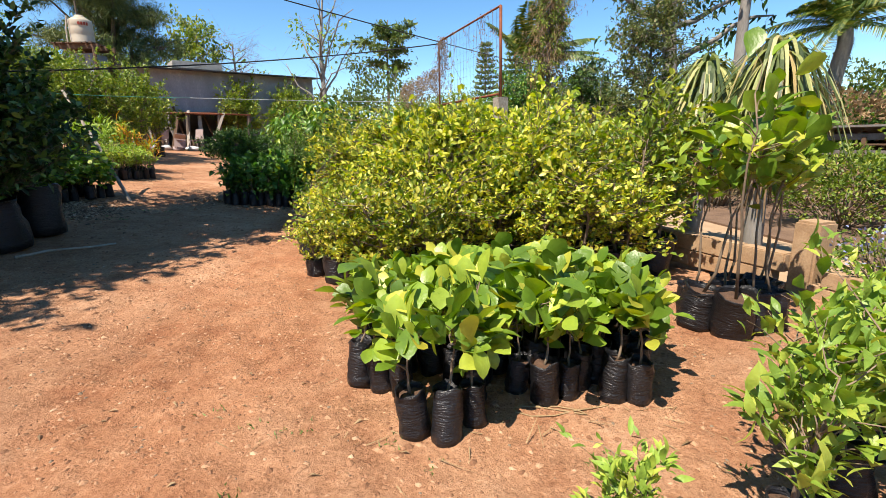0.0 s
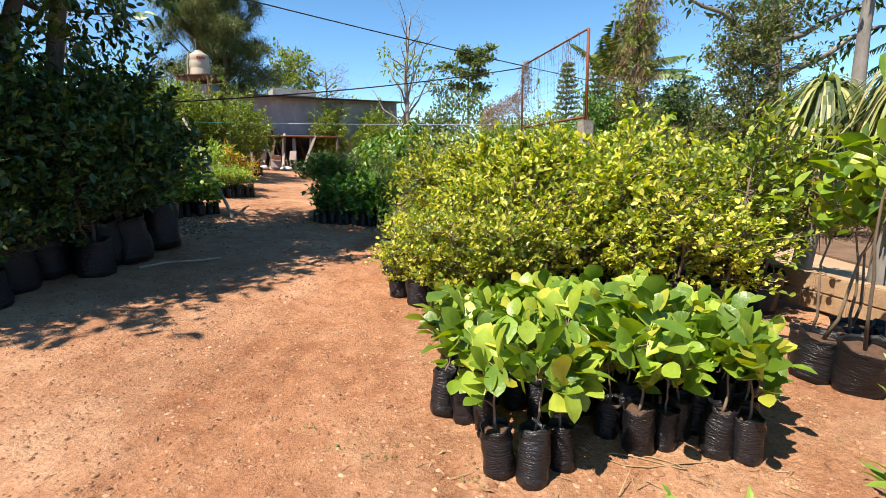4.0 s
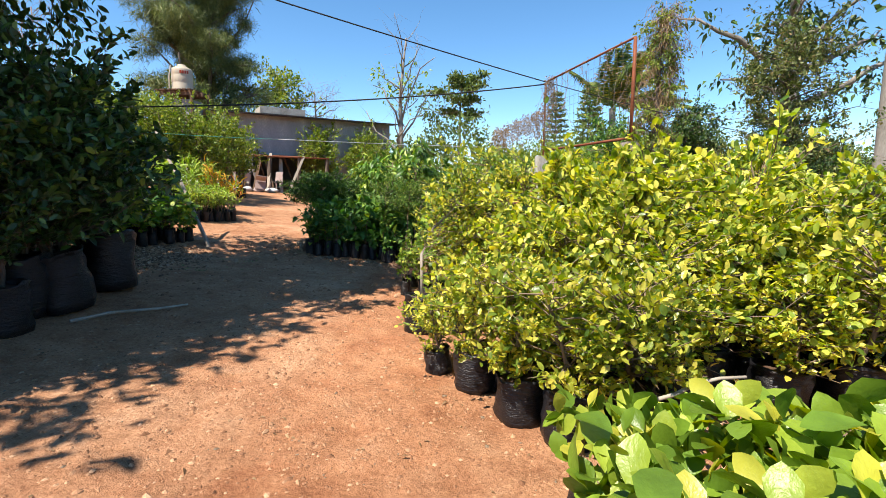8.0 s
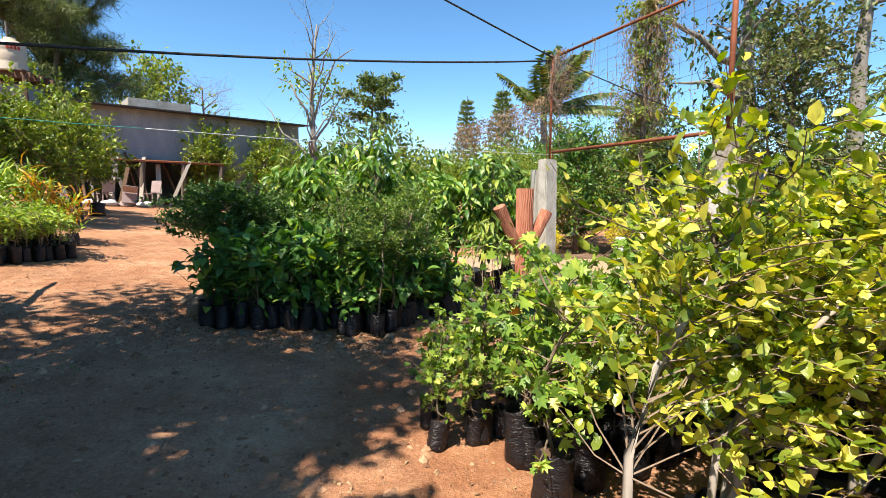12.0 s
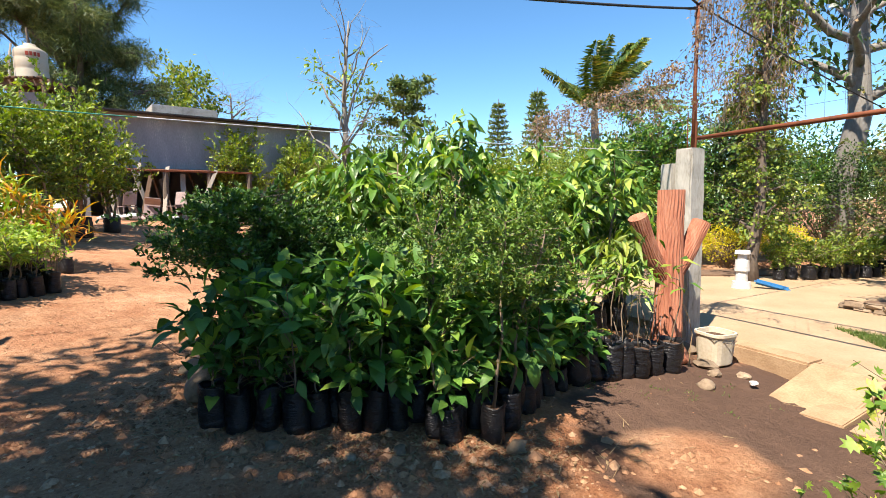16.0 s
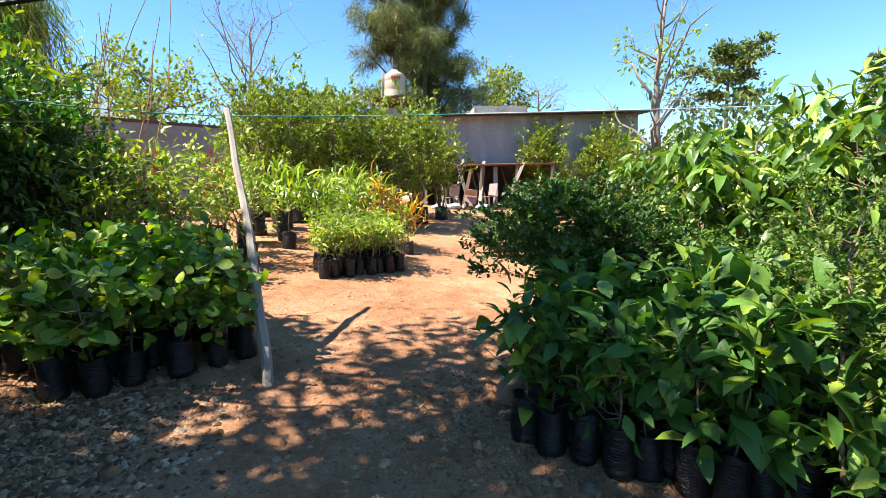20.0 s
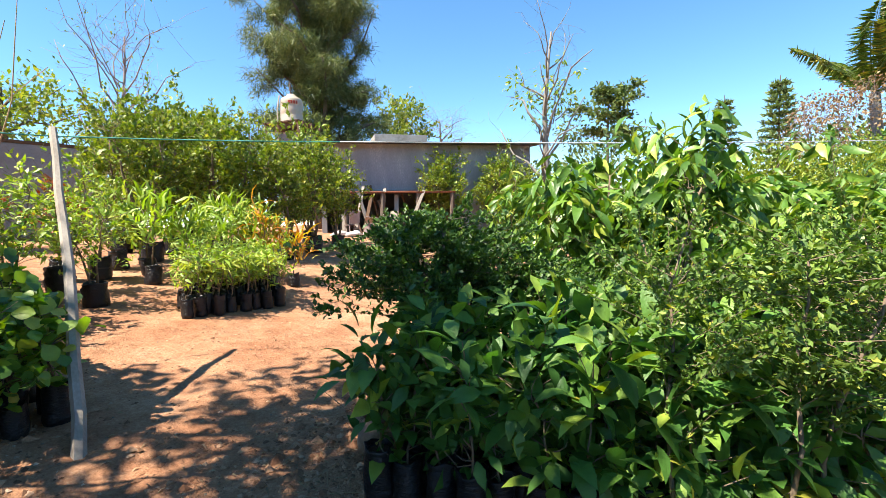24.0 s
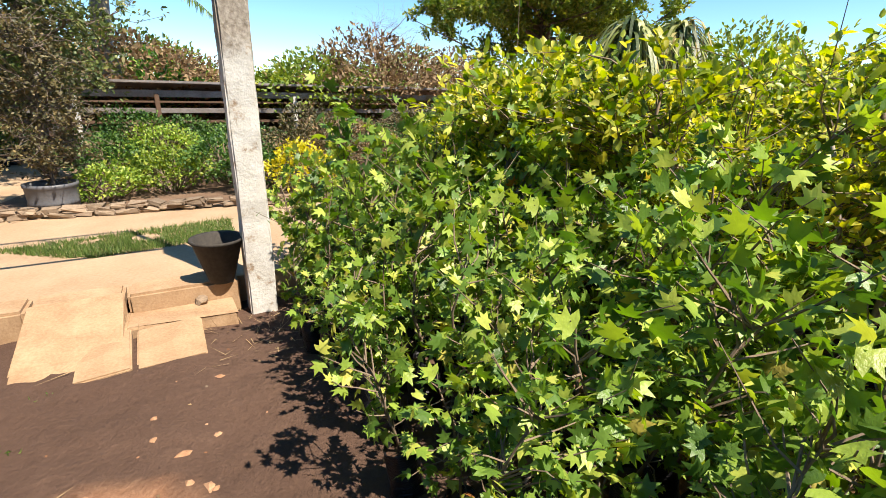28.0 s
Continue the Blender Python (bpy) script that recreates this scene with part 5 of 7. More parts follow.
# left-hand blocks beyond the stake
pr = make(5, "round_leaved_sapling", (0.07, 0.22), L_ROUND, "round-leaved green sapling in a black bag", "sapling", "round-leaved saplings by the stake",
          h=0.62, base=0.06, r=0.26, twigs=30, per=5, L=0.098, W=0.092, kind="broad", up=0.15, droop=0.25, stem_r=0.007, fill=0.45)
e1, e2 = np.array((0.2, 0.98)), np.array((-0.98, 0.2))
pls = [tuple(np.array((-6.20, 7.42)) + e1 * (i * 0.20 + 0.08 * (j % 2)) + e2 * j * 0.20 + R.normal(0, 0.03, 2)) for j in range(6) for i in range(-1 if j > 2 else 0, 6)]
scatter(pr, pls, R, (0.85, 1.12), 3)
pq = make(4, "fresh_seedling", (0.062, 0.21), L_FRESH, "light green narrow-leaved seedling in a small black bag", "seedling", "light green seedlings in the far bed",
          h=0.62, base=0.12, r=0.16, twigs=15, per=6, L=0.105, W=0.028, kind="lance", up=0.15, droop=0.2, stem_r=0.006, fill=0.45)
e1, e2 = np.array((0.22, 0.975)), np.array((-0.78, 0.62))
scatter(pq, [tuple(np.array((-7.30, 10.36)) + e1 * i * 0.16 + e2 * j * 0.165 + R.normal(0, 0.02, 2)) for j in range(6) for i in range(8)], R, (0.88, 1.1), 3)
po = make(2, "croton", (0.10, 0.25), L_CROTON, "orange and yellow croton in a black bag", "croton", "crotons",
          h=0.9, base=0.15, r=0.28, twigs=14, per=8, L=0.30, W=0.03, kind="strap", up=0.7, stem_r=0.012, fill=0.4)
scatter(po, [(-8.1, 12.3, 0.9), (-7.7, 12.5, 0.8)], R, (0.9, 1.1), 3)
py_ = make(2, "yellow_cane_palm", (0.10, 0.25), L_FRESH, "yellow-green cane palm in a black bag", "palm", "cane palms",
           h=1.0, base=0.15, r=0.32, twigs=14, per=9, L=0.28, W=0.035, kind="strap", up=0.7, stem_r=0.012, fill=0.4)
scatter(py_, [(-9.0, 11.9), (-9.3, 12.4), (-9.0, 11.2), (-9.6, 11.6), (-8.8, 12.6), (-8.5, 12.1), (-8.4, 12.8), (-8.6, 11.6)], R, (0.9, 1.15), 3)
pz = make(3, "red_tipped_shrub", (0.12, 0.28), L_RED, "red-tipped ornamental shrub in a black bag", "shrub", "red-tipped shrubs",
          h=1.2, base=0.2, r=0.34, twigs=30, per=8, L=0.14, W=0.04, kind="lance", up=0.4, stem_r=0.012, fill=0.5)
scatter(pz, [(-9.6, 9.5), (-10.2, 9.9), (-10.4, 9.2), (-9.9, 10.6)], R, (0.9, 1.15), 3)
ph_ = make(3, "mixed_shrub", (0.13, 0.3), L_FRESH, "yellow-green leafy shrub in a black bag", "shrub", "leafy shrubs behind the stake",
           h=1.25, base=0.15, r=0.42, twigs=60, per=9, L=0.10, W=0.035, kind="lance", up=0.3, stem_r=0.014, stems=2, fill=0.35)
scatter(ph_, [(-8.6, 8.7), (-8.2, 9.3), (-8.9, 9.6), (-8.4, 10.1), (-9.2, 10.2), (-9.3, 8.9), (-8.0, 8.5, 0.9), (-9.8, 11.0), (-10.3, 11.6)], R, (0.88, 1.15), 3)
pw = make(4, "tall_hedge_bush", (0.18, 0.35), L_OLIVE, "tall yellow-green bush in a large black bag", "bush", "tall bushes along the far bed",
          h=2.4, base=0.35, r=0.85, twigs=180, per=24, L=0.09, W=0.05, kind="small", up=0.35, stem_r=0.03, stems=3, fill=0.35, lumps=0.4)
scatter(pw, [(-9.6, 14.6), (-9.9, 15.8), (-10.4, 13.6), (-10.9, 14.8), (-11.0, 16.3), (-11.4, 13.4, 1.1), (-12.0, 14.6, 1.15), (-12.3, 16.0, 1.1), (-12.4, 13.0, 1.05), (-13.2, 13.8, 1.25), (-13.4, 15.4, 1.2), (-10.7, 12.4), (-10.2, 17.2), (-11.6, 17.8)], R, (0.92, 1.1), 3)
# creeper shrubs against the shed wall
scatter([copy_thing(pw[0], pose(-9.6, 25.0, 1.0)), copy_thing(pw[1], pose(-8.6, 25.6, 1.0))], [(-9.9, 24.6, 1.5), (-8.4, 25.8, 1.35), (-7.8, 26.2, 1.4), (-10.4, 24.2, 0.95), (-7.0, 25.0, 1.05), (-5.8, 23.0, 0.9), (-4.2, 20.0, 0.85), (-6.2, 20.5, 0.65)], R, (0.95, 1.05), 3)

# dark trees along the left of the path
pj = make(4, "dark_leaved_tree", (0.23, 0.50), L_DARK, "dark-leaved bushy tree in a large black bag", "tree", "dark trees along the path",
          h=1.85, base=0.04, r=0.80, twigs=180, per=19, L=0.10, W=0.05, kind="oval", up=0.25, stem_r=0.03, stems=2, fill=0.3, lumps=0.52, bark=DARKBARK)
scatter(pj, [(-4.85, 3.95), (-4.75, 4.55), (-4.9, 5.05, 0.9), (-4.66, 3.5, 0.8), (-4.5, 4.2, 0.75), (-4.6, 4.8, 0.95), (-4.9, 2.9, 0.9), (-4.4, 3.1, 0.6), (-5.2, 5.3, 0.8), (-4.82, 5.5, 1.12), (-5.1, 3.2, 1.15), (-5.5, 4.3, 1.25), (-5.6, 4.95, 1.05), (-5.6, 3.4, 1.35), (-5.9, 2.4, 1.35), (-6.4, 4.4, 1.2), (-6.5, 3.2, 1.2), (-7.4, 2.6, 1.3), (-7.6, 4.0, 1.3), (-5.15, 2.5, 1.2), (-6.6, 1.6, 1.3)], R, (0.94, 1.08), 3)

# potted row along the garden path
pu = make(3, "garden_pot_plant", (0.10, 0.22), L_OLIVE, "leafy green plant in a black pot by the garden path", "pot plant", "pots along the garden path",
          h=0.5, base=0.05, r=0.24, twigs=30, per=10, L=0.07, W=0.035, kind="small", up=0.4, stem_r=0.008, fill=0.3)
scatter(pu, [(3.5 + 0.28 * k, 14.35 + 0.02 * k + 0.05 * math.sin(k * 2.0)) for k in range(9)] + [(6.0 + 0.3 * k, 14.6 + 0.05 * k) for k in range(6)] + [(5.6 + 0.33 * k, 15.0) for k in range(5)], R, (0.85, 1.25), 3, 0.0, True, lambda x, y: 0.0)

# ---- trees, garden and distance ----
def tree(name, at, label, seed, height, first, spread, limbs, twigs, per, L, W, kind, leaf_m, bark, trunk_r, up=0.3, droop=0.0, clump=0.5, lean=(0, 0), category="tree", limb_up=0.5, squash=0.75):
    """A tree: tapered trunk with limbs, and a crown of leaf clumps round the twig ends."""
    g = np.random.default_rng(seed)
    ob = thing(name, at, label, category)
    tip = np.array([lean[0], lean[1], height * 0.92])
    tk = curve_pts((0, 0, -0.2), tip, 10, 0.018, g)
    wood = [(tk, np.linspace(trunk_r, trunk_r * 0.18, 10))]
    P, D = [], []
    for k in range(limbs):
        s = first + (0.97 - first) * (k + g.uniform(0, 0.8)) / limbs
        i = s * 9
        st = tk[int(i)] * (1 - i % 1) + tk[min(int(i) + 1, 9)] * (i % 1)
        a = k * 2.4 + g.normal(0, 0.4)
        reach = spread * (1 - 0.55 * max(0, (s - first) / (1 - first)) ** 1.5) * g.uniform(0.6, 1.1)
        en = st + np.array([math.cos(a) * reach, math.sin(a) * reach, reach * limb_up * g.uniform(0.6, 1.4)])
        lb = curve_pts(st, en, 6, 0.09, g)
        r0 = trunk_r * (1 - 0.8 * s) * 0.55
        wood.append((lb, np.linspace(r0, max(r0 * 0.2, 0.006), 6)))
        for t in range(twigs):
            f = g.uniform(0.3, 1.0) * 5
            b0 = lb[int(f)] if f >= 5 else lb[int(f)] * (1 - f % 1) + lb[int(f) + 1] * (f % 1)
            e = b0 + g.normal(0, 1, 3) * clump * np.array([1, 1, squash]) + [0, 0, clump * (up - droop) * 0.5]
            q = curve_pts(b0, e, 3, 0.1, g)
            wood.append((q, np.linspace(max(r0 * 0.08, 0.005), 0.003, 3)))
            n = max(1, int(per * g.uniform(0.6, 1.4)))
            s2 = g.uniform(0.25, 1.05, n)[:, None]
            P.append(b0 + (e - b0) * s2 + g.normal(0, L * 0.5, (n, 3)))
            D.append(unit(e - b0)[None] * 0.5 + g.normal(0, 0.6, (n, 3)) + [0, 0, up - droop])
    part("trunk", tube(wood[:1], 9), bark, ob, "", True)
    tagged(part("branch_mass", tube(wood[1:], 5), bark, ob, "", True), kind="stuff")
    if per:
        P, D = np.concatenate(P), np.concatenate(D)
        sc = g.uniform(0.65, 1.2, len(P))
        part("crown", blades(kind, P, D, np.array([0, 0, 1.0]) + g.normal(0, 0.6, P.shape), L * sc, W * sc), leaf_m, ob, "", True)
    return ob


def frond_palm(name, at, label, seed, height, fronds, flen, trunk_r, wind=(0, 0), droop=0.5, leaflets=34, lw=0.05, llen=0.5, leaf_m=L_PALM):
    g = np.random.default_rng(seed)
    ob = thing(name, at, label, "palm")
    tk = curve_pts((0, 0, -0.2), (0.1, 0.1, height), 10, 0.02, g)
    part("trunk", tube([(tk, np.linspace(trunk_r * 1.25, trunk_r * 0.8, 10))], 10), GREYBARK, ob, "", True)
    for k in range(fronds):
        a = k * 2.4 + g.normal(0, 0.2)
        el = g.uniform(0.25, 1.4) if wind[0] > 0.1 else g.uniform(0.05, 1.45)
        if wind[0] > 0.1 and math.cos(a) < 0.2:
            el = max(el, 0.7)
        d = np.array([math.cos(a) * math.cos(el), math.sin(a) * math.cos(el), math.sin(el)]) + [wind[0], wind[1], 0]
        d = d / np.linalg.norm(d)
        n = 9
        s = np.linspace(0, 1, n)[:, None]
        Lf = flen * g.uniform(0.8, 1.1)
        p = np.array(tk[-1]) + d * s * Lf + np.array([wind[0] * 0.4, wind[1] * 0.4, -droop]) * s ** 2 * Lf
        rib = tube([(p, np.linspace(0.025, 0.006, n))], 4)
        t = np.repeat(np.linspace(0.12, 0.99, leaflets), 2) * (n - 1)
        i = np.minimum(t.astype(int), n - 2)
        f = (t - i)[:, None]
        pos = p[i] * (1 - f) + p[i + 1] * f
        tan = unit(p[i + 1] - p[i])
        side = unit(np.cross(tan, [0, 0, 1.0])) * np.tile([1, -1], leaflets)[:, None]
        dr = tan * 0.55 + side * 0.75 + np.array([wind[0] * 0.5, wind[1] * 0.5, -0.45]) + g.normal(0, 0.08, pos.shape)
        ll = llen * np.sin(np.clip(np.repeat(np.linspace(0.12, 0.99, leaflets), 2), 0.15, 0.95) * np.pi) ** 0.5
        bl2 = blades("lance", pos, dr, np.cross(dr, tan) + [0, 0, 0.3], ll, lw)
        V = np.concatenate([rib[0], bl2[0]])
        Fc = list(rib[1]) + [tuple(x + len(rib[0])) for x in bl2[1]]
        part("frond", (V, Fc), leaf_m, ob)
    return ob


def conifer(name, at, label, seed, height, r):
    g = np.random.default_rng(seed)
    ob = thing(name, at, label, "conifer")
    wood = [(curve_pts((0, 0, 0), (0, 0, height), 8, 0.005, g), np.linspace(0.2, 0.03, 8))]
    P, D = [], []
    for k in range(18):
        z = height * (0.12 + 0.86 * k / 18)
        rr = r * (1.05 - z / height) ** 0.8
        for j in range(7):
            a = j * 0.9 + k * 0.5
            e = np.array([math.cos(a) * rr, math.sin(a) * rr, z + rr * 0.15])
            wood.append((np.array([(0, 0, z), e * [0.6, 0.6, 1], e]), (0.03, 0.02, 0.01)))
            s = g.uniform(0.15, 1, 26)[:, None]
            P.append(np.array([0, 0, z]) * (1 - s) + e * s + g.normal(0, 0.05, (26, 3)))
            D.append(unit(e - [0, 0, z])[None] + g.normal(0, 0.6, (26, 3)) + [0, 0, 0.3])
    part("trunk", tube(wood, 4), DARKBARK, ob)
    P, D = np.concatenate(P), np.concatenate(D)
    part("needles", blades("lance", P, D, g.normal(0, 1, P.shape), 0.5, 0.16), L_FAR, ob)
    return ob


def g0(x, y):
    return (x, y, float(gz(x, y)))


tree("casuarina", g0(-18.5, 27.5), "tall feathery casuarina behind the water tank", 3, 15.0, 0.16, 4.0, 54, 9, 280, 0.40, 0.03, "needle", L_NEEDLE, DARKBARK, 0.36, 0.0, 0.15, 0.52, limb_up=0.85)
tree("shade_tree", g0(-5.6, 4.05), "dark overhanging shade tree rising over the bagged trees", 21, 6.2, 0.52, 2.0, 32, 12, 25, 0.13, 0.065, "oval", L_DARK, DARKBARK, 0.13, 0.1, 0.2, 0.42, (0.2, 0.7), limb_up=0.18)
tree("shade_tree", g0(-6.6, 2.0), "tall dark shade tree standing behind the bagged trees", 61, 6.4, 0.58, 2.1, 38, 13, 26, 0.16, 0.085, "small", L_DARK, DARKBARK, 0.14, 0.1, 0.2, 0.42, limb_up=0.18)
tree("shade_tree", g0(-6.75, 4.9), "tall dark shade tree standing beside the hut", 62, 6.6, 0.61, 2.15, 26, 11, 23, 0.15, 0.08, "small", L_DARK, DARKBARK, 0.14, 0.1, 0.2, 0.42, (0.2, 1.35), limb_up=0.16)
# the next two stand out of view, added so their crowns shade the ground
tree("shade_tree", g0(-7.3, 3.3), "unseen tall dark tree added over the hut roof to cast shade", 65, 6.6, 0.60, 1.9, 28, 12, 24, 0.15, 0.08, "small", L_DARK, DARKBARK, 0.12, 0.1, 0.2, 0.4, (-0.8, 0.5), limb_up=0.16)
tree("shade_tree", g0(-5.9, 4.7), "unseen tall dark tree added high over the path to cast shade", 66, 6.9, 0.74, 1.4, 11, 8, 16, 0.15, 0.08, "small", L_DARK, DARKBARK, 0.13, 0.1, 0.2, 0.4, (1.1, 0.8), limb_up=0.14)
bare = tree("bare_tree", g0(-6.1, 26.5), "half-bare grey tree with a few green sprigs", 8, 9.4, 0.26, 2.2, 14, 8, 0, 0.26, 0.14, "oval", L_FRESH, GREYBARK, 0.2, 0.6, 0, 0.6, limb_up=1.25)
flat_top = tree("flat_topped_tree", (-4.9, 46.0, 1.0), "distant dark flat-topped spreading tree", 9, 12.0, 0.66, 3.4, 9, 12, 26, 0.36, 0.2, "oval", L_FAR, DARKBARK, 0.2, 0.1, 0, 0.62, limb_up=0.12, squash=0.16)
rc = np.random.default_rng(77)


def leaf_clump(owner, at, r, n, L, W, leaf_m):
    """A tuft of leaves round the end of a bare limb, on a twig of its own."""
    c = np.array(at)
    P = c + rc.normal(0, 1, (n, 3)) * r * np.array([1, 1, 0.8])
    o = part("leaf_clump", blades("oval", P, unit(P - c) + rc.normal(0, 0.4, P.shape) - [0, 0, 0.35], np.array([0, 0, 1.0]) + rc.normal(0, 0.6, P.shape), L * rc.uniform(0.7, 1.2, n), W), leaf_m, owner)
    part("twig", tube([(curve_pts((c[0] * 0.15, c[1] * 0.15, c[2] - 0.9), c, 5, 0.06, rc), np.linspace(0.03, 0.01, 5))], 5), GREYBARK, o)


for at, r, n in (((-1.42, -0.31, 6.8), 0.2, 46), ((-0.97, -0.2, 6.0), 0.26, 70), ((0.1, 0.02, 6.5), 0.26, 80), ((0.15, 0.3, 5.9), 0.24, 60), ((-0.5, -0.1, 5.0), 0.2, 40), ((0.75, 0.12, 6.0), 0.14, 24), ((0.5, -0.3, 7.4), 0.08, 9), ((1.1, 0.2, 7.0), 0.08, 9)):
    leaf_clump(bare, at, r, n, 0.2, 0.1, L_FRESH)
for at, r, n in (((-2.8, -0.3, 7.4), 0.55, 170), ((-2.5, 0.4, 6.4), 0.4, 100), ((0.9, 0.2, 7.0), 0.4, 80), ((0.2, 0.1, 6.4), 0.3, 50)):
    leaf_clump(flat_top, at, r, n, 0.34, 0.18, L_FAR)
tree("leafy_tree", (-17.3, 35.8, 1.3), "light green leafy tree behind the shed", 10, 8.8, 0.3, 3.0, 24, 10, 18, 0.28, 0.16, "small", L_OLIVE, GREYBARK, 0.18, 0.3, 0, 0.7)
tree("pink_bare_tree", (-15.6, 37.4, 1.3), "bare pinkish-twigged tree behind the shed", 12, 8.0, 0.3, 3.2, 26, 24, 0, 0.2, 0.1, "small", L_FAR, L_TWIG, 0.18, 0.5, 0, 0.8)
tree("bare_bush_tree", (-17.8, 17.0, 1.3), "bare twiggy tree beyond the boundary wall", 13, 6.8, 0.2, 2.0, 22, 9, 1, 0.10, 0.05, "small", L_OLIVE, L_TWIG, 0.10, 0.8, 0, 0.6, limb_up=1.5)
tree("spreading_tree", (-27.0, 18.0, 1.4), "olive spreading tree beyond the wall", 14, 6.6, 0.3, 4.5, 26, 12, 16, 0.25, 0.14, "small", L_OLIVE, DARKBARK, 0.25, 0.2, 0, 0.8, limb_up=0.4)
conifer("norfolk_pine", (5.9, 67.0, 0), "distant dark tiered Norfolk pine", 15, 14.6, 3.0)
conifer("norfolk_pine", (8.0, 54.0, 0), "distant dark tiered Norfolk pine", 16, 12.9, 2.8)
frond_palm("coconut_palm", (4.8, 28.3, 0), "wind-blown coconut palm beyond the gate", 17, 5.7, 22, 4.2, 0.2, (0.24, -0.05), 0.28, 60, 0.09, 0.85)
tree("garden_tree", (8.3, 18.5, -0.05), "tall grey-trunked garden tree with dark foliage", 18, 12.0, 0.34, 3.6, 18, 9, 11, 0.30, 0.12, "lance", L_DARK, GREYBARK, 0.36, -0.1, 0.3, 0.6)
tree("garden_tree", (9.3, 15.4, -0.05), "pale smooth-trunked tree in the garden", 19, 12.0, 0.55, 3.2, 13, 9, 10, 0.25, 0.12, "oval", L_DARK, GREYBARK, 0.24, 0.2, 0, 0.6)
frond_palm("date_palm", (12.6, 15.8, 0), "date palm with drooping fronds behind the garden", 20, 4.6, 26, 3.0, 0.25, (0, 0), 0.55, 50, 0.05, 0.5)
tree("climber_covered_tree", (5.6, 13.2, 0), "dense small-leaved tree in the garden", 22, 5.2, 0.2, 1.5, 34, 16, 30, 0.085, 0.045, "oval", L_CLIMB, DARKBARK, 0.10, 0.2, 0, 0.42)
tree("vine_draped_trunk", (3.0, 14.3, 0), "tall dead trunk draped with vines", 23, 6.5, 0.15, 0.45, 30, 9, 24, 0.075, 0.05, "small", L_OLIVE, DARKBARK, 0.11, -0.2, 0.4, 0.3)
tree("dry_vine", (3.12, 14.42, 0), "pale dry vine tangle hanging from the dead trunk", 67, 6.6, 0.5, 0.5, 22, 9, 22, 0.16, 0.012, "strap", L_DRY, L_TWIG, 0.03, -0.5, 0.8, 0.3, category="vine")
tree("climber_covered_tree", (5.2, 18.3, 0), "dark tree smothered in climbers in the garden", 63, 4.4, 0.1, 1.4, 30, 14, 24, 0.11, 0.06, "oval", L_DARK, DARKBARK, 0.10, 0.1, 0.2, 0.42)
tree("climber_covered_tree", (3.0, 18.0, 0), "dark tree smothered in climbers in the garden", 64, 3.8, 0.1, 1.3, 26, 14, 24, 0.11, 0.06, "oval", L_COFFEE, DARKBARK, 0.10, 0.1, 0.2, 0.42)
tree("acacia_tree", (27.0, -0.5, -0.3), "broad flat-crowned green acacia in the distance", 24, 9.6, 0.5, 8.0, 36, 24, 70, 0.26, 0.15, "small", L_OLIVE, DARKBARK, 0.35, 0.2, 0, 0.75, limb_up=0.15)
tree("bare_spreading_tree", (42.0, 9.5, -0.3), "bare purple-grey spreading tree far off", 25, 7.6, 0.2, 5.5, 34, 22, 0, 0.2, 0.1, "small", L_FAR, L_TWIG, 0.3, 0.5, 0, 1.1, limb_up=0.5)
tree("weeping_tree", (-15.1, 7.35, 1.2), "tree with long weeping light green foliage behind the hut", 26, 5.2, 0.6, 0.75, 14, 9, 46, 0.42, 0.016, "strap", L_OLIVE, GREYBARK, 0.12, -0.6, 0.8, 0.3)
tree("weeping_tree", (-15.7, 9.92, 1.2), "tree with long weeping light green foliage behind the hut", 27, 5.6, 0.62, 0.6, 12, 9, 46, 0.42, 0.016, "strap", L_OLIVE, GREYBARK, 0.12, -0.6, 0.8, 0.3)
for k, (x, y, h) in enumerate(((-9.3, 7.9, 2.1), (-9.9, 8.5, 2.3), (-10.8, 8.0, 2.7), (-10.2, 7.5, 2.6), (-8.9, 8.2, 1.7))):
    tree("dark_thicket", g0(x, y), "dense dark green thicket beside the hut", 30 + k, h, 0.12, 1.0, 22, 10, 20, 0.10, 0.045, "oval", L_OLIVE if k == 1 else L_COFFEE, DARKBARK, 0.06, 0.2, 0, 0.34, category="thicket")
# cane grass by the wall
g = np.random.default_rng(40)
canes = thing("cane_clump", (-15.2, 11.3, 1.2), "clump of tall thin bare canes", "canes")
for k in range(16):
    part("cane", tube([(curve_pts((g.normal(0, 0.2), g.normal(0, 0.2), 0), (g.normal(0, 0.8), g.normal(0, 0.8), g.uniform(3.5, 5.6)), 6, 0.03, g), np.linspace(0.02, 0.008, 6))], 5), DRYSTRAW, canes)


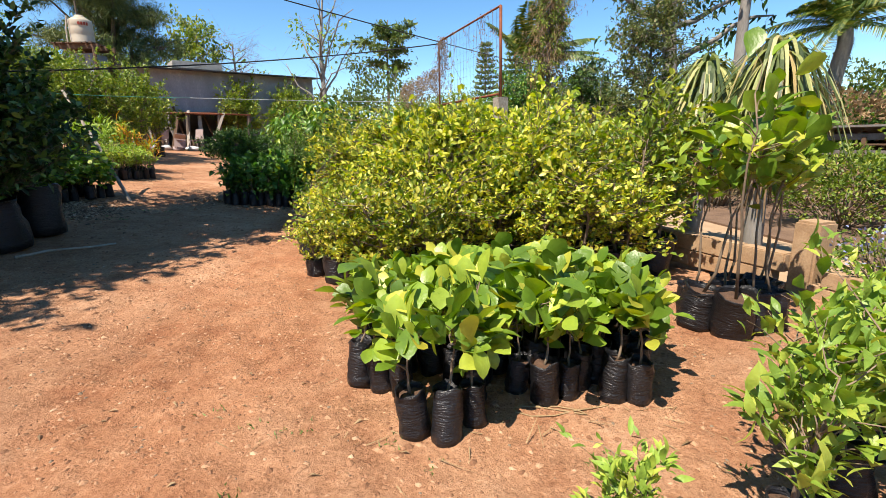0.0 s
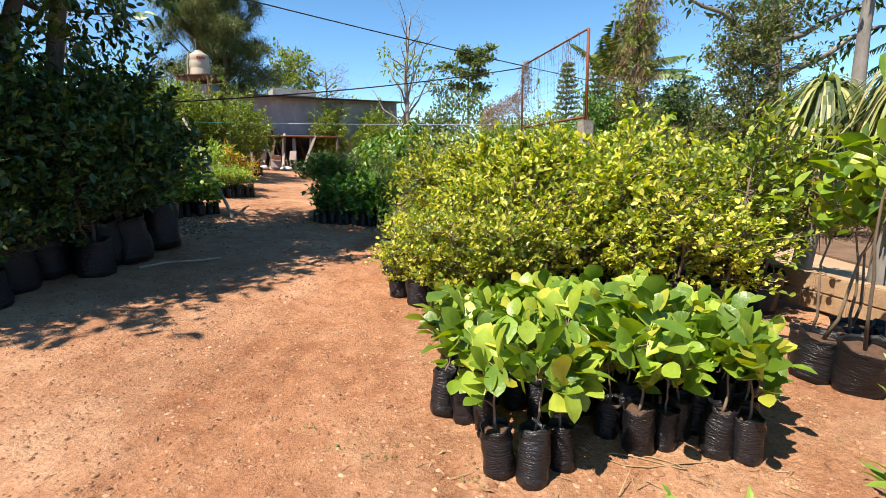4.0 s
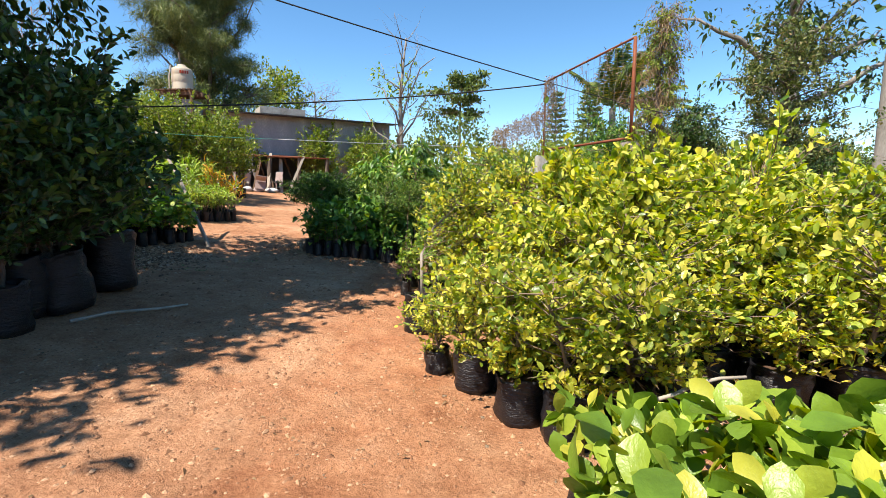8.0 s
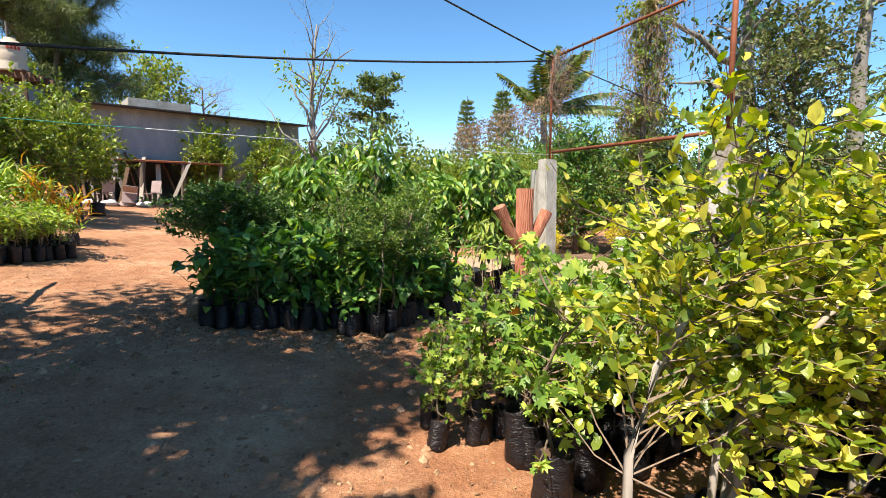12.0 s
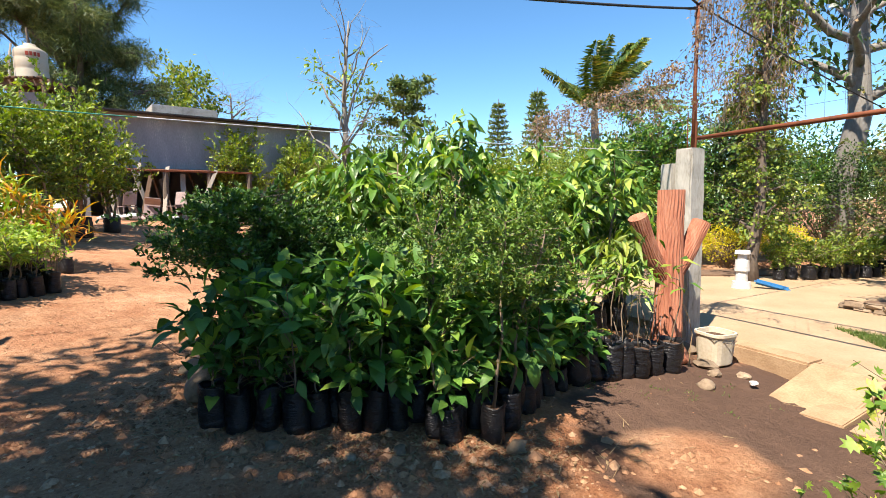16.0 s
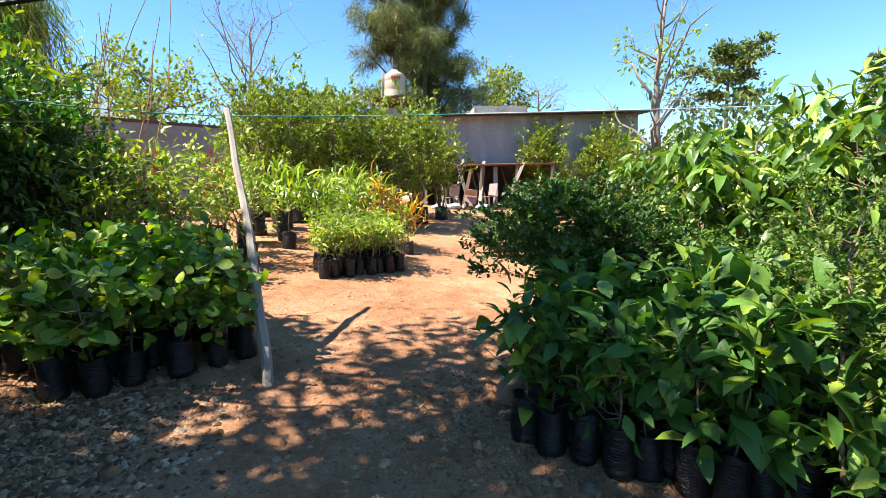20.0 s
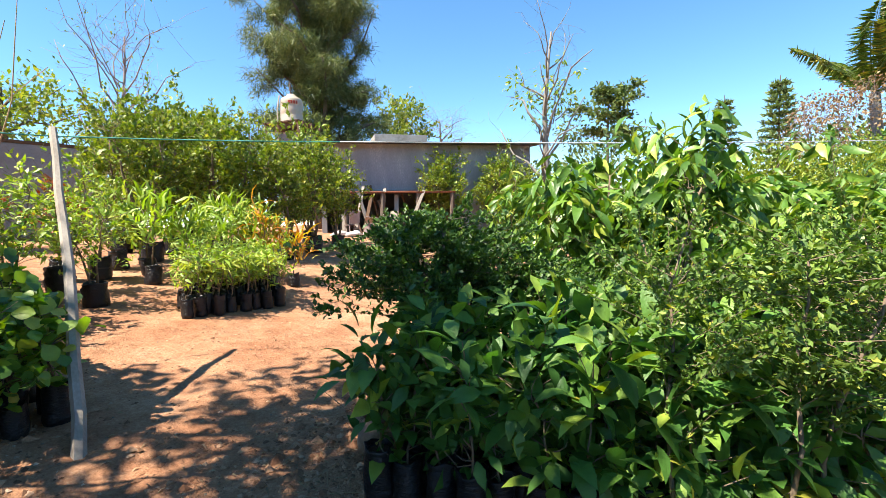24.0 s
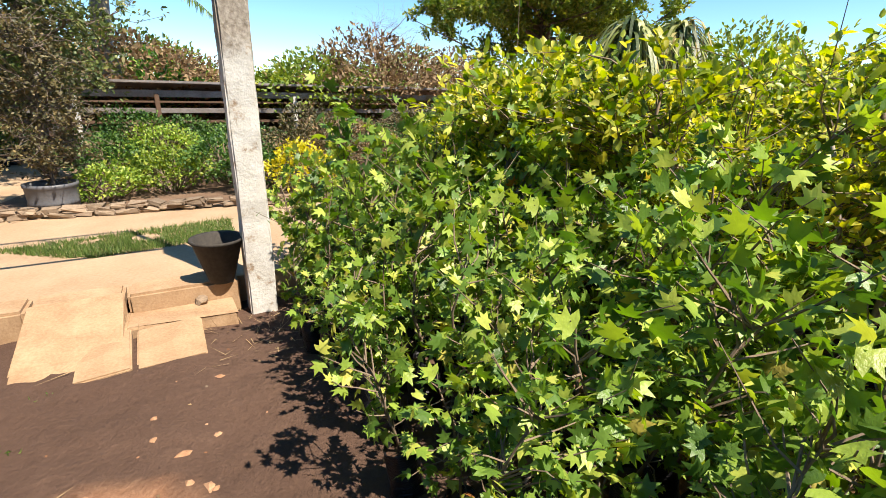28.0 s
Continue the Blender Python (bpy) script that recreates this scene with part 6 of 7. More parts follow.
def strap_tree(at, seed, h, label):
    """A stem with one mop of long straps that arch out and hang to the ground."""
    g = np.random.default_rng(seed)
    ob = thing("strap_leaved_tree", at, label, "tree", "strap-leaved trees")
    stem = curve_pts((0, 0, -0.05), (g.normal(0, 0.05), g.normal(0, 0.05), h), 8, 0.02, g)
    part("trunk", tube([(stem, np.linspace(0.10, 0.05, 8))], 9), GREYBARK, ob, "", True)
    for nm, n, m, lab in (("strap_foliage", 330, L_STRAP, "striped yellow-green strap leaves"), ("dead_strap_skirt", 130, L_DRY, "dry brown strap leaves hanging below")):
        V, Fc = [], []
        for i in range(n):
            live = nm == "strap_foliage"
            a, el = g.uniform(0, 6.28), g.uniform(0.15, 1.52) if live else g.uniform(-0.9, 0.2)
            d = np.array([math.cos(a) * math.cos(el), math.sin(a) * math.cos(el), math.sin(el)])
            p = stem[-1] - np.array([0, 0, 1.0]) * (g.uniform(0, 0.35) if live else g.uniform(0.4, 0.9))
            L = g.uniform(0.6, 1.4) if live else g.uniform(0.5, 0.8)
            s = np.linspace(0, 1, 7)[:, None]
            c = p + d * s * L * (0.58 if live else 0.3) + np.array([0, 0, -1.0]) * s ** 2.3 * L * (0.5 + 0.55 * math.sin(el) if live else 0.8) + g.normal(0, 0.03, 3) * s
            c[:, 2] = np.maximum(c[:, 2], 0.03)
            side = unit(np.cross(d, [0, 0, 1.0]) + 1e-6)
            w = 0.021 * (1 - s ** 2 * 0.8)
            V.append(np.stack([c - side * w, c + side * w], 1).reshape(-1, 3))
            Fc += [(i * 14 + 2 * j, i * 14 + 2 * j + 1, i * 14 + 2 * j + 3, i * 14 + 2 * j + 2) for j in range(6)]
        part(nm, (np.concatenate(V), Fc), m, ob, lab)


strap_tree((2.79, 5.28, 0), 50, 2.05, "tree with a hanging mop of long striped strap leaves")
strap_tree((3.12, 4.62, 0), 51, 2.1, "tree with a hanging mop of long striped strap leaves")


def hedge(name, at, size, label, leaf_m, seed, n, L=0.05, W=0.03, kind="small", cat="shrub", ground=0.0):
    """A bush of leaves on a twig frame, fuller at its face than inside."""
    g = np.random.default_rng(seed)
    ob = thing(name, (at[0], at[1], ground), label, cat)
    d = unit(g.normal(0, 1, (n, 3)))
    d[:, 2] = np.abs(d[:, 2]) * g.choice([1, 1, 1, -0.6], n)
    rad = g.uniform(0.45, 1.02, n)[:, None] ** 0.5 * (1 + 0.16 * np.sin(d[:, :1] * 5 + seed) + 0.14 * np.sin(d[:, 1:2] * 6 + 1) + 0.1 * np.sin(d[:, 2:] * 9))
    P = d * rad * np.array(size) + [0, 0, size[2] * 0.95]
    P = P[P[:, 2] > 0.02]
    D = unit(P - [0, 0, size[2] * 0.6]) + g.normal(0, 0.6, P.shape)
    wood = [(curve_pts((g.normal(0, 0.05), g.normal(0, 0.05), -0.05), P[g.integers(len(P))] * 0.92, 5, 0.07, g), np.linspace(0.016, 0.004, 5)) for k in range(40)]
    tagged(part("twig_mass", tube(wood, 5), BARK, ob), kind="stuff")
    part("foliage", blades(kind, P, D, np.array([0, 0, 1.0]) + g.normal(0, 0.6, P.shape), L * g.uniform(0.7, 1.2, len(P)), W), leaf_m, ob)
    return ob


hedge("yellow_bush", (3.8, 16.3), (0.62, 0.62, 0.42), "rounded bright yellow clipped bush", L_YELLOW, 60, 2600)
hedge("yellow_bush", (5.6, 17.0), (0.55, 0.55, 0.40), "rounded bright yellow clipped bush", L_YELLOW, 61, 2200)
hedge("yellow_bush", (1.0, 15.0), (0.5, 0.5, 0.45), "bright yellow clipped bush behind the mango trees", L_YELLOW, 62, 1800)
for k, (x, y, sx, sz, lm) in enumerate(((6.0, 19.5, 1.6, 1.6, L_DARK), (3.6, 19.5, 1.6, 1.5, L_OLIVE), (1.2, 18.0, 1.5, 1.4, L_OLIVE), (8.2, 17.6, 1.3, 1.3, L_DARK), (10.4, 16.6, 1.4, 1.2, L_DARK), (7.0, 15.4, 0.7, 0.5, L_FRESH), (6.2, 14.9, 0.5, 0.35, L_DARK), (5.2, 15.0, 0.45, 0.35, L_OLIVE), (4.4, 15.3, 0.45, 0.38, L_OLIVE),
                                        (6.6, 12.3, 0.8, 0.5, L_OLIVE), (5.4, 11.3, 0.7, 0.4, L_FRESH), (4.9, 10.2, 0.7, 0.4, L_OLIVE), (6.8, 10.6, 0.8, 0.4, L_DARK), (7.8, 12.0, 1.0, 0.38, L_OLIVE), (5.3, 9.0, 0.8, 0.55, L_OLIVE), (6.8, 8.8, 1.0, 0.45, L_DRY), (4.2, 9.0, 0.5, 0.35, L_YELLOW), (8.5, 9.0, 1.2, 0.42, L_OLIVE),
                                        (9.0, 7.2, 1.4, 0.5, L_DRY), (7.4, 6.4, 1.2, 0.6, L_OLIVE), (5.6, 6.6, 1.0, 0.55, L_OLIVE), (8.4, 4.6, 1.3, 0.6, L_OLIVE), (6.2, 4.4, 1.0, 0.6, L_DRY), (5.0, 3.2, 0.9, 0.45, L_OLIVE), (7.0, 2.4, 1.2, 0.8, L_OLIVE), (4.7, 11.7, 0.6, 0.34, L_FINE), (4.35, 10.8, 0.55, 0.3, L_OLIVE), (5.5, 12.4, 0.6, 0.36, L_OLIVE), (4.45, 9.7, 0.5, 0.3, L_FINE), (5.9, 11.7, 0.65, 0.4, L_DRY), (3.75, 11.3, 0.4, 0.22, L_FRESH))):
    lm = L_FINE if lm is L_OLIVE and k % 2 and k > 8 else L_BROWN if k in (14, 18, 21, 29) else lm
    hedge("garden_shrub", (x, y), (sx, sx, sz), "brownish dry garden shrub in the bed" if lm is L_BROWN else "dark green garden shrub in the bed" if lm in (L_FINE, L_DARK) else "leafy light green garden shrub in the bed", lm, 70 + k, int(3200 * sx * (0.6 + sz)), 0.075 if sx > 0.9 else 0.055, 0.04, "small")
for k, (x, y, s, z) in enumerate(((-0.5, 20, 2.2, 1.5), (3.0, 21.5, 2.4, 1.7), (6.5, 22, 2.6, 1.9), (10.0, 21, 2.6, 1.7), (13.5, 19.0, 2.6, 1.6), (13.0, 14.5, 1.6, 1.1))):
    hedge("tall_garden_hedge", (x, y), (s, s * 0.8, z), "tall dense green hedge at the back of the garden", L_COFFEE if k % 2 else L_OLIVE, 200 + k, 5200, 0.13, 0.07, "oval", "hedge")
hedge("flowering_shrub", (3.55, 3.5), (0.5, 0.5, 0.28), "low green shrub by the wall", L_OLIVE, 99, 1200, 0.05, 0.03)
hedge("blue_flower_head", (3.5, 3.45), (0.45, 0.45, 0.34), "pale blue flower clusters by the wall", FLOWER, 100, 260, 0.035, 0.035)
# brown far vegetation belt and flat roofs behind the garden
for k in range(22):
    a = k / 21
    hedge("far_shrub", (17 + 5 * math.sin(k * 1.7), 20 - a * 34), (2.6, 2.6, 1.28 + 0.3 * math.sin(k)), "dry brownish shrub belt beyond the garden", L_DRY if k % 2 else L_OLIVE, 120 + k, 4200, 0.17, 0.10)
for k in range(14):
    x = -10 + k * 3.2
    hedge("far_tree_line", (x, 34 + 5 * math.sin(k * 2.1)), (3.4, 3.0, 2.1 + 0.5 * math.sin(k * 1.3)), "green tree belt far behind the plot", L_FAR, 150 + k, 1700, 0.3, 0.17, cat="trees", ground=0.3)

# shade-house frame behind the garden
sh = thing("shade_house", (10.0, 13.2, 0), "low dark timber shade house with a sheet roof", "shade house", turn=-66)
for k in range(8):
    bm = bmesh.new()
    part("house_post", box(bm, (-3.5 + k * 1.6, 0, 0.62), (0.10, 0.10, 1.3), 0, 0.01), WHITEPAINT if k % 3 == 1 else BROWNWOOD, sh)
for z, hh, m_ in ((0.35, 0.07, BROWNWOOD), (0.62, 0.07, BROWNWOOD), (0.88, 0.12, SHEET), (1.08, 0.05, BROWNWOOD), (1.27, 0.16, SHEET)):
    bm = bmesh.new()
    part("rail", box(bm, (2.2, 0.02, z), (12.5, 0.06, hh), 0, 0.01), m_, sh, "weathered grey board" if m_ is SHEET else "")
bm = bmesh.new()
part("roof_sheet", box(bm, (2.2, 1.4, 1.42), (13, 3.2, 0.06), 0, 0.01, (-4, 0)), SHEET, sh)
bm = bmesh.new()
part("back_wall", box(bm, (2.2, 2.9, 0.65), (13, 0.1, 1.3), 0, 0.01), BROWNWOOD, sh)

# ---- things at the gate ----
def stump(at):
    ob = thing("tree_stump_sculpture", at, "red-painted cement tree stump sculpture with cut branches", "sculpture")
    def limb(pts, rad, n=132, m=40):
        pts = np.array(pts, float)
        s = np.linspace(0, len(pts) - 1, m)
        i = np.minimum(s.astype(int), len(pts) - 2)
        f = (s - i)[:, None]
        c = pts[i] * (1 - f) + pts[i + 1] * f
        r = np.interp(s, range(len(rad)), rad)
        tan = unit(np.gradient(c, axis=0))
        a0 = unit(np.cross(tan, [0.3, 1, 0.1]))
        b0 = np.cross(tan, a0)
        V = []
        for q in range(m):
            for j in range(n):
                a = j * 2 * math.pi / n
                k = 1 + 0.04 * math.sin(a * 24 + 1.5 * noise.noise((a, q * 0.25, 4)) * 3) + 0.02 * math.sin(a * 7 + q * 0.2) + 0.05 * noise.noise((math.cos(a) * 2, math.sin(a) * 2, q * 0.25))
                V.append(c[q] + r[q] * k * (math.cos(a) * a0[q] + math.sin(a) * b0[q]))
        F = [(q * n + j, q * n + (j + 1) % n, (q + 1) * n + (j + 1) % n, (q + 1) * n + j) for q in range(m - 1) for j in range(n)]
        F.append(tuple((m - 1) * n + j for j in range(n)))
        return np.array(V), F
    part("trunk", limb([(0, 0, -0.1), (0, 0, 0.12), (0.01, 0, 0.4), (0, 0, 1.1), (0, 0, 1.60)], [0.165, 0.14, 0.12, 0.112, 0.11]), REDSTUMP, ob)
    part("cut_branch", limb([(0.0, 0.0, 0.72), (0.16, 0.0, 1.0), (0.31, 0.03, 1.30)], [0.07, 0.075, 0.082], 64, 20), REDSTUMP, ob)
    part("cut_branch", limb([(0.0, 0.0, 0.72), (-0.2, -0.08, 1.0), (-0.38, -0.16, 1.36)], [0.07, 0.075, 0.082], 64, 20), REDSTUMP, ob)
    part("cut_branch", limb([(0.04, -0.04, 0.02), (0.10, -0.08, 0.06), (0.14, -0.11, 0.08)], [0.09, 0.08, 0.07], 24, 8), REDSTUMP, ob)


stump((-0.55, 10.40, -0.05))
rr = np.random.default_rng(77)
for k, (x, y, s) in enumerate(((-0.86, 10.3, 0.13), (-1.05, 10.28, 0.15), (-0.72, 10.62, 0.14), (-0.25, 10.25, 0.10), (-1.25, 10.35, 0.12), (-0.95, 10.55, 0.16), (-0.18, 10.7, 0.12), (-0.32, 10.0, 0.07), (-0.05, 10.02, 0.06), (0.1, 10.75, 0.13), (0.24, 10.6, 0.09), (0.85, 9.05, 0.055))):
    o = part("rock", rock_mesh(rr, (s * 0.9, s * rr.uniform(0.6, 0.9), s * rr.uniform(0.4, 0.6))), STONE, None, "", False)
    o.matrix_basis = pose(x, y, float(gz(x, y)) + s * 0.25 + (0.12 if k > 8 else 0), 0, 0, rr.uniform(0, 360))
    tagged(o, "rough dusty field stone by the gate", "rock", "rocks at the gate")
bk = thing("bucket", (-0.09, 10.38, -0.08), "old square cream plastic bucket filled with soil", "bucket", turn=20)
V, F = [], []
prof = [(0.115, 0.0), (0.122, 0.01), (0.14, 0.27), (0.152, 0.275), (0.152, 0.30), (0.132, 0.30), (0.128, 0.25), (0.0, 0.26)]
for r, z in prof:
    for j in range(24):
        a = j * math.pi / 12
        k = (abs(math.cos(a)) ** 4 + abs(math.sin(a)) ** 4) ** -0.25
        V.append((r * k * math.cos(a), r * k * math.sin(a), z))
F = [(i * 24 + j, i * 24 + (j + 1) % 24, (i + 1) * 24 + (j + 1) % 24, (i + 1) * 24 + j) for i in range(len(prof) - 1) for j in range(24)]
part("bucket_body", (V[:24 * 7], [f for f in F if max(f) < 24 * 7]), BUCKET, bk)
part("soil", (V[24 * 6:], [tuple(q - 144 for q in f) for f in F if min(f) >= 144]), SOIL, bk)
part("bail_handle", tube([([(-0.145, 0, 0.28), (-0.145, -0.1, 0.25), (0.0, -0.165, 0.22), (0.145, -0.1, 0.25), (0.145, 0, 0.28)], np.full(5, 0.004))], 5), WIRE, bk)
hb = thing("hanging_bucket", (0.95, 8.93, 0.04), "dark plastic pot tied against the white pillar", "pot", turn=10)
V = [(r * math.cos(j * math.pi / 10), r * math.sin(j * math.pi / 10), z) for r, z in ((0.075, 0), (0.085, 0.01), (0.165, 0.30), (0.18, 0.31), (0.18, 0.33), (0.155, 0.32), (0.12, 0.2)) for j in range(20)]
F = [(i * 20 + j, i * 20 + (j + 1) % 20, (i + 1) * 20 + (j + 1) % 20, (i + 1) * 20 + j) for i in range(6) for j in range(20)]
part("pot_body", (V, F), DARKINSIDE, hb, "", True)

drum = thing("drum_planter", (3.2, 11.55, 0), "cut grey plastic drum used as a planter", "planter")
prof = [(0.20, 0), (0.225, 0.02), (0.235, 0.12), (0.245, 0.13), (0.235, 0.15), (0.245, 0.30), (0.255, 0.31), (0.255, 0.345), (0.235, 0.345), (0.23, 0.27)]
V = [(r * math.cos(j * math.pi / 14), r * math.sin(j * math.pi / 14), z) for r, z in prof for j in range(28)]
F = [(i * 28 + j, i * 28 + (j + 1) % 28, (i + 1) * 28 + (j + 1) % 28, (i + 1) * 28 + j) for i in range(len(prof) - 1) for j in range(28)]
part("drum_body", (V, F), GREYPLASTIC, drum, "", True)
part("soil", ([(0, 0, 0.29)] + [(0.232 * math.cos(j * math.pi / 14), 0.232 * math.sin(j * math.pi / 14), 0.28) for j in range(28)], [(0, 1 + j, 1 + (j + 1) % 28) for j in range(28)]), SOIL, drum)
tree("drum_shrub", (3.2, 11.55, 0.28), "bushy brown-green climber growing in the drum", 90, 1.9, 0.1, 0.5, 26, 12, 20, 0.045, 0.03, "small", L_BROWN, DARKBARK, 0.02, 0.1, 0, 0.2, category="shrub")

st = bmesh.new()
for z, r, h in ((0.06, 0.17, 0.12), (0.22, 0.11, 0.22), (0.42, 0.13, 0.2), (0.56, 0.09, 0.1), (0.66, 0.14, 0.06)):
    bmesh.ops.create_cone(st, cap_ends=True, segments=16, radius1=r, radius2=r * 0.9, depth=h, matrix=Matrix.Translation((0, 0, z)))
o = part("garden_statue", st, WHITEPAINT)
o.matrix_basis = pose(2.35, 13.66, 0) @ Matrix.Diagonal((0.85, 0.85, 0.9, 1))
tagged(o, "worn white garden statue on the terrace", "statue")
bl3 = bmesh.new()
box(bl3, (0, 0, 0.06), (0.5, 0.12, 0.08), 0, 0.03, (0, 14))
o = part("blue_bag", bl3, BLUEPLASTIC)
o.matrix_basis = pose(2.75, 13.5, 0, 0, 0, -30)
tagged(o, "crumpled bright blue plastic bag beside the statue", "plastic bag")
wb = part("white_scrap", rock_mesh(rr, (0.035, 0.03, 0.02)), WHITEPAINT)
wb.matrix_basis = pose(-0.14, 9.76, -0.045)
tagged(wb, "crumpled white scrap lying on the soil", "litter")

# lawn strip and stone edging
rl = np.random.default_rng(91)
lp = []
for k in range(9000):
    s, t = rl.uniform(0, 1), rl.uniform(0, 1)
    q = (1 - s) * ((1 - t) * np.array((1.75, 11.15)) + t * np.array((1.55, 10.25))) + s * ((1 - t) * np.array((2.9, 9.55)) + t * np.array((2.2, 9.25)))
    if noise.noise((q[0] * 3, q[1] * 3, 0)) > -0.35:
        lp.append((q[0], q[1], 0.0))
lp = np.array(lp)
tagged(part("lawn", blades("needle", lp, np.array([0, 0, 1.0]) + rl.normal(0, 0.45, lp.shape), rl.normal(0, 1, lp.shape), rl.uniform(0.03, 0.07, len(lp)), 0.007), GRASS), "short green lawn strip beside the path", "grass", kind="stuff")
for i, (a, b_) in enumerate((((2.75, 12.1), (3.55, 9.75)), ((3.55, 9.75), (3.9, 8.4)))):
    ed = thing("stone_edging", (a[0], a[1], 0), "low edging of rough flat stones along the bed", "edging", turn=math.degrees(math.atan2(b_[1] - a[1], b_[0] - a[0])))
    n = int(math.dist(a, b_) / 0.2)
    for k in range(n):
        for c in range(2):
            sb = bmesh.new()
            box(sb, (0, 0, 0), (rl.uniform(0.15, 0.26), 0.15, rl.uniform(0.045, 0.075)), 0, 0.012)
            for v in sb.verts:
                v.co += Vector(rl.normal(0, 0.01, 3))
            o = part("stone", sb, STONE, ed)
            o.matrix_basis = pose(k * 0.2 + 0.1 * c, rl.normal(0, 0.02), 0.035 + c * 0.05, rl.normal(0, 4), rl.normal(0, 4), rl.normal(0, 12))

# hills; distance haze is put into the far one's blue-grey colour
for nm, cx, cy_, rx, ry, h, m_ in (("hill", -230, -50, 150, 130, 68, HILL), ("far_hill", -420, 60, 260, 160, 90, HAZY_FAR_HILL)):
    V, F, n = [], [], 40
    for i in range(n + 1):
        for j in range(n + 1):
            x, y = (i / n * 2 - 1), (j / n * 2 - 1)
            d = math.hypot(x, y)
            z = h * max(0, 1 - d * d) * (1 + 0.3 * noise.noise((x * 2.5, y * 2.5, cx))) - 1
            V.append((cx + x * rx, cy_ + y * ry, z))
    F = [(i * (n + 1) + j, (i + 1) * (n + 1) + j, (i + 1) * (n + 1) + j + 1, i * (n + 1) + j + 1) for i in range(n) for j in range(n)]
    tagged(part(nm, (V, F), m_, None, "", True), "distant hillside, dry reddish near, haze-blue behind", "hill", kind="structure")

# ---- small loose things ----
rs = np.random.default_rng(123)


def dry(p):
    """Keeps most loose bits off the dark soil by the gate."""
    return math.hypot(p[0] + 0.05, p[1] - 8.65) > 1.95 or rs.uniform() < 0.02


pb_ = [(rs.normal(-5.95, 0.42), rs.normal(6.95, 0.45)) for k in range(11000)]
tagged(part("gravel", stones(rs, pb_, 0.0145, 0.7), GRIT), "loose gravel scattered on the ground by the hut", "gravel", kind="stuff")
pb_ = [(rs.uniform(-7, 2.5), rs.uniform(0.3, 11.5)) for k in range(2600)]
tagged(part("pebbles", stones(rs, [p for p in pb_ if p[0] < 1.2 + (9.5 - p[1]) * 0.4 and dry(p)], 0.007, 0.6), STONE), "small pebbles strewn over the earth yard", "pebbles", kind="stuff")
pb_ = [(rs.uniform(-7, 1.8), rs.uniform(0.3, 11.5)) for k in range(15000)] + [(rs.uniform(-4.2, 1.6), rs.uniform(0.6, 5.0)) for k in range(9000)] + [(rs.normal(-2.8, 1.2), rs.normal(8.5, 0.3)) for k in range(2600)] + [(rs.normal(-4.5, 0.35), rs.normal(9.2, 0.8)) for k in range(1200)]
tagged(part("clods", stones(rs, [p for p in pb_ if p[0] < 1.0 + (9.5 - p[1]) * 0.35 and dry(p)], 0.009, 0.6), CLOD), "small clods of red earth over the yard", "clods", kind="stuff")
pb_ = [(rs.normal(-2.9, 1.0), rs.normal(8.45, 0.16)) for k in range(420)] + [(rs.normal(-4.45, 0.2), rs.normal(9.1, 0.5)) for k in range(300)] + [(rs.uniform(-6, -2), rs.uniform(5.5, 9)) for k in range(500)]
tagged(part("earth_lumps", stones(rs, pb_, 0.02, 0.7), CLOD), "crumbly lumps of red earth along the plot edge", "earth lumps", kind="stuff")
lv = np.array([(x, y, ground_z(x, y) + 0.008) for x, y in [(rs.uniform(-7, 2), rs.uniform(1, 11)) for k in range(900)] + [(rs.normal(-2.6, 1.2), rs.normal(8.55, 0.2)) for k in range(900)] + [(rs.normal(-6.3, 0.8), rs.normal(7.1, 0.4)) for k in range(300)] + [(rs.normal(-0.9, 0.6), rs.normal(9.75, 0.3)) for k in range(300)] if dry((x, y))])
tagged(part("leaf_litter", blades("lance", lv, np.c_[rs.normal(0, 1, (len(lv), 2)), rs.normal(0, 0.15, len(lv))], np.array([0, 0, 1.0]) + rs.normal(0, 0.25, lv.shape), rs.uniform(0.02, 0.07, len(lv)), 0.014), L_DRY), "dry fallen leaves and straw on the ground", "leaf litter", kind="stuff")
tagged(part("fallen_branch", tube([(curve_pts((-4.3, 4.55, 0.215), (-3.8, 5.3, 0.19), 6, 0.04, rs), np.linspace(0.016, 0.01, 6))], 6), PALEWOOD), "pale bare fallen branch lying on the earth", "branch")

# straw stalks and small twigs along the edges of the plots
sp = np.array([(x, y, ground_z(x, y) + 0.012) for x, y in [(rs.normal(-2.9, 0.9), rs.normal(8.58, 0.14)) for k in range(260)] + [(rs.normal(-6.2, 0.6), rs.normal(7.2, 0.35)) for k in range(150)] + [(rs.normal(0.4, 0.7), rs.normal(1.95, 0.25)) for k in range(60)] + [(rs.normal(-4.4, 0.2), rs.normal(9.2, 0.5)) for k in range(120)] + [(rs.normal(0.55, 0.25), rs.normal(8.5, 0.5)) for k in range(160)]])
tagged(part("straw", blades("needle", sp, np.c_[rs.normal(0, 1, (len(sp), 2)), rs.normal(0.05, 0.12, len(sp))], np.array([0, 0, 1.0]) + rs.normal(0, 0.3, sp.shape), rs.uniform(0.06, 0.2, len(sp)), 0.006), DRYSTRAW), "dry straw stalks strewn along the plot edges", "straw", kind="stuff")
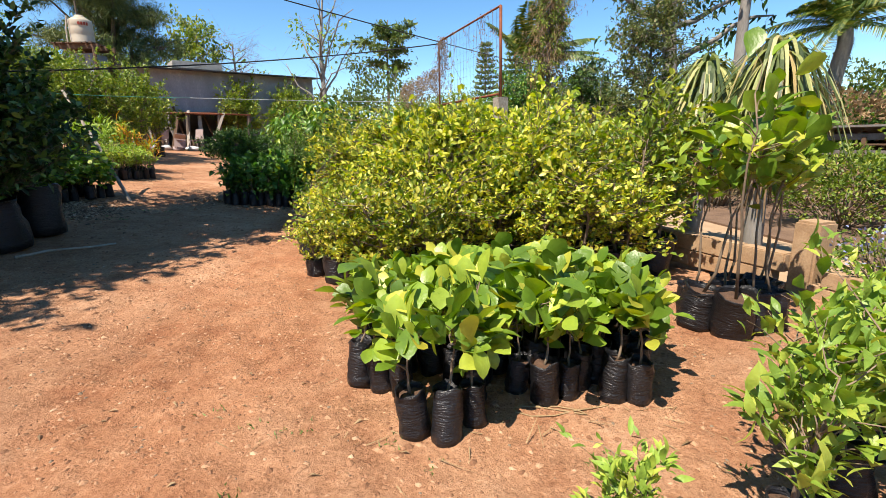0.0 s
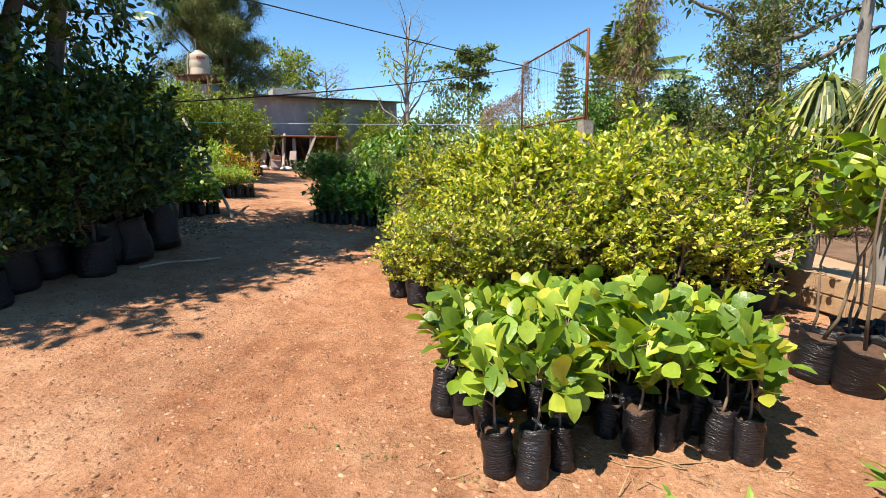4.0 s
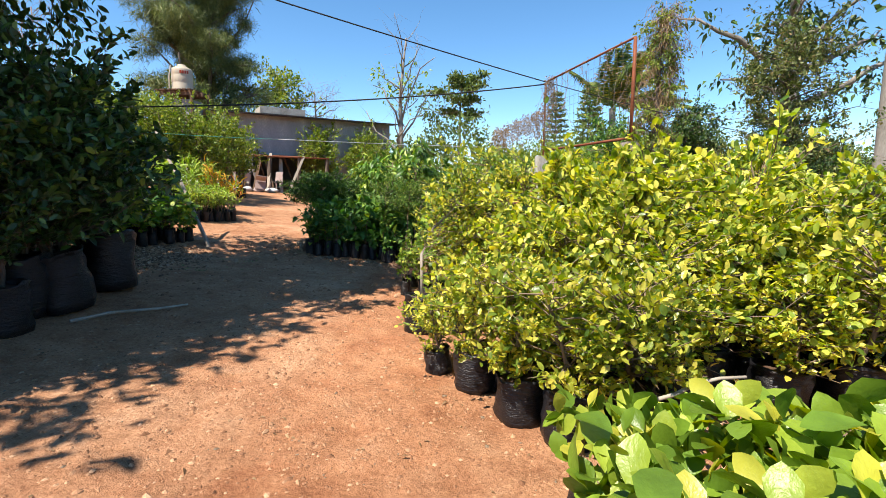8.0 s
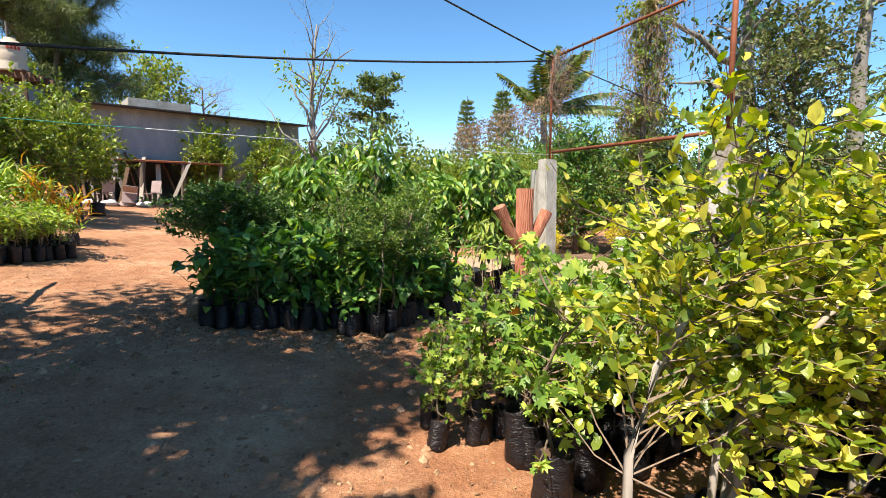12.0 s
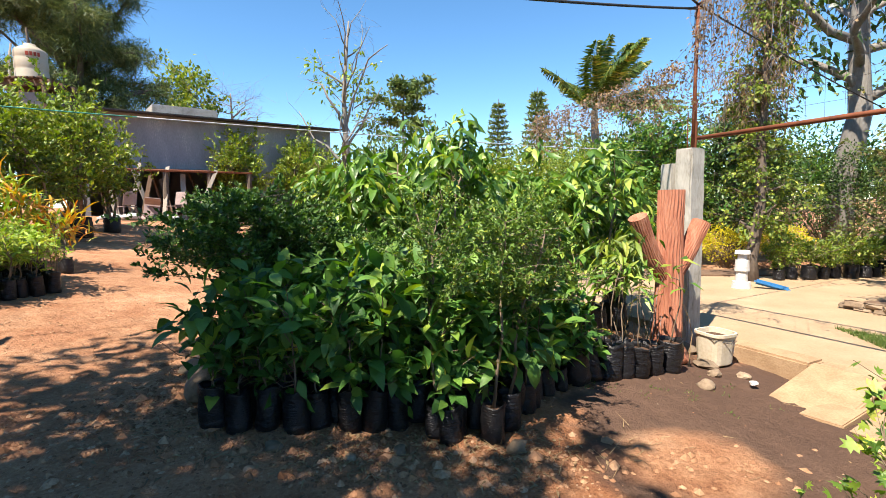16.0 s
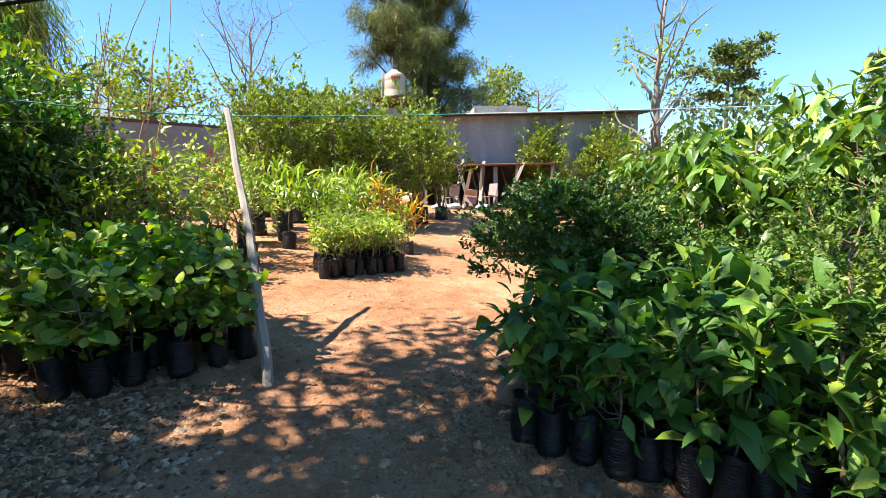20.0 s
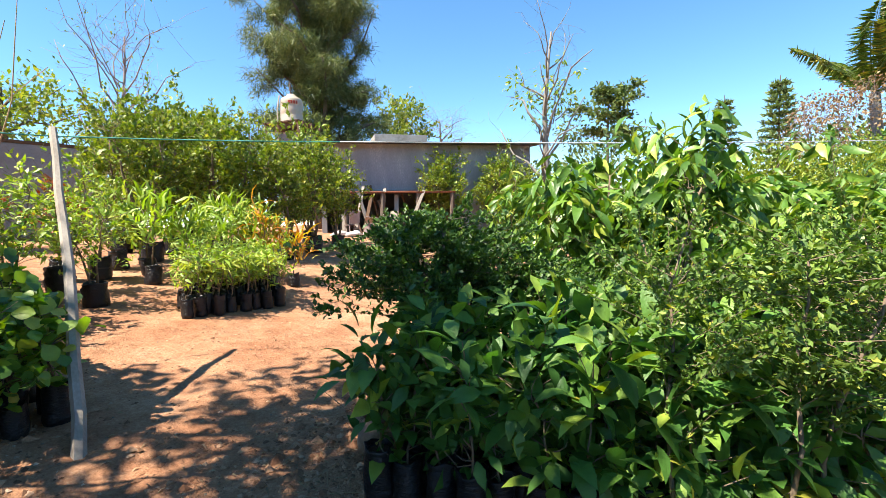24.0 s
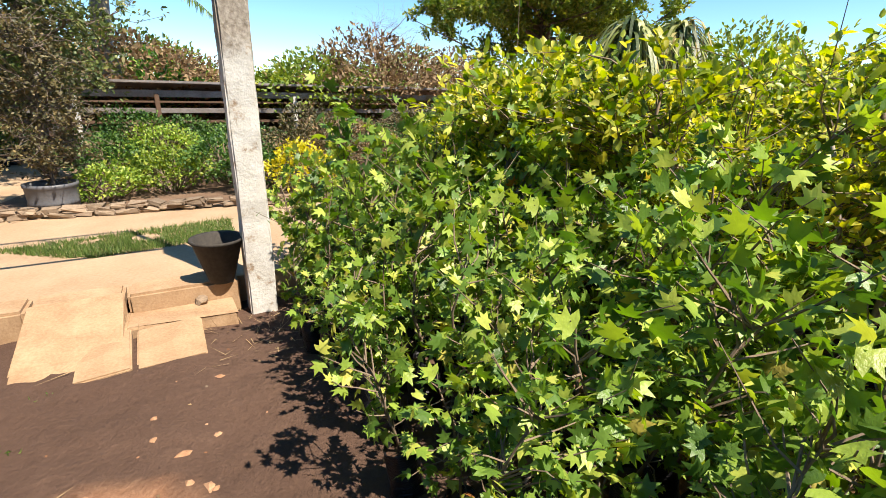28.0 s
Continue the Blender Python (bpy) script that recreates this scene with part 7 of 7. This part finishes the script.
wp = np.array([(x + dx, y + dy, ground_z(x, y)) for x, y in [(rs.normal(0.3, 0.8), rs.normal(1.9, 0.2)) for k in range(16)] + [(rs.normal(-1.0, 0.6), rs.normal(9.5, 0.2)) for k in range(16)] + [(rs.normal(-4.9, 0.7), rs.normal(6.9, 0.4)) for k in range(18)] for dx, dy in rs.normal(0, 0.03, (9, 2))])
tagged(part("weeds", blades("lance", wp, np.array([0, 0, 0.8]) + rs.normal(0, 0.7, wp.shape), rs.normal(0, 1, wp.shape), rs.uniform(0.015, 0.035, len(wp)), 0.008), GRASS), "tiny green weeds sprouting from the earth", "weeds", kind="stuff")
for k, (x, y, s, fl) in enumerate(((-4.24, 9.14, 0.17, 0.9), (-4.5, 9.55, 0.13, 0.7), (-3.62, 8.52, 0.05, 0.7), (-2.95, 8.53, 0.045, 0.7), (-2.3, 8.6, 0.06, 0.7), (-3.2, 8.45, 0.035, 0.7), (-0.55, 9.72, 0.07, 0.6), (-5.0, 8.1, 0.03, 0.6))):
    o = part("rock", rock_mesh(rr, (s, s * 0.8, s * fl)), STONE, None, "", True)
    o.matrix_basis = pose(x, y, ground_z(x, y) + s * 0.2, 0, 0, rr.uniform(0, 360))
    tagged(o, "brown earth-stained stone at the plot edge", "rock", "rocks at the plot edge")

# dry bare stems among the rocks by the stump
for k in range(12):
    x, y = rs.normal(-0.95, 0.25), rs.normal(10.3, 0.12)
    o = part("dead_weed", tube([(curve_pts((0, 0, -0.03), (rs.normal(0, 0.14), rs.normal(0, 0.14), rs.uniform(0.35, 0.85)), 5, 0.06, rs), np.linspace(0.006, 0.002, 5))], 5), L_TWIG if k % 2 else DRYSTRAW)
    o.matrix_basis = pose(x, y, ground_z(x, y))
    tagged(o, "thin dry bare plant stem by the stump", "dry stem", "dry stems by the stump")

# loose twine on the earth by the seedlings
tw = [(0.42 + 0.2 * math.sin(k * 0.55) + 0.012 * k, 2.0 + 0.05 * math.cos(k * 0.9)) for k in range(16)]
tw = [(x, y, ground_z(x, y) + 0.006) for x, y in tw]
tagged(part("twine", tube([(tw, np.full(16, 0.0035))], 5), DRYSTRAW, None, "", True), "loose yellowish twine lying on the earth", "twine")
